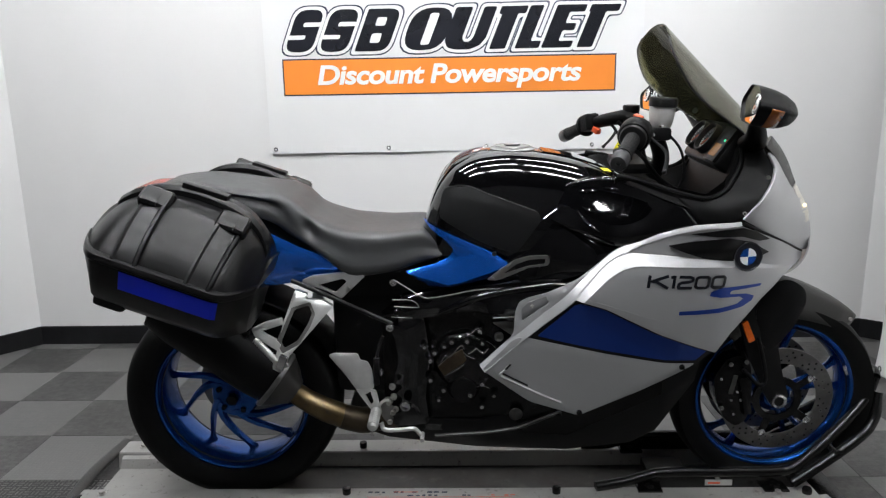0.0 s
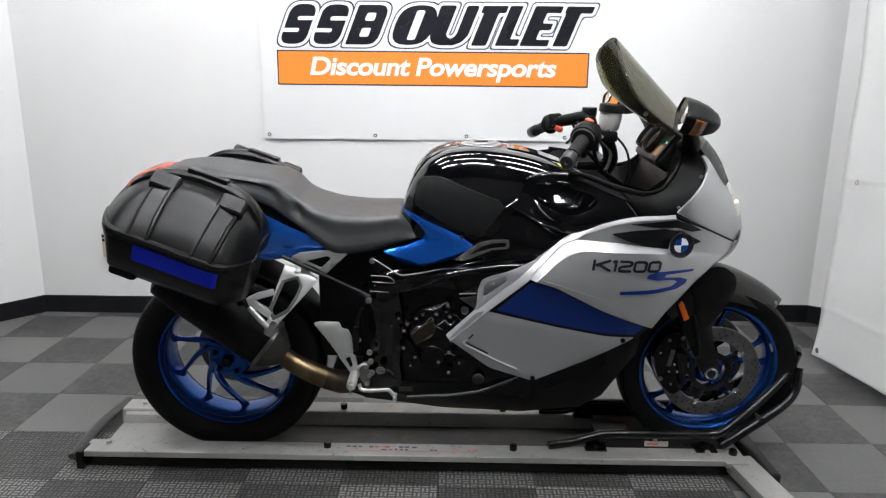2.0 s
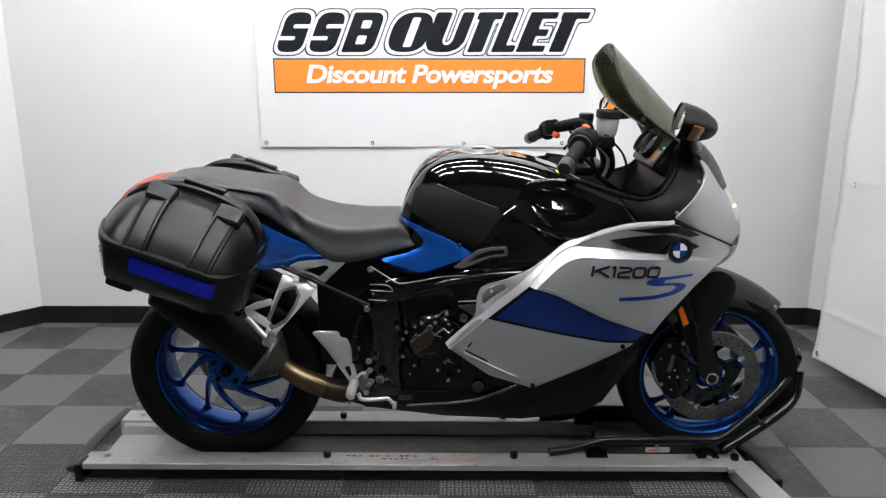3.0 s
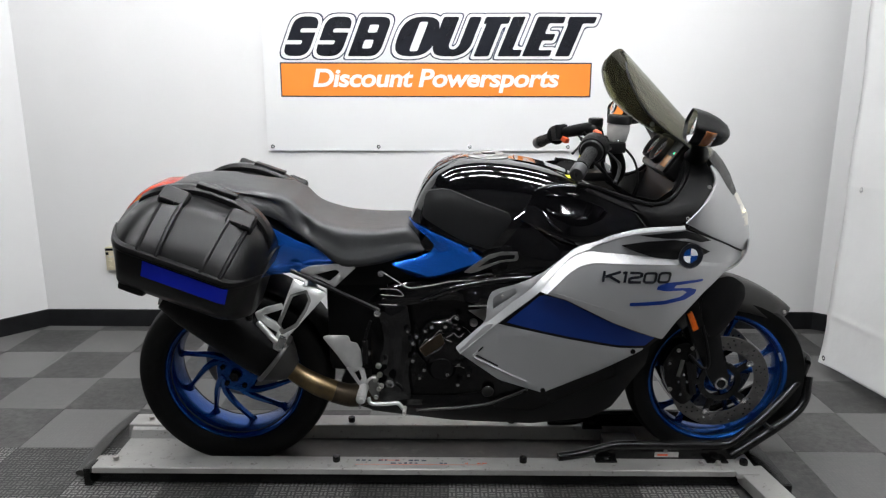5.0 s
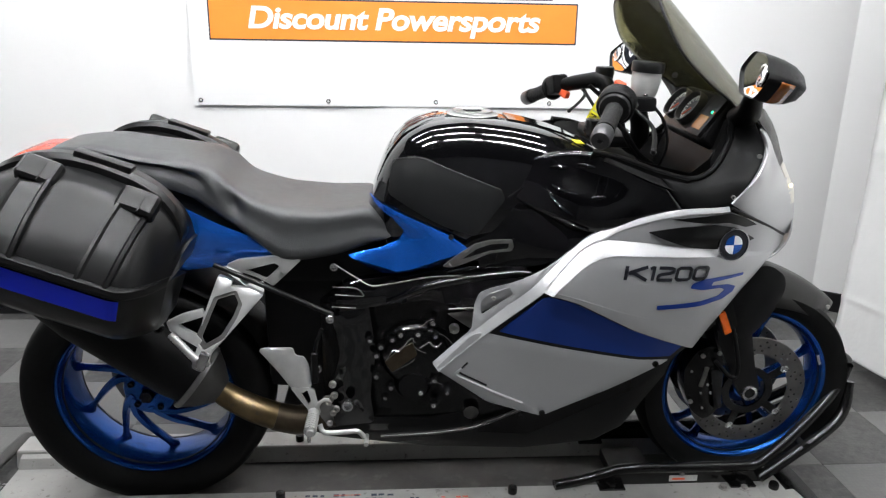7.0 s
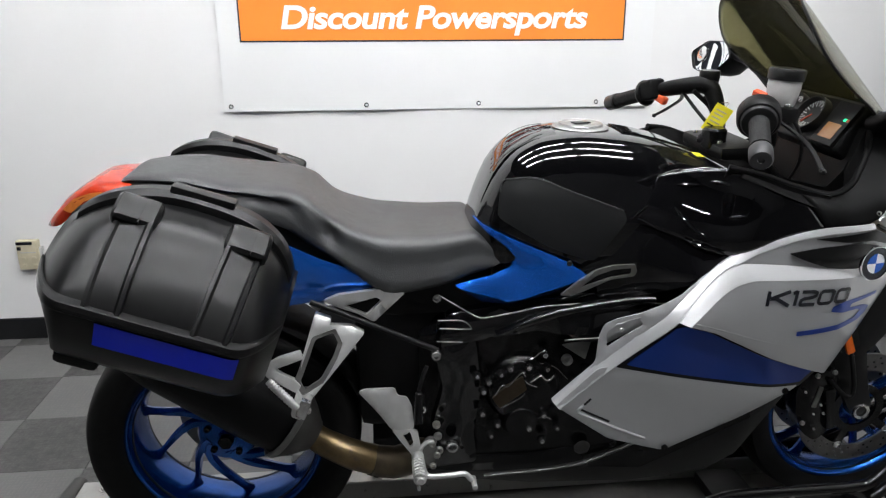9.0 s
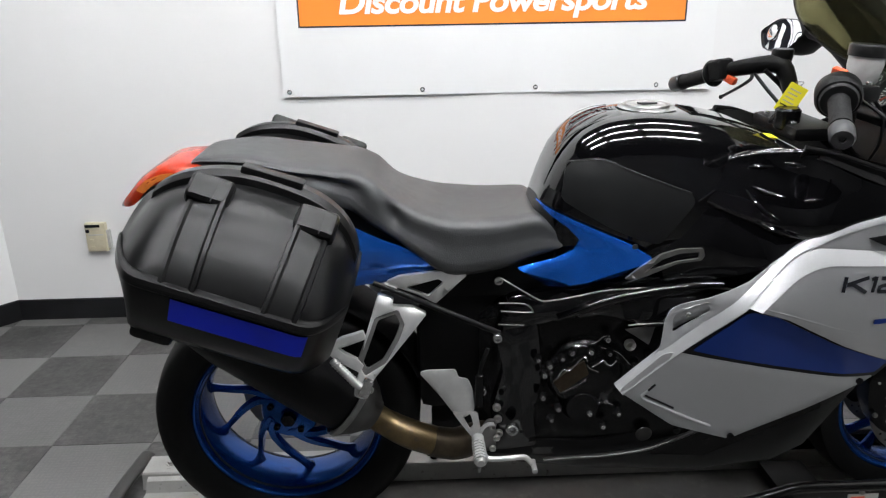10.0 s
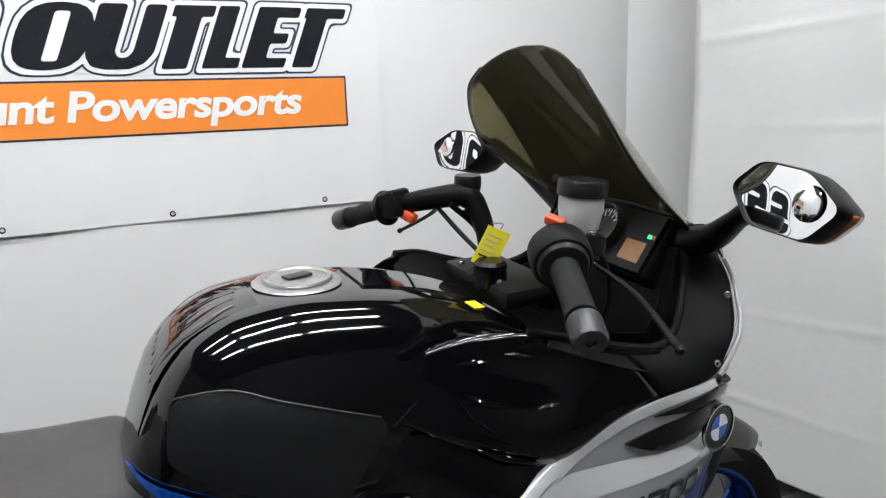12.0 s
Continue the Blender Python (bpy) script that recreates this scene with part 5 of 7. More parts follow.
pr = loft([[(x, y, blend(x, TX, TT) + 0.0028 - 0.10 * (abs(y) / 0.06) ** 3 * 0.05) for y in [-0.062 + 0.124 * j / 10 for j in range(11)]] for x in [0.578 + 0.16 * k / 12 for k in range(13)]], closed=False)
tp = part("tank_pad", pr, "gloss", tank, "clear tank pad with dark red pattern")
for k in range(7):
    f = k / 6
    part("tank_pad_line", sweep([(0.60 + 0.02 * f + 0.11 * t, (f - 0.5) * 0.085 * (1 + 0.25 * math.sin(3 * t + k)), blend(0.60 + 0.02 * f + 0.11 * t, TX, TT) + 0.0030 - 0.001 * abs(f - 0.5)) for t in (0, 0.33, 0.66, 1.0)], 0.0009, 6), "darkred" if k % 2 else "edge", tp)
part("tank_sticker", box(-0.012, 0.012, -0.012, 0.010, 0, 0.001, 0, None, pose(1.046, -0.075, blend(1.046, TX, TT) - 0.002, 12, 10, 20)), "yellow", bike)

# seat lines
SX = [-0.172, -0.13, -0.05, 0.06, 0.170, 0.215, 0.260, 0.303, 0.380, 0.47, 0.555, 0.600, 0.628]
STOP = [0.954, 0.979, 0.984, 0.968, 0.953, 0.933, 0.890, 0.867, 0.847, 0.842, 0.846, 0.815, 0.793]
SW = [0.060, 0.085, 0.108, 0.122, 0.128, 0.128, 0.132, 0.145, 0.158, 0.150, 0.132, 0.125, 0.112]
SLOW = [0.950, 0.945, 0.935, 0.912, 0.876, 0.841, 0.812, 0.783, 0.736, 0.744, 0.764, 0.775, 0.787]

# blue side cover under the tank
BLUE = Skin([(0.560, -0.058, 0.870), (0.611, -0.125, 0.853), (0.700, -0.162, 0.818), (0.789, -0.188, 0.772), (0.718, -0.184, 0.724), (0.637, -0.172, 0.704), (0.578, -0.162, 0.697), (0.514, -0.150, 0.745),
             (0.590, -0.152, 0.764), (0.632, -0.150, 0.782), (0.643, -0.146, 0.804)])


def blue_skin(x, z):
    """Cover lies just outside tank and seat; its lower facet tucks under."""
    y = min(BLUE(x, z), tank_y(max(x, 0.562), z) - 0.008)
    fold = float(np.interp(x, (0.514, 0.625, 0.66, 0.79), (0.742, 0.711, 0.719, 0.770)))
    return y + 0.9 * max(0.0, fold - z)


TAILS = Skin([(0.15, -0.165, 0.86), (0.239, -0.152, 0.805), (0.369, -0.150, 0.753), (0.302, -0.152, 0.735), (0.235, -0.16, 0.712), (0.14, -0.17, 0.707), (-0.05, -0.13, 0.93), (-0.05, -0.15, 0.80)])
for s in (1, -1):
    part("side_cover", panel(([(0.560, 0.870)] if s > 0 else []) + [(0.611, 0.853), (0.700, 0.818), (0.748, 0.798), (0.789, 0.772), (0.718, 0.724), (0.637, 0.704), (0.578, 0.697), (0.514, 0.745), (0.590, 0.764), (0.632, 0.782), (0.643, 0.804), (0.618, 0.829), (0.588, 0.847)],
                                  blue_skin, 0.004, res=0.012, corner=0.005, lift=0.004, side=s, lines=[[(0.525 + 0.26 * k / 26, float(np.interp(0.525 + 0.26 * k / 26, (0.514, 0.625, 0.66, 0.79), (0.742, 0.711, 0.719, 0.770)))) for k in range(27)]]), "blue", bike, "bright blue metallic side cover")
    part("tail_side", panel([(-0.06, 0.93), (0.15, 0.865), (0.239, 0.812), (0.375, 0.755), (0.302, 0.733), (0.235, 0.712), (0.12, 0.705), (-0.06, 0.80)], lambda x, z: TAILS(x, z) + 0.35 * max(0.0, 0.787 - 0.25 * abs(x - 0.21) - z), 0.004, res=0.02, corner=0.01, side=s, lines=[[(x / 100.0, 0.787 - 0.25 * abs(x / 100.0 - 0.21)) for x in range(6, 32)]]), "blue", bike, "bright blue tail panel")

# seat
# pillion cushion bulges over a tucked skirt; the rider's part is one soft roll
PILLION = [(0, 1.0), (0.40, 1.0), (0.70, 0.985), (0.88, 0.94), (0.97, 0.865), (1.0, 0.78), (0.97, 0.70), (0.93, 0.655), (0.95, 0.55), (1.0, 0.40), (1.05, 0.20), (1.03, 0.0), (0.9, -0.03)]
RIDER = [(0, 0.955), (0.35, 0.97), (0.62, 1.0), (0.82, 1.02), (0.925, 0.985), (0.97, 0.89), (0.985, 0.76), (0.99, 0.62), (1.015, 0.45), (1.065, 0.28), (1.08, 0.12), (1.03, 0.0), (0.9, -0.03)]


def seat_ring(x):
    t, w, b0 = blend(x, SX, STOP), blend(x, SX, SW), blend(x, SX, SLOW)
    f = min(1.0, max(0.0, (x - 0.14) / 0.10))
    f = f * f * (3 - 2 * f)
    crease = 0.015 * math.exp(-((x - 0.262) / 0.014) ** 2) - 0.011 * math.exp(-((x - 0.220) / 0.022) ** 2) - 0.005 * math.exp(-((x - 0.06) / 0.03) ** 2) + 0.004 * math.exp(-((x - 0.11) / 0.02) ** 2)
    half = []
    for (u0, v0), (u1, v1) in zip(PILLION, RIDER):
        u, v = u0 + (u1 - u0) * f, v0 + (v1 - v0) * f
        mid = max(0.0, 1 - abs(v - 0.62) / 0.4)
        half.append((w * u - crease * mid, b0 + (t - b0) * v + 0.0022 * f * mid * math.sin(62 * x + 14 * v) * math.exp(-((x - 0.33) / 0.10) ** 2)))
    return [(x, -y, z) for y, z in half[::-1]] + [(x, y, z) for y, z in half[1:]]


part("seat", loft([seat_ring(-0.172 + 0.800 * k / 90) for k in range(91)]), "vinyl", bike, "black stepped dual seat in vinyl", 60)

# tail, lamp
part("tail_body", loft([[(x, y, z) for y, z in ((-w, zb), (-w * 1.05, (zb + zt) / 2), (-w * 0.9, zt), (w * 0.9, zt), (w * 1.05, (zb + zt) / 2), (w, zb))] for x, w, zb, zt in ((-0.275, 0.05, 0.868, 0.880), (-0.22, 0.09, 0.875, 0.930), (-0.12, 0.105, 0.88, 0.955), (0.1, 0.12, 0.80, 0.91), (0.35, 0.11, 0.72, 0.78))]), "satin", bike, angle=50)


def tail_lamp():
    rings = []
    for k in range(15):
        f = k / 14
        x = -0.318 + 0.190 * f
        zt = blend(x, (-0.318, -0.30, -0.255, -0.195, -0.128), (0.876, 0.896, 0.940, 0.968, 0.968))
        zb = blend(x, (-0.318, -0.28, -0.227, -0.16, -0.128), (0.868, 0.880, 0.926, 0.942, 0.936))
        w = blend(x, (-0.318, -0.29, -0.2, -0.128), (0.045, 0.075, 0.100, 0.098))
        rings.append([(x, w * u, zb + (zt - zb) * v) for u, v in ((-1, 0), (-1.02, 0.4), (-0.92, 0.8), (-0.6, 0.98), (0, 1.0), (0.6, 0.98), (0.92, 0.8), (1.02, 0.4), (1, 0))])
    return loft(rings)


tl = part("tail_lamp", tail_lamp(), "red", bike, "red and amber tail lamp", 50)
part("lens_insert", panel([(-0.268, 0.914), (-0.240, 0.938), (-0.205, 0.951), (-0.178, 0.953), (-0.186, 0.944), (-0.218, 0.934), (-0.250, 0.908)], lambda x, z: -blend(x, (-0.318, -0.29, -0.2, -0.128), (0.045, 0.075, 0.100, 0.098)) + 0.003, 0.003, res=0.02, corner=0.005, lift=0.009), "amber", tl)

for k in range(7):
    x = -0.256 + 0.011 * k
    zt = 0.921 + 0.36 * (x + 0.256) + 0.004 * math.sin(3 * k)
    part("lens_rib", box(x - 0.0018, x + 0.0018, -0.0012, 0.0012, -0.008, 0.008, 0.0008, None, Matrix.Translation((0, -blend(x, (-0.318, -0.29, -0.2, -0.128), (0.045, 0.075, 0.100, 0.098)) - 0.0065, zt)) @ Matrix.Rotation(radians(-8), 4, "Y")), "amber", tl)

# dark centre mass: engine, frame, belly
part("engine_block", loft([[(x, y, z) for y, z in ((-w, z0), (-w, z1), (-w + 0.03, z1 + 0.03), (w - 0.03, z1 + 0.03), (w, z1), (w, z0))] for x, w, z0, z1 in ((0.44, 0.10, 0.32, 0.60), (0.52, 0.135, 0.28, 0.63), (0.70, 0.150, 0.27, 0.64), (0.95, 0.19, 0.28, 0.66), (1.20, 0.19, 0.40, 0.68))]), "engine", bike, "dark engine casing", 20)
part("belly_pan", loft([[(x, y, z) for y, z in ((-w, z1), (-w * 1.02, (z0 + z1) / 2), (-w * 0.86, z0), (w * 0.86, z0), (w * 1.02, (z0 + z1) / 2), (w, z1))] for x, w, z0, z1 in
                        ((0.33, 0.10, 0.262, 0.30), (0.45, 0.13, 0.232, 0.30), (0.70, 0.16, 0.215, 0.31), (0.95, 0.175, 0.212, 0.37), (1.13, 0.18, 0.235, 0.44), (1.20, 0.18, 0.275, 0.50), (1.30, 0.17, 0.42, 0.54))]), "satin", bike, "black belly pan", 30)
for s in (1, -1):
    part("belly_lip", sweep([(x, s * y, z) for x, y, z in ((0.585, -0.168, 0.267), (0.662, -0.176, 0.277), (0.726, -0.181, 0.284), (0.814, -0.187, 0.302), (0.875, -0.190, 0.328), (0.93, -0.190, 0.352))], 0.0075, 10, flat=0.6), "fender", bike, "dull grey edge of belly pan")
    part("drain_cover", lathe([(0, 0.006), (0.012, 0.0055), (0.017, 0.003), (0.019, 0.0), (0, 0)], 24, along((0.808, s * -0.184, 0.341), (0.808, -s, 0.30)), None, False), "fender", bike)
ecc = Vector((0.672, -0.150, 0.490))
cover = part("clutch_cover", lathe([(0, 0.026), (0.050, 0.025), (0.072, 0.020), (0.084, 0.008), (0.088, 0.0), (0, 0)], 40, along(ecc, ecc + Vector((0, -1, 0))), None, False), "engine", bike, "dark engine cover with bolts")
part("cover_plate", panel([(0.60, 0.47), (0.625, 0.545), (0.68, 0.575), (0.745, 0.555), (0.765, 0.50), (0.74, 0.43), (0.67, 0.405), (0.615, 0.425)], lambda x, z: -0.162, 0.012, corner=0.01, res=0.03), "engine", cover)
part("cover_badge", panel([(0.597, 0.482), (0.614, 0.455), (0.674, 0.500), (0.663, 0.533), (0.628, 0.512)], lambda x, z: -0.182, 0.006, corner=0.004, res=0.03, roll=0.002), "darkbronze", cover, "dull worn metal plate on cover")
for n_, (x, z) in enumerate(((0.562, 0.540), (0.588, 0.523), (0.577, 0.500), (0.615, 0.541), (0.635, 0.554), (0.676, 0.555), (0.717, 0.549), (0.710, 0.585), (0.777, 0.513), (0.805, 0.540), (0.576, 0.443), (0.611, 0.412), (0.597, 0.384), (0.683, 0.397), (0.716, 0.430), (0.748, 0.395), (0.715, 0.362))):
    bolt((x, -0.174, z), (0, -1, 0), 0.0062 - 0.0012 * (n_ % 3 == 0), 0.010, cover, material="steel")
    part("bolt_boss", lathe([(0, 0.004), (0.009, 0.004), (0.0105, 0.0), (0, 0)], 14, along((x, -0.171, z), (x, -1, z)), None, False), "engine", cover)
part("oil_cap", lathe([(0, 0.006), (0.006, 0.006), (0.007, 0.012), (0.0105, 0.014), (0.012, 0.010), (0.012, 0), (0, 0)], 20, along((0.762, -0.165, 0.565), (0.762, -1, 0.565)), None, False), "bracket", cover)
part("lower_casing", lathe([(0, 0.03), (0.035, 0.028), (0.045, 0.01), (0.047, 0), (0, 0)], 28, along((0.665, -0.150, 0.412), (0.665, -1, 0.412)), None, False), "engine", bike)
# relief lines of the black casing, in bright steel to imitate its glints
for y, r, pts in ((-0.192, 0.0022, ((0.602, 0.492), (0.617, 0.516), (0.631, 0.513), (0.659, 0.546), (0.668, 0.535))), (-0.194, 0.0032, ((0.679, 0.522), (0.692, 0.530), (0.702, 0.537), (0.711, 0.527), (0.722, 0.525), (0.731, 0.536))),
                  (-0.190, 0.0020, ((0.668, 0.525), (0.676, 0.515), (0.695, 0.506))), (-0.192, 0.0016, ((0.620, 0.460), (0.655, 0.480), (0.668, 0.492))), (-0.182, 0.0024, ((0.677, 0.572), (0.690, 0.578), (0.700, 0.588), (0.714, 0.590), (0.714, 0.574))),
                  (-0.182, 0.0013, ((0.633, 0.420), (0.692, 0.427), (0.685, 0.410), (0.633, 0.420))), (-0.180, 0.0012, ((0.635, 0.392), (0.683, 0.377))), (-0.178, 0.0014, ((0.700, 0.560), (0.735, 0.548), (0.758, 0.525), (0.775, 0.505))),
                  (-0.178, 0.0014, ((0.640, 0.565), (0.66, 0.566), (0.672, 0.560))), (-0.180, 0.0014, ((0.700, 0.418), (0.718, 0.421), (0.735, 0.414)))):
    part("casting_glint", sweep([(x, y + 0.008, z) for x, z in pts], r * 0.62, 8, 3), "steel", cover)
part("casting_web", panel([(0.744, 0.609), (0.810, 0.617), (0.799, 0.570)], lambda x, z: -0.186, 0.004, corner=0.003, res=0.03), "bracket", bike)

# frame beam, subframe and side trims
for s in (1, -1):
    part("frame_beam", panel([(0.470, 0.600), (0.50, 0.672), (0.602, 0.690), (0.72, 0.716), (0.93, 0.728), (0.93, 0.66), (0.80, 0.615), (0.70, 0.640), (0.60, 0.625)], Skin([(0.47, -0.17, 0.6), (0.5, -0.15, 0.672), (0.93, -0.20, 0.72), (0.93, -0.215, 0.66), (0.7, -0.18, 0.64), (0.6, -0.165, 0.66)]),
                              0.03, res=0.025, corner=0.015, roll=0.012, side=s), "gloss", bike, "black frame beam")
    part("frame_rail", sweep([(x, s * y, z) for x, y, z in ((0.603, -0.172, 0.634), (0.66, -0.181, 0.662), (0.71, -0.186, 0.683), (0.78, -0.192, 0.700), (0.88, -0.2, 0.716), (0.93, -0.207, 0.720))], 0.012, 14, flat=0.8, radii=[0.006, 0.011, 0.013, 0.013, 0.012, 0.010]), "gloss", bike)
    # thin bright lines stand in for reflections along the black frame edges
    part("frame_edge_highlight", sweep([(x, s * y, z) for x, y, z in ((0.482, -0.150, 0.722), (0.525, -0.160, 0.697), (0.560, -0.168, 0.678), (0.582, -0.170, 0.676), (0.640, -0.172, 0.686), (0.697, -0.175, 0.698), (0.775, -0.182, 0.705), (0.85, -0.190, 0.707), (0.97, -0.20, 0.705))], 0.0016, 8), "edge", bike)
    part("frame_edge_highlight", sweep([(x, s * y, z) for x, y, z in ((0.745, -0.200, 0.629), (0.774, -0.201, 0.631), (0.83, -0.203, 0.633))], 0.0018, 8), "edge", bike)
    part("frame_edge_highlight", sweep([(x, s * y, z) for x, y, z in ((0.475, -0.166, 0.622), (0.50, -0.168, 0.621), (0.53, -0.17, 0.620))], 0.0012, 8), "edge", bike)
    part("pivot_plate", panel([(0.47, 0.60), (0.56, 0.62), (0.575, 0.50), (0.56, 0.38), (0.57, 0.30), (0.47, 0.29), (0.465, 0.40), (0.49, 0.50)], lambda x, z: -0.165, 0.04, res=0.03, corner=0.015, roll=0.008, side=s), "gloss", bike)
    part("subframe_tube", sweep([(0.215, s * -0.172, 0.730), (0.30, s * -0.176, 0.692), (0.477, s * -0.178, 0.607)], 0.006), "satin", bike)
    part("frame_slot", sweep([(x, s * y, z) for x, y, z in ((0.478, -0.158, 0.668), (0.530, -0.165, 0.668), (0.548, -0.166, 0.652), (0.540, -0.166, 0.648), (0.482, -0.16, 0.650))], 0.0014, 8, 3), "edge", bike)
    bo = part("tank_bracket", panel([(0.730, 0.733), (0.7675, 0.7638), (0.8014, 0.7861), (0.8365, 0.7953), (0.885, 0.7962), (0.890, 0.7796), (0.884, 0.7694), (0.8363, 0.7644), (0.7758, 0.7387), (0.752, 0.731)], lambda x, z: -0.200, 0.007, [[(0.768, 0.7465), (0.8044, 0.7745), (0.8379, 0.7862), (0.879, 0.788), (0.878, 0.7740), (0.8341, 0.7685)]], res=0.012, corner=0.004, roll=0.004, side=s), "bracket", bike, "dull metal loop bracket under the tank")
    part("bracket_recess", panel([(0.77, 0.747), (0.80, 0.776), (0.838, 0.787), (0.879, 0.788), (0.877, 0.774), (0.833, 0.768)], lambda x, z: -0.170, 0.004, res=0.02, corner=0.004, side=s), "matte", bo)
    bolt((0.748, s * -0.186, 0.800), (0, -s, 0), 0.006, 0.003, bike, material="weight")
    for x, y, z, r in ((0.479, -0.120, 0.706, 0.011), (0.472, -0.182, 0.600, 0.011), (0.440, -0.19, 0.475, 0.010)):
        bolt((x, s * y, z), (0, -s, 0), r, 0.010, bike, material="steel")
    part("pivot_cap", lathe([(0, 0.002), (0.008, 0.002), (0.009, 0.012), (0.013, 0.013), (0.0145, 0.010), (0.015, 0), (0, 0)], 24, along((0.507, s * -0.190, 0.375), (0.507, -s, 0.375)), None, False), "steel", bike)
    for x, z in ((0.475, 0.40), (0.478, 0.362), (0.472, 0.43)):
        bolt((x, s * -0.188, z), (0, -s, 0), 0.009, 0.008, bike)
part("swingarm", sweep([(0.50, 0.08, 0.375), (0.30, 0.115, 0.36), (0.10, 0.125, 0.34), (-0.01, 0.11, 0.33)], 0.06, flat=0.8), "engine", bike, "black single-sided swingarm")
part("seat_base", box(0.26, 0.64, -0.115, 0.115, 0.66, 0.790, 0.02), "matte", bike)
part("shock_area", box(0.30, 0.50, -0.09, 0.09, 0.36, 0.72, 0.03), "matte", bike)
part("inner_mudguard", loft([[(REAR.x + r * math.cos(a), y, REAR.z + r * math.sin(a)) for r, y in ((0.335, -0.09), (0.35, -0.05), (0.35, 0.05), (0.335, 0.09), (0.325, 0.05), (0.325, -0.05))] for a in [radians(20 + 110 * k / 16) for k in range(17)]]), "matte", bike, angle=50)

# pillion plates
PLATE = Skin([(0.239, -0.18, 0.702), (0.329, -0.19, 0.661), (0.217, -0.25, 0.535), (0.189, -0.262, 0.504), (0.175, -0.262, 0.53), (0.101, -0.243, 0.614), (0.201, -0.222, 0.637)])
for s in (1, -1):
    PO = [(0.224, 0.706), (0.257, 0.693), (0.251, 0.682), (0.295, 0.677), (0.324, 0.662), (0.212, 0.546), (0.202, 0.519), (0.188, 0.506), (0.170, 0.518), (0.173, 0.537), (0.186, 0.572), (0.196, 0.626)]
    PH = [(0.226, 0.653), (0.257, 0.660), (0.264, 0.645), (0.254, 0.621), (0.228, 0.582), (0.200, 0.569), (0.195, 0.580)]
    pl_ = part("pillion_plate", panel(PO, PLATE, 0.014, [grow(PH, 0.013)], res=0.010, corner=0.005, roll=0.003, brim=0.006, side=s), "alu", bike, "bare cast aluminium footrest plate")
    part("plate_web", panel(grow(PH, 0.016), lambda x, z: PLATE(x, z) + 0.010, 0.006, [grow(PH, 0.004)], res=0.010, corner=0.005, roll=0.001, side=s), "bracket", pl_)
    part("plate_arm", panel([(0.117, 0.618), (0.150, 0.632), (0.192, 0.640), (0.198, 0.626), (0.141, 0.612), (0.155, 0.602), (0.180, 0.588), (0.192, 0.574), (0.183, 0.562), (0.125, 0.600)], lambda x, z: PLATE(x, z) + 0.003, 0.012, res=0.010, corner=0.003, roll=0.003, brim=0.006, side=s), "alu", pl_)
    foot = part("pillion_footrest", rod((0.130, s * (PLATE(0.13, 0.6) - 0.010), 0.600), (0.186, s * (PLATE(0.186, 0.54) - 0.014), 0.542), 0.0075, 0.0085, 16, bev=0.002), "alu", pl_, "folded ribbed footrest")
    for k in range(9):
        f_ = 0.1 + 0.085 * k
        c_ = Vector((0.130, s * (PLATE(0.13, 0.6) - 0.010), 0.600)).lerp(Vector((0.186, s * (PLATE(0.186, 0.54) - 0.014), 0.542)), f_)
        part("rib", lathe([(0.0075, 0), (0.0095, 0.0006), (0.0095, 0.0022), (0.0075, 0.003)], 10, along(c_, c_ + Vector((0.056, 0, -0.058))), None, False), "alu", foot)
    part("hinge", box(-0.011, 0.011, -0.010, 0.006, -0.020, 0.022, 0.005, None, Matrix.Translation((0.196, s * (PLATE(0.196, 0.535) - 0.008), 0.537)) @ Matrix.Rotation(radians(22), 4, "Y")), "steel", pl_)
    bolt((0.104, s * (PLATE(0.104, 0.613) - 0.001), 0.612), (0, -s, 0), 0.012, 0.012, pl_, material="engine")
    bolt((0.203, s * (PLATE(0.203, 0.528) - 0.001), 0.528), (0, -s, 0), 0.008, 0.006, pl_)
    part("upper_strut", panel([(0.240, 0.726), (0.270, 0.739), (0.362, 0.748), (0.410, 0.738), (0.343, 0.674), (0.326, 0.685), (0.310, 0.695), (0.27, 0.711)], lambda x, z: -0.168, 0.012,
                              [[(0.282, 0.713), (0.350, 0.731), (0.361, 0.722), (0.328, 0.691), (0.31, 0.700)]], res=0.016, corner=0.006, roll=0.004, side=s), "alu", bike)

# silencer and header pipe on the right
E0, E1 = Vector((0.154, -0.168, 0.441)), Vector((-0.150, -0.172, 0.683))
ex = part("silencer", lathe([(0, 0.0), (0.058, 0.0), (0.072, 0.012), (0.078, 0.06), (0.080, 0.30), (0.072, 0.372), (0.03, 0.384), (0.03, 0.36), (0, 0.36)], 48, along(E0, E1), None, False), "matte", bike, "matte black silencer")
dv = (E0 - E1).normalized()
part("silencer_cone", lathe([(0.074, 0.010), (0.080, 0.004), (0.079, -0.004), (0.060, -0.032), (0.040, -0.054), (0.036, -0.060), (0, -0.06)], 40, along(E0, E1), None, False), "fender", ex, "dull grey cone")
part("clamp_band", lathe([(0.0805, 0.012), (0.0835, 0.010), (0.0835, 0.0), (0.0805, -0.002), (0.0805, 0.012)], 40, along(E0, E1), None, False), "bracket", ex)
P0 = E0 + dv * 0.056
part("header_pipe", sweep([P0, P0 + dv * 0.04, (0.285, -0.172, 0.352), (0.345, -0.163, 0.322)], 0.032, 24, radii=[0.029, 0.030, 0.033, 0.034]), "bronze", bike, "heat-tinted bronze exhaust pipe")
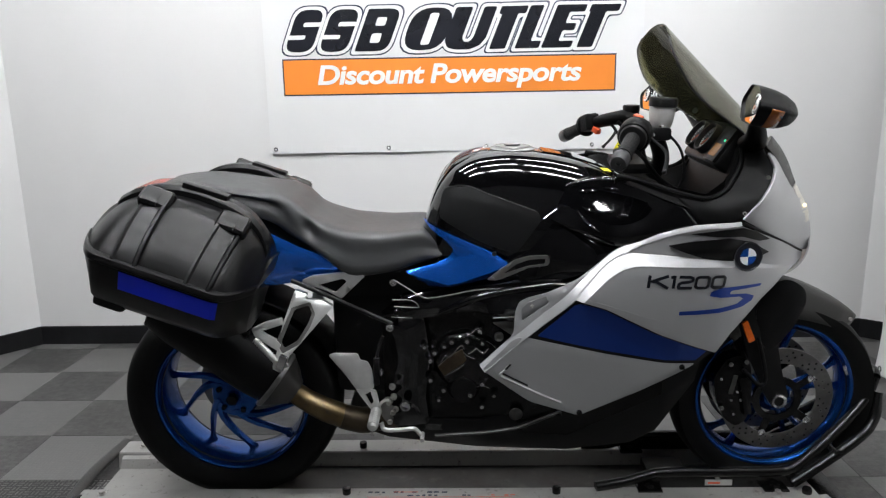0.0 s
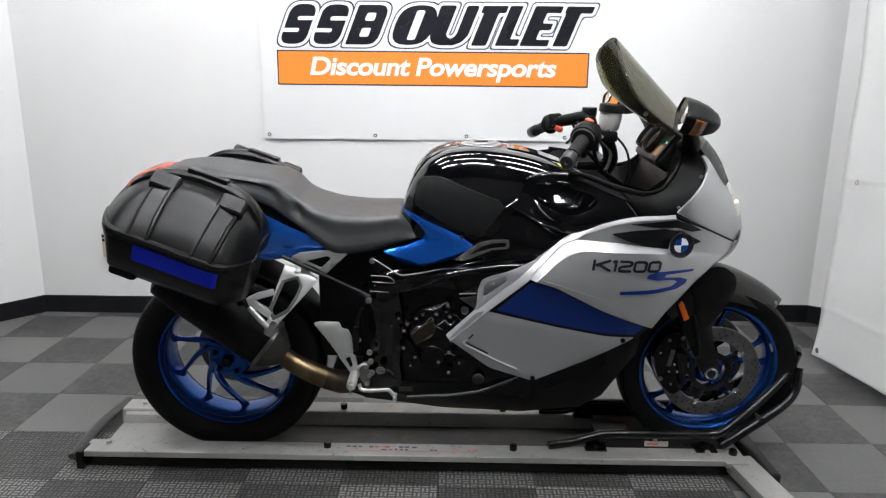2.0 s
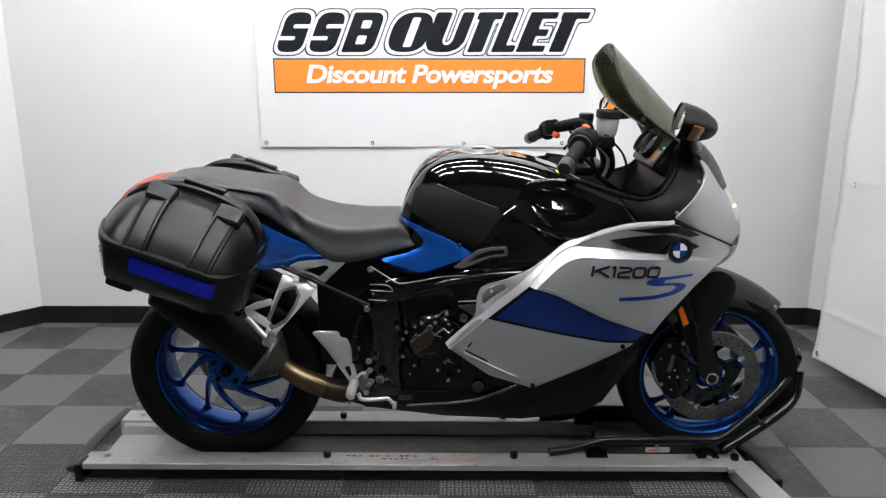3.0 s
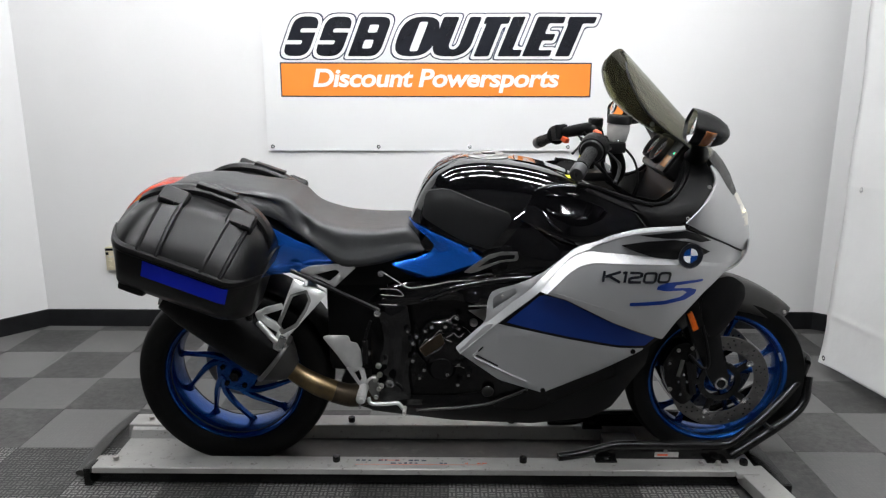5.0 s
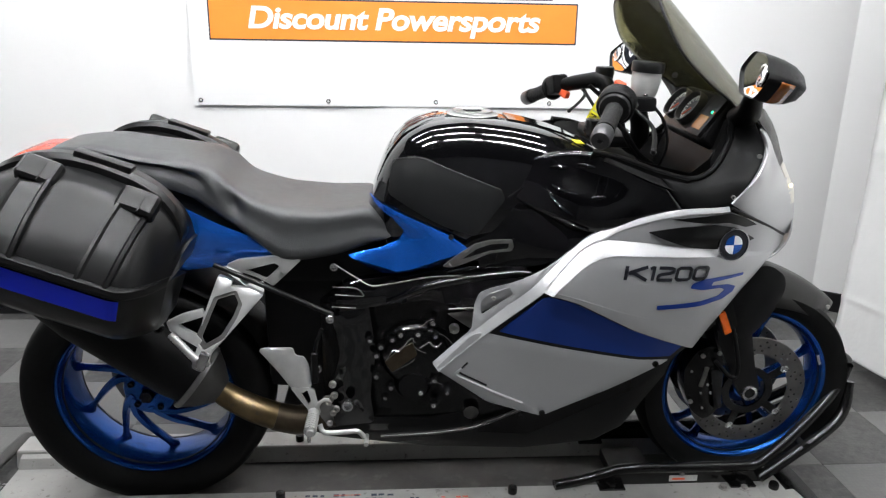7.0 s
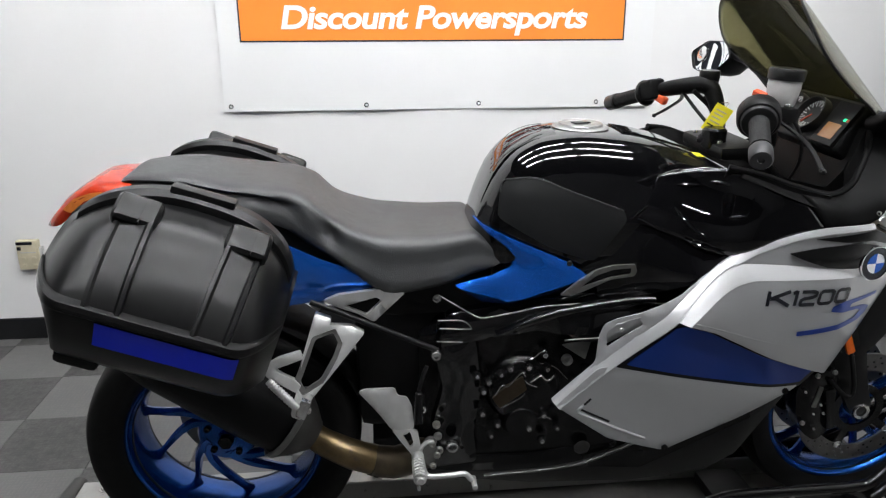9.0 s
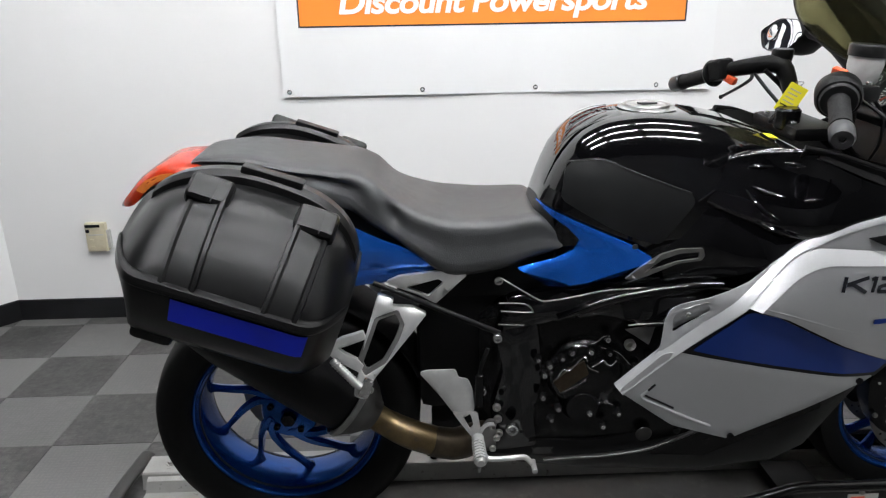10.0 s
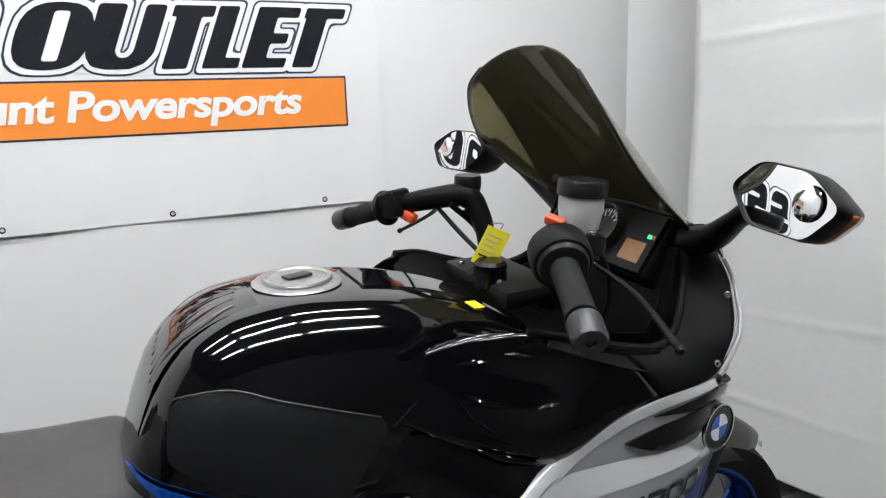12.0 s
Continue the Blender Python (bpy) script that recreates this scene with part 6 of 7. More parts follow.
part("collector", sweep([(0.325, -0.168, 0.331), (0.36, -0.160, 0.317), (0.39, -0.15, 0.308), (0.46, -0.11, 0.30), (0.56, -0.09, 0.30)], 0.036, 24, radii=[0.0342, 0.0355, 0.0365, 0.037, 0.037]), "darkbronze", bike)

# rider footrest, heel guard, brake pedal
part("heel_guard", panel([(0.304, 0.526), (0.319, 0.531), (0.383, 0.528), (0.388, 0.508), (0.408, 0.505), (0.419, 0.479), (0.423, 0.428), (0.400, 0.410), (0.372, 0.429), (0.349, 0.466)], lambda x, z: -0.20 - 0.02 * (0.5 - z) + 0.06 * abs(x - 0.30 - 0.9 * (0.53 - z)), 0.006, res=0.012, corner=0.008, roll=0.004), "alu", bike, "silver heel guard")
part("footrest_plate", panel([(0.374, 0.428), (0.389, 0.403), (0.419, 0.357), (0.430, 0.338), (0.442, 0.357), (0.437, 0.377), (0.429, 0.422), (0.414, 0.428)], lambda x, z: -0.203, 0.008, [[(0.394, 0.420), (0.413, 0.422), (0.421, 0.390), (0.413, 0.380)]], res=0.012, corner=0.004, roll=0.002), "alu", bike, "bare metal footrest bracket")
part("bracket_arm", sweep([(0.432, -0.207, 0.370), (0.440, -0.207, 0.388), (0.452, -0.206, 0.397), (0.464, -0.205, 0.396)], 0.0045, 10), "alu", bike)
part("bracket_lobe", panel([(0.440, 0.380), (0.452, 0.398), (0.470, 0.398), (0.474, 0.386), (0.462, 0.376), (0.480, 0.366), (0.480, 0.352), (0.462, 0.350), (0.472, 0.338), (0.470, 0.322), (0.455, 0.322), (0.440, 0.345)], lambda x, z: -0.198, 0.010, res=0.014, corner=0.006, roll=0.003), "bracket", bike)
for x, z in ((0.462, 0.388), (0.472, 0.358), (0.463, 0.330)):
    bolt((x, -0.200, z), (0, -1, 0), 0.0075, 0.007, bike)
peg = part("footrest_peg", rod((0.428, -0.215, 0.372), (0.428, -0.300, 0.367), 0.0135, 0.012, 18, bev=0.004), "alu", bike, "ribbed metal footrest")
for k in range(7):
    part("peg_rib", lathe([(0.0125, 0), (0.0148, 0.001), (0.0148, 0.007), (0.0125, 0.008)], 8, along((0.428, -0.236 - 0.009 * k, 0.371), (0.428, -2, 0.371)), None, False), "alu", peg)
part("peg_bleed", rod((0.425, -0.293, 0.356), (0.425, -0.295, 0.342), 0.004), "steel", peg)
part("brake_pedal", sweep([(0.440, -0.215, 0.335), (0.452, -0.222, 0.318), (0.50, -0.226, 0.320), (0.531, -0.228, 0.323), (0.548, -0.228, 0.305)], 0.0062), "alu", bike, "silver brake pedal")
part("pedal_tip", rod((0.552, -0.215, 0.302), (0.552, -0.250, 0.300), 0.006, n=12), "alu", bike)
net = None
for k in range(7):
    x = 0.556 + 0.006 * k
    net = rod((x, -0.176, 0.290), (x + 0.012, -0.176, 0.308), 0.0007, n=6, bm=net)
    net = rod((x + 0.012, -0.1765, 0.290), (x, -0.1765, 0.308), 0.0007, n=6, bm=net)
part("strainer_mesh", net, "edge", bike, "fine wire strainer above belly pan")
part("brake_hose", sweep([(0.43, -0.19, 0.50), (0.44, -0.192, 0.545), (0.452, -0.185, 0.575)], 0.0045, 8), "matte", bike)
part("brake_cylinder", rod((0.432, -0.198, 0.44), (0.434, -0.195, 0.52), 0.010, n=16, bev=0.003), "engine", bike)

# side cases, each in its own tilted frame: u along, v out, w up
CASE_TILT = 21.0


def case_frame(s):
    return Matrix.Translation((0.005, -0.010, 0.846) if s < 0 else (0.004, 0, 0.808)) @ Matrix.Rotation(radians(CASE_TILT), 4, "Y") @ Matrix.Diagonal((1, s, 1, 1))


LID = [(0.205, 0.125), (0.30, 0.138), (0.335, 0.135), (0.372, 0.120), (0.410, 0.094), (0.443, 0.062), (0.468, 0.030), (0.484, 0.005), (0.488, -0.004)]
LOWC = [(0.494, 0.002), (0.492, -0.012), (0.474, -0.060), (0.450, -0.105), (0.420, -0.130), (0.330, -0.140), (0.205, -0.135)]


def case_ring(u, sec, top=True):
    """Section at u; ends drawn in, and the lid lower towards the ends."""
    f = abs(u) / (0.205 if u < 0 else 0.194)
    k = 1 - 0.42 * max(0, (f - 0.62) / 0.38) ** 2.2
    e = 1.95 if u < 0 else 3.0
    kw = max(0.12, (1 - min(f, 0.999) ** e)) ** (1 / 2.0) if top else 1.0
    def inset(w):
        g = 0.0 if top else min(1.0, max(0.0, (-w - 0.045) / 0.03))
        return u + (max(u, -0.142) - u) * g
    return [(inset(w), 0.205 + (v - 0.205) * k, w * (kw if w > 0 else 1)) for v, w in sec]


def side_case(s):
    fr = case_frame(s)
    us = [-0.204 + 0.397 * (0.5 - 0.5 * math.cos(math.pi * k / 40)) for k in range(41)]

    def put(b):
        b.transform(fr)
        return b
    body = part("side_case_tray", put(loft([case_ring(u, LOWC + [(0.205, -0.05)], False) for u in us])), "case", bike, "black moulded side case", 40)
    lid = part("lid", put(loft([case_ring(u, LID + [(0.205, 0.0)]) for u in us])), "case", body, "domed black lid with two straps", 45)
    for a, c, ta, tc in ((-0.113, -0.055, -0.100, -0.044), (0.067, 0.125, 0.058, 0.116)):
        rings = []
        for k in range(15):
            f = k / 14
            v = np.interp(f, np.linspace(0, 1, len(LID) - 2), [p[0] for p in LID[2:]])
            w = np.interp(f, np.linspace(0, 1, len(LID) - 2), [p[1] for p in LID[2:]])
            u0, u1 = a + (ta - a) * f, c + (tc - c) * f
            row = []
            for u, up in ((u0 - 0.002, -0.004), (u0, 0.011), (u0 + 0.006, 0.012), (u0 + 0.010, 0.008), (u1 - 0.010, 0.008), (u1 - 0.006, 0.012), (u1, 0.011), (u1 + 0.002, -0.004)):
                q = case_ring(u, [(v, w)])[0]
                row.append((u, q[1] + up * 0.75, q[2] + up * 0.66))
            rings.append(row)
        part("strap", put(loft(rings)), "case", lid, angle=20)
        q = case_ring((a + c) / 2, [(0.330, 0.134)])[0]
        part("latch", put(box(a - 0.008, c + 0.008, -0.026, 0.031, -0.020, 0.020, 0.015, None, Matrix.Translation((0, q[1] + 0.020, q[2] - 0.002)) @ Matrix.Rotation(radians(-34), 4, "X"), 3)), "case", lid)
        part("latch_line", put(box((a + c) / 2 + 0.008, (a + c) / 2 + 0.010, -0.010, 0.0313, -0.004, 0.0203, 0.0, None, Matrix.Translation((0, q[1] + 0.020, q[2] - 0.002)) @ Matrix.Rotation(radians(-34), 4, "X"))), "matte", lid)
    part("carry_bar", put(loft([[(u, 0.282 + v, case_ring(u, [(0.28, 0.140)])[0][2] + w) for v, w in ((-0.02, -0.02), (-0.022, 0.008), (-0.012, 0.020), (0.012, 0.020), (0.024, 0.010), (0.026, -0.012))] for u in [-0.185 + 0.367 * k / 30 for k in range(31)]])), "case", body, "raised black rim with handle", 30)
    part("handle", put(box(-0.050, 0.060, 0.268, 0.300, 0.152, 0.166, 0.004, None, Matrix.Rotation(radians(-2), 4, "Y"))), "case", body)
    part("seam_lip", put(loft([[(case_ring(u, [(0.49, 0.0)], False)[0][0], case_ring(u, [(0.49 + v, 0)], False)[0][1], w + 0.002) for v, w in ((-0.014, -0.010), (0.003, -0.012), (0.009, -0.008), (0.0105, -0.001), (0.008, 0.006), (-0.002, 0.009), (-0.014, 0.008))] for u in us])), "case", body, angle=30)
    tape = []
    for k in range(25):
        u = -0.077 + 0.218 * k / 24
        tape.append([(case_ring(u, [p], False)[0][0], case_ring(u, [p], False)[0][1] + 0.0012, p[1]) for p in ((0.4925, -0.0125), (0.4865, -0.028), (0.480, -0.045), (0.4735, -0.062))])
    part("reflective_tape", put(loft(tape, closed=False)), "casebl", body, "dark blue reflective strip")
    part("corner_bumper", put(box(-0.143, -0.070, 0.28, 0.432, -0.141, -0.062, 0.012)), "case", body)
    part("inner_hook", put(box(-0.205, -0.18, 0.30, 0.36, -0.045, 0.02, 0.008)), "matte", body)
    return body


side_case(-1)
side_case(1)
part("case_carrier", sweep([(-0.14, -0.19, 0.90), (-0.02, -0.20, 0.885), (0.16, -0.195, 0.82)], 0.009), "satin", bike)
part("case_carrier", sweep([(-0.14, 0.19, 0.90), (-0.02, 0.20, 0.885), (0.16, 0.195, 0.82)], 0.009), "satin", bike)

# windscreen
SCREEN_W = lambda v: (0.1752 + 0.0308 * math.sin(math.pi * min(1, max(0, v) / 0.7))) * (math.sqrt(max(0.0, 1 - ((v - 0.691) / 0.314) ** 1.343)) if v > 0.691 else 1.0)


def screen_at(u, v):
    """Point of the screen: u across from the right edge (-1) to the left (1), v upwards."""
    y = max(SCREEN_W(v), 0.012) * u
    return 1.458 - 0.2667 * v - 3.414 * y * y * (1 - 0.15 * v), y + 0.005, 1.098 + 0.265 * v + 0.135 * y * y


ws = part("windscreen", loft([[screen_at(-1 + j / 14, -0.14 + 1.14 * k / 44) for j in range(29)] for k in range(45)], closed=False), "screen", bike, "smoked olive-tinted windscreen")
mo = ws.modifiers.new("thickness", "SOLIDIFY")
mo.thickness = 0.003
for s in (1, -1):
    part("screen_edge", sweep([screen_at(s, v) for v in (-0.13, 0, 0.1, 0.25, 0.4, 0.55, 0.69, 0.77, 0.86)], 0.0026, 8), "satin", ws)
    part("screen_screw", lathe([(0, 0.004), (0.006, 0.003), (0.008, 0), (0, 0)], 14, along((1.340, s * -0.138, 1.128), (1.34, s * -1, 1.3)), None, False), "bolt", ws)

# mirrors
# rounded six-sided outline, (out, up)
MIRROR = rounded([(-0.086, 0.006), (-0.045, 0.043), (0.030, 0.040), (0.088, 0.004), (0.050, -0.040), (-0.040, -0.038)], 0.016, 6)


def mirror(s):
    out = MIRROR if s > 0 else [(u * 1.10, w * 1.06) for u, w in MIRROR]
    fr = Matrix.Translation((1.290, s * -0.376 if s > 0 else 0.428, 1.180 if s > 0 else 1.150)) @ Matrix.Rotation(radians(-8.6 if s > 0 else 6.5), 4, "Z") @ Matrix.Rotation(radians(14.0 if s > 0 else 17.5), 4, "Y")
    rings = []
    for x, k, dy in ((0.006, 0.955, 0), (-0.002, 0.975, 0), (-0.003, 0.995, 0), (0.010, 1.03, 0), (0.035, 0.99, 0.002), (0.06, 0.86, 0.006), (0.082, 0.62, 0.012), (0.094, 0.36, 0.016), (0.098, 0.08, 0.018)):
        rings.append([fr @ Vector((x, -s * (u * k - dy), w * k)) for u, w in out])
    mb = part("mirror_housing", loft(rings), "trim", bike, "black mirror housing on short arm", 40)
    gl = fr @ Matrix.Rotation(radians(-1.5), 4, "Y")
    dome = [[gl @ Vector((0.002 - (0.0074 - (u * u + w * w) * (0.962 * k) ** 2) / 8.5, -s * u * 0.962 * k, w * 0.962 * k)) for u, w in out] for k in (1.0, 0.9, 0.78, 0.64, 0.5, 0.36, 0.22, 0.08)]
    part("mirror_glass", loft(dome), "mirror", mb, "convex mirror reflecting the white banner", 60)
    part("round_mirror", lathe([(0, 0.0056), (0.007, 0.0053), (0.013, 0.0045), (0.0185, 0.0032), (0.0205, 0.0022), (0.0215, 0), (0, 0)], 28, gl @ Matrix.Translation((-0.0005, s * -0.040, 0.004)) @ Matrix.Rotation(radians(-90), 4, "Y"), None, False), "chrome", mb)
    part("mirror_arm", sweep([(1.385, s * -0.165, 1.070), (1.375, s * -0.21, 1.090), (1.352, s * -0.265, 1.128), (1.335, s * -0.31, 1.155), (1.33, s * -0.345, 1.165)], 0.022, 14, flat=0.75, radii=[0.034, 0.026, 0.018, 0.020, 0.026]), "trim", mb)
    side_pts = [k for k, (u, w) in enumerate(out) if u > 0.040 and w < 0.004]
    band = []
    for x, k, dy in ((0.022, 1.025, 0.001), (0.035, 1.0, 0.002), (0.050, 0.935, 0.004)):
        band.append([fr @ Vector((x, -s * (out[n][0] * k - dy), out[n][1] * k)) for n in side_pts])
    ind = part("indicator", loft(band, closed=False), "amber_dark", mb, "amber turn signal lens")
    ind.modifiers.new("thickness", "SOLIDIFY").thickness = 0.003
    return mb


mirror(1)
mirror(-1)

# instruments
face = Matrix.Translation((1.342, 0, 1.060)) @ Matrix.Rotation(radians(-55), 4, "Y")
cl = part("instrument_panel", box(-0.060, 0.056, -0.136, 0.120, -0.055, 0.004, 0.014, None, face, 3), "satin", bike, "instrument cluster with two dials", 40)
for y, r in ((0.070, 0.040), (-0.010, 0.042)):
    dm = face @ Matrix.Translation((0, y, 0.008))
    dl = part("dial", lathe([(0, 0.0), (r * 0.92, 0.0), (r * 0.93, 0.016), (r, 0.016), (r * 1.04, 0.0), (r, -0.03), (0, -0.03)], 36, dm, None, False), "weight", cl)
    part("dial_face", lathe([(0, 0.002), (r * 0.9, 0.002)], 36, dm, None, False), "dial", dl)
    part("needle", box(-0.001, 0.001, 0, r * 0.7, 0.003, 0.005, 0, None, dm @ Matrix.Rotation(radians(50), 4, "Z")), "switch", dl)
    tk = None
    for k in range(25):
        tk = box(-0.0010, 0.0010, r * (0.70 if k % 2 else 0.52), r * 0.84, 0.0026, 0.0034, 0, tk, dm @ Matrix.Rotation(radians(-135 + 11.25 * k), 4, "Z"))
    part("dial_marks", tk, "print_white", dl)
lp = face @ Matrix.Translation((-0.004, -0.092, 0.004))
part("display_frame", box(-0.050, 0.052, -0.040, 0.034, -0.01, 0.006, 0.004, None, lp), "satin", cl)
part("display", box(-0.036, 0.000, -0.028, 0.018, 0.0055, 0.0070, 0.001, None, lp), "lcd", cl, "amber-lit liquid crystal display")
part("telltale", box(0.008, 0.015, -0.030, -0.022, 0.0055, 0.0078, 0.001, None, lp), "green", cl, "green telltale")
part("telltale", box(0.008, 0.015, -0.038, -0.031, 0.0055, 0.0078, 0.001, None, lp), "switch", cl, "red telltale")

# handlebars
for s in (1, -1):
    q = lambda x, y, z: (x, -s * y, z)
    if s > 0:
        ge, gi = q(1.0076, 0.388, 1.058), q(1.0714, 0.251, 1.098)
        way = [gi, q(1.095, 0.20, 1.112), q(1.125, 0.160, 1.110), q(1.165, 0.115, 1.075), q(1.185, 0.09, 1.02), q(1.17, 0.07, 0.98)]
    else:
        ge, gi = q(1.004, 0.403, 1.030), q(1.0506, 0.2615, 1.0774)
        way = [gi, q(1.090, 0.205, 1.097), q(1.140, 0.152, 1.112), q(1.153, 0.140, 1.110), q(1.163, 0.130, 1.098), q(1.172, 0.110, 1.055), q(1.17, 0.085, 0.99)]
    bar = part("handlebar", sweep(way, 0.017, 16, radii=[0.014, 0.016, 0.019, 0.020, 0.022, 0.024] if s > 0 else [0.014, 0.019, 0.021, 0.021, 0.020, 0.017, 0.016]), "trim", bike, "black cast handlebar")
    d = (Vector(ge) - Vector(gi)).normalized()
    part("grip", lathe([(0.012, 0), (0.0185, 0.002), (0.0195, 0.008)] + [(0.0178 + (0.0006 if k % 2 else 0), 0.012 + 0.006 * k) for k in range(16)] + [(0.0185, 0.112), (0.012, 0.114)], 24, along(gi, ge), None, True), "grip", bar, "ribbed rubber grip")
    we = Vector(gi) + d * 0.116
    part("bar_weight", lathe([(0, 0), (0.0175, 0), (0.0205, 0.004), (0.0205, 0.034), (0.017, 0.040), (0.006, 0.040), (0.005, 0.036), (0, 0.036)], 24, along(we, we + d), None, False), "weight", bar, "grey metal bar end weight")
    part("grip_ring", lathe([(0.018, 0), (0.0202, 0.001), (0.0202, 0.004), (0.018, 0.005)], 24, along(we - d * 0.006, we + d), None, True), "trim", bar)
    part("grip_flange", lathe([(0.014, -0.004), (0.030, -0.004), (0.033, 0.0), (0.030, 0.006), (0.019, 0.010)], 28, along(gi, ge), None, True), "satin", bar)
    sw = Vector(gi) - d * 0.030
    sp = along(sw, sw + d)
    if s > 0:
        part("throttle_housing", lathe([(0.018, 0.030), (0.036, 0.028), (0.0395, 0.022), (0.0395, -0.008), (0.036, -0.014), (0.028, -0.018), (0.018, -0.020)], 36, sp, None, True), "trim", bar)
        part("switch_block", box(-0.018, 0.018, -0.020, 0.014, -0.036, 0.002, 0.009, None, sp, 3), "trim", bar)
    else:
        part("switch_block", box(-0.024, 0.024, -0.022, 0.028, -0.020, 0.026, 0.010, None, sp, 3), "trim", bar)
        part("bar_strut", sweep([(1.112, 0.172, 1.088), (1.130, 0.135, 1.055), (1.152, 0.092, 1.020)], 0.006, 10, flat=0.7), "trim", bar)
    part("switch_button", box(-0.016, -0.004, 0.020, 0.029, -0.016, 0.002, 0.003, None, sp), "weight", bar)
    if s > 0:
        lv = [(1.105, -0.235, 1.105), (1.135, -0.290, 1.075), (1.125, -0.350, 1.060), (1.102, -0.415, 1.046)]
    else:
        lv = [(1.115, 0.190, 1.085), (1.140, 0.250, 1.062), (1.142, 0.325, 1.028), (1.135, 0.390, 0.998)]
    part("lever", sweep(lv, 0.0048, 10, flat=0.7), "trim", bar, "black control lever")
    part("lever_tip", lathe([(0, 0), (0.005, 0.002), (0.006, 0.006), (0.004, 0.010), (0, 0.011)], 12, along(lv[-1], Vector(lv[-1]) * 2 - Vector(lv[-2])), None, False), "satin", bar)
part("kill_switch", box(-0.007, 0.007, -0.013, 0.013, -0.006, 0.006, 0.003, None, pose(1.094, -0.200, 1.141, 15, -10, 25)), "switch", bike, "red engine stop switch")
res = part("fluid_reservoir", lathe([(0, -0.036), (0.022, -0.036), (0.027, -0.028), (0.031, 0.0), (0.031, 0.016), (0, 0.016)], 32, pose(1.158, -0.170, 1.148, 0, 4, 0), None, False), "fluid", bike, "frosted brake fluid reservoir with black lid")
part("lid", lathe([(0, 0.016), (0.034, 0.016), (0.0345, 0.034), (0.032, 0.038), (0, 0.039)], 32, pose(1.158, -0.170, 1.148, 0, 4, 0), None, False), "satin", res)
part("master_cylinder", box(1.125, 1.175, -0.21, -0.13, 1.085, 1.115, 0.008), "satin", bike)
part("clutch_reservoir", lathe([(0, -0.02), (0.02, -0.02), (0.024, 0.0), (0.024, 0.014), (0.022, 0.018), (0, 0.018)], 28, pose(1.160, 0.150, 1.128), None, False), "satin", bike)
part("top_yoke", box(1.085, 1.19, -0.10, 0.10, 0.985, 1.015, 0.012), "satin", bike)
part("steering_damper", rod((1.10, -0.03, 1.0), (1.10, -0.03, 1.045), 0.026, n=24, bev=0.005), "engine", bike)
part("ignition_lock", lathe([(0, 0.012), (0.012, 0.012), (0.016, 0.008), (0.018, 0), (0, 0)], 24, pose(1.095, 0.0, 1.012, 0, -20, 0), None, False), "engine", bike)
for pts, r, mm in (([(1.165, -0.16, 1.11), (1.21, -0.165, 1.06), (1.225, -0.16, 1.0), (1.215, -0.14, 0.94)], 0.0034, "satin"), ([(1.12, -0.14, 1.08), (1.13, -0.15, 1.03), (1.16, -0.15, 0.985), (1.20, -0.13, 0.955)], 0.0055, "matte"),
                   ([(1.12, 0.14, 1.10), (1.17, 0.13, 1.05), (1.18, 0.09, 0.98)], 0.0055, "matte"), ([(1.05, -0.28, 1.09), (1.10, -0.24, 1.05), (1.16, -0.17, 0.99), (1.22, -0.12, 0.95)], 0.005, "matte"),
                   ([(1.150, 0.145, 1.085), (1.165, 0.115, 1.04), (1.16, 0.09, 0.99)], 0.004, "matte")):
    part("cable", sweep(pts, r, 10), mm, bike)
tagm = Matrix.Translation((1.112, -0.015, 1.064)) @ Matrix.Rotation(radians(-20), 4, "Z") @ Matrix.Rotation(radians(26), 4, "Y") @ Matrix.Scale(0.88, 4)
tag = tagged(finish("key_tag", box(-0.022, 0.022, -0.001, 0.001, -0.042, 0.030, 0.0), "yellow", None, m=bike.matrix_basis @ tagm), "yellow paper key tag hanging from ignition", "key tag")
for k in range(5):
    part("print_bar", box(-0.016, 0.012 - 0.003 * (k % 3), -0.0018, -0.001, 0.014 - 0.010 * k, 0.017 - 0.010 * k, 0.0), "print_black" if k == 4 else "beige", tag)
part("tag_wire", sweep([(0.0, 0, 0.026), (0.004, 0.012, 0.04), (-0.006, 0.04, 0.03)], 0.0012, 6), "steel", tag)
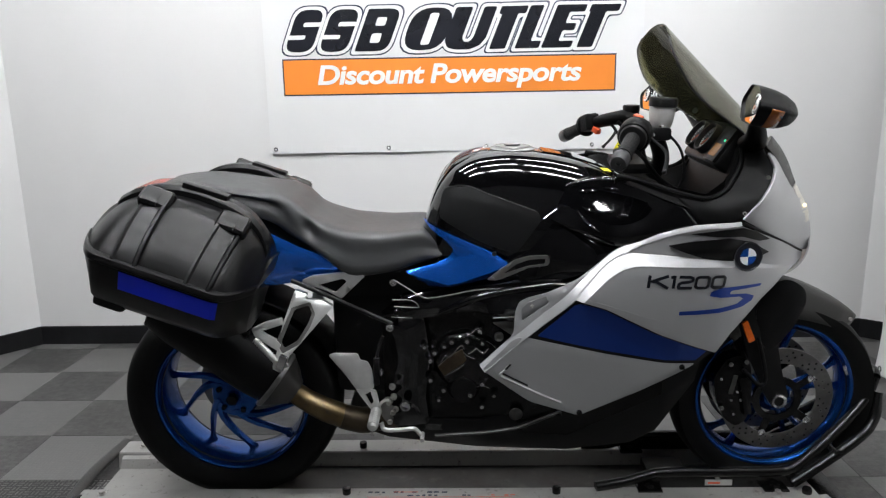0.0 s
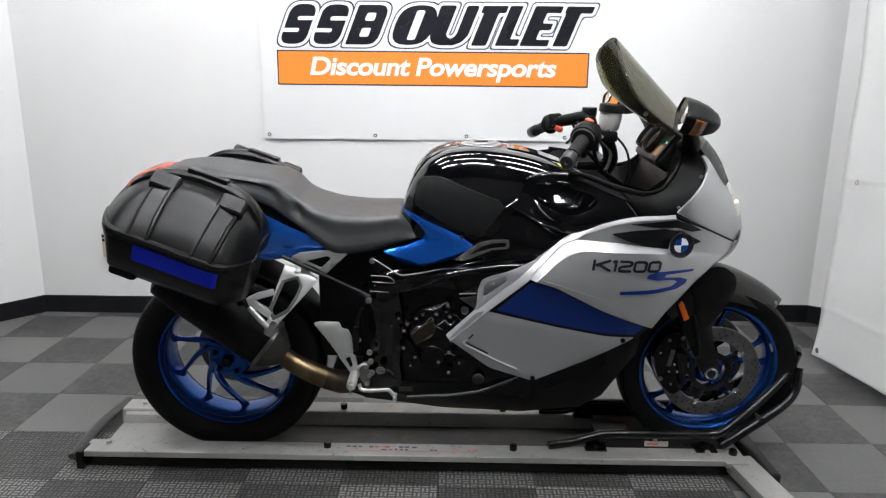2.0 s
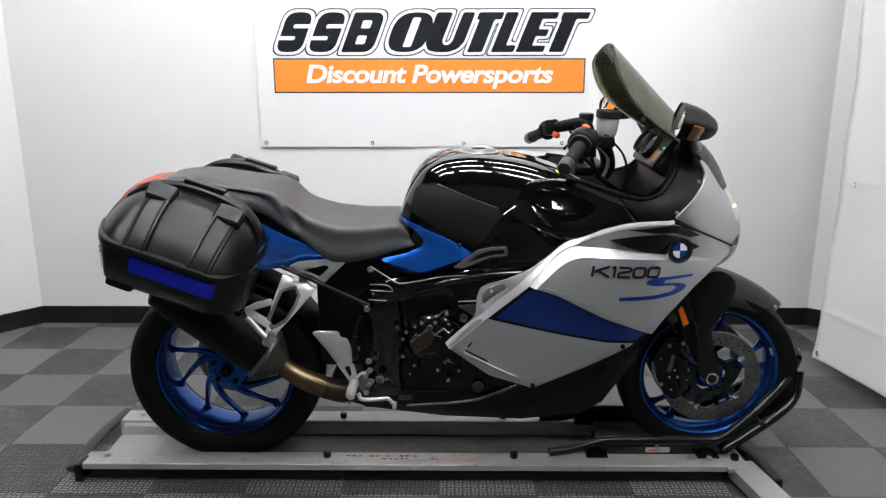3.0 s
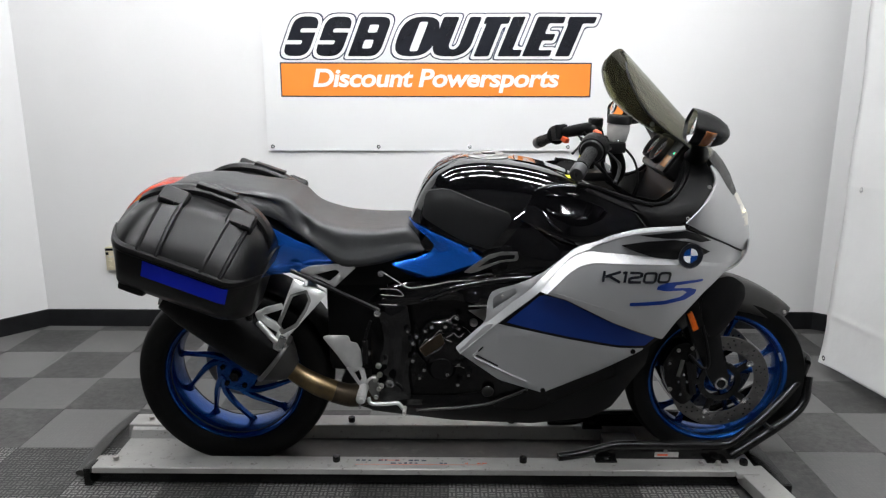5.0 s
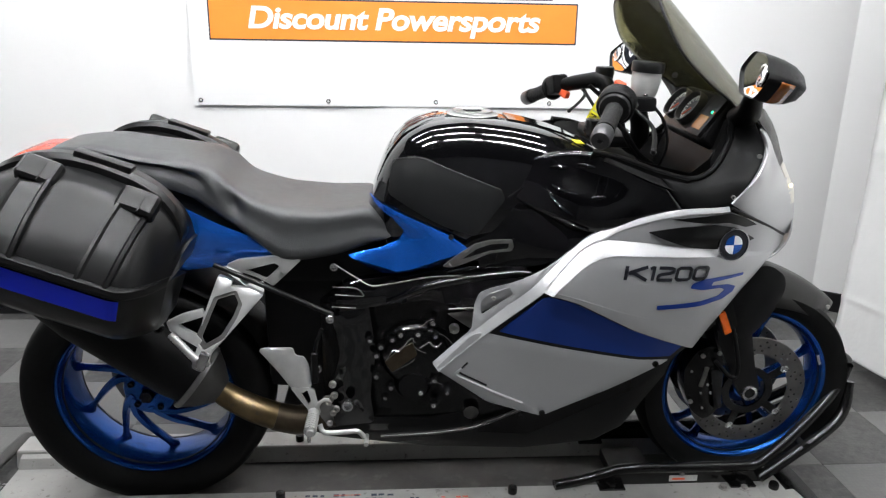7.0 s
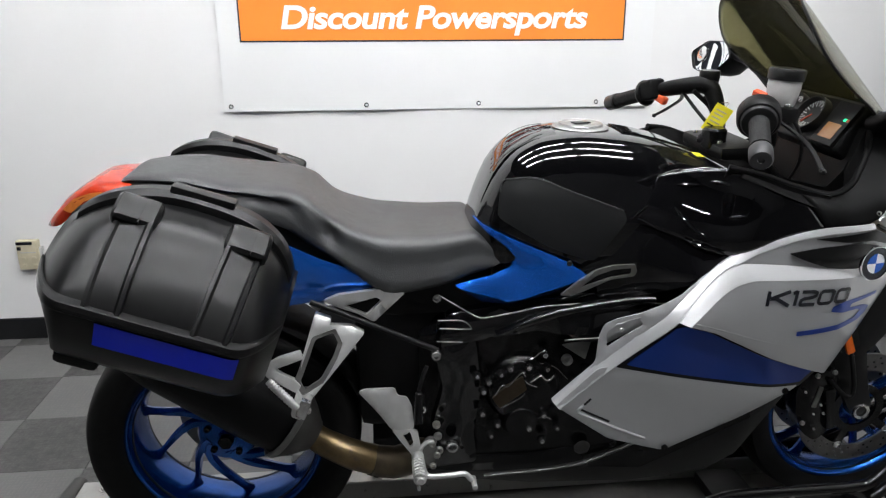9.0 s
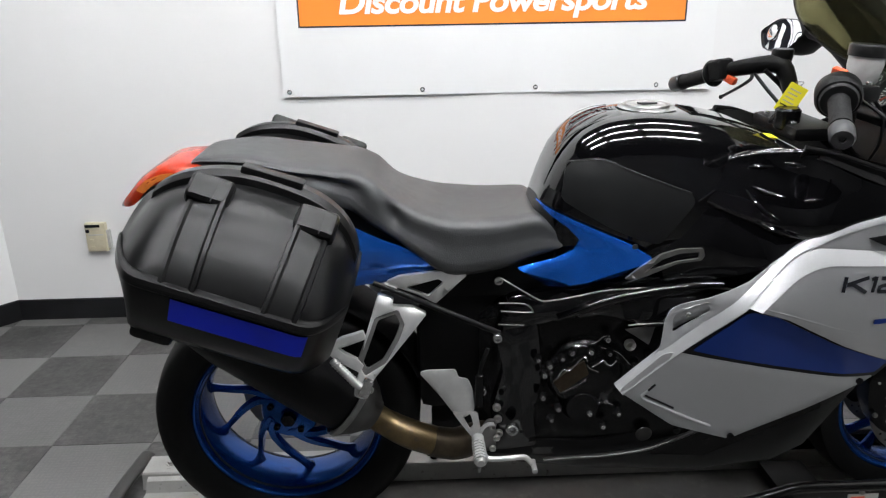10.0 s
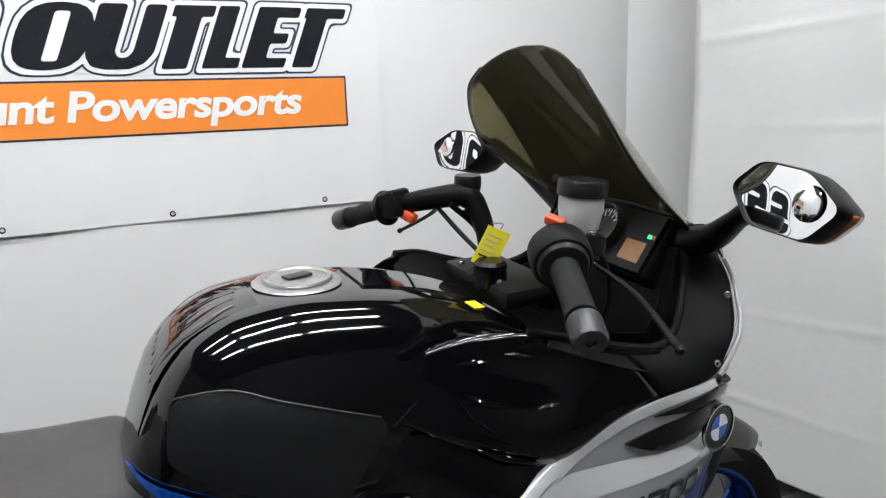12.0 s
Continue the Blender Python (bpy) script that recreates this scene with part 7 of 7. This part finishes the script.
# small fittings round the yoke and bars
part("indicator_switch", box(-0.009, 0.009, -0.017, 0.015, -0.009, 0.009, 0.005, None, pose(1.072, 0.212, 1.070, 20, 0, 30)), "switch", bike, "red switch lever")
part("horn_button", box(-0.006, 0.006, -0.006, 0.006, -0.005, 0.005, 0.002, None, pose(1.066, 0.222, 1.090, 20, 0, 30)), "weight", bike)
for p, d in (((1.10, -0.06, 1.016), (0, 0, 1)), ((1.10, 0.06, 1.016), (0, 0, 1)), ((1.165, -0.085, 1.016), (0, 0, 1)), ((1.165, 0.085, 1.016), (0, 0, 1)), ((1.128, -0.212, 1.10), (-0.3, -1, 0.3)), ((1.15, -0.205, 1.118), (0, 0, 1)), ((1.108, -0.232, 1.112), (-0.4, 0, 1))):
    bolt(p, d, 0.006, 0.005, bike, material="steel")

# ---------------------------------------------------------------- floor
floor = thing("floor", box(-2.75, 3.2, -4.75, 1.5, -0.06, -0.0062), "base", "dark checkered floor of square rubber tiles", "floor", kind="structure")
T = 0.305
X0, Y0 = -0.838, 0.393


def tile_mesh(name):
    b = box(0.0006, T - 0.0006, 0.0006, T - 0.0006, -0.006, 0.0, 0.0009, seg=1)
    me = bpy.data.meshes.new("floor_tile")
    b.to_mesh(me)
    b.free()
    me.materials.append(M[name])
    return me


tm, tw = tile_mesh("tile"), tile_mesh("weave")
rng = random.Random(4)
far = {0: bmesh.new(), 1: bmesh.new()}
for i in range(-7, 14):
    for j in range(-17, 4):
        x, y = X0 + i * T, Y0 + j * T
        if x < -2.75 or x > 3.1 or y > 1.4:
            continue
        light = (i + j) % 2 == 1
        if i == 0 and j == 0:
            light = False
        v = (0.110 if light else 0.029) * rng.uniform(0.88, 1.12)
        if y > -1.3:
            o = new("floor_tile", tw if j <= -2 and i < 8 else tm)
            o.parent = floor
            o.location = (x, y, 0)
            o.color = (v, v * 0.985, v * 0.965, 1)
        else:
            bb = far[int(light)]
            f = [bb.verts.new((x + a, y + c, 0.0)) for a, c in ((0.0006, 0.0006), (T - 0.0006, 0.0006), (T - 0.0006, T - 0.0006), (0.0006, T - 0.0006))]
            bb.faces.new(f)
for light, bb in far.items():
    o = finish("far_tiles", bb, "weave", floor)
    v = 0.110 if light else 0.029
    o.color = (v, v * 0.985, v * 0.965, 1)
    tagged(o, kind="stuff")
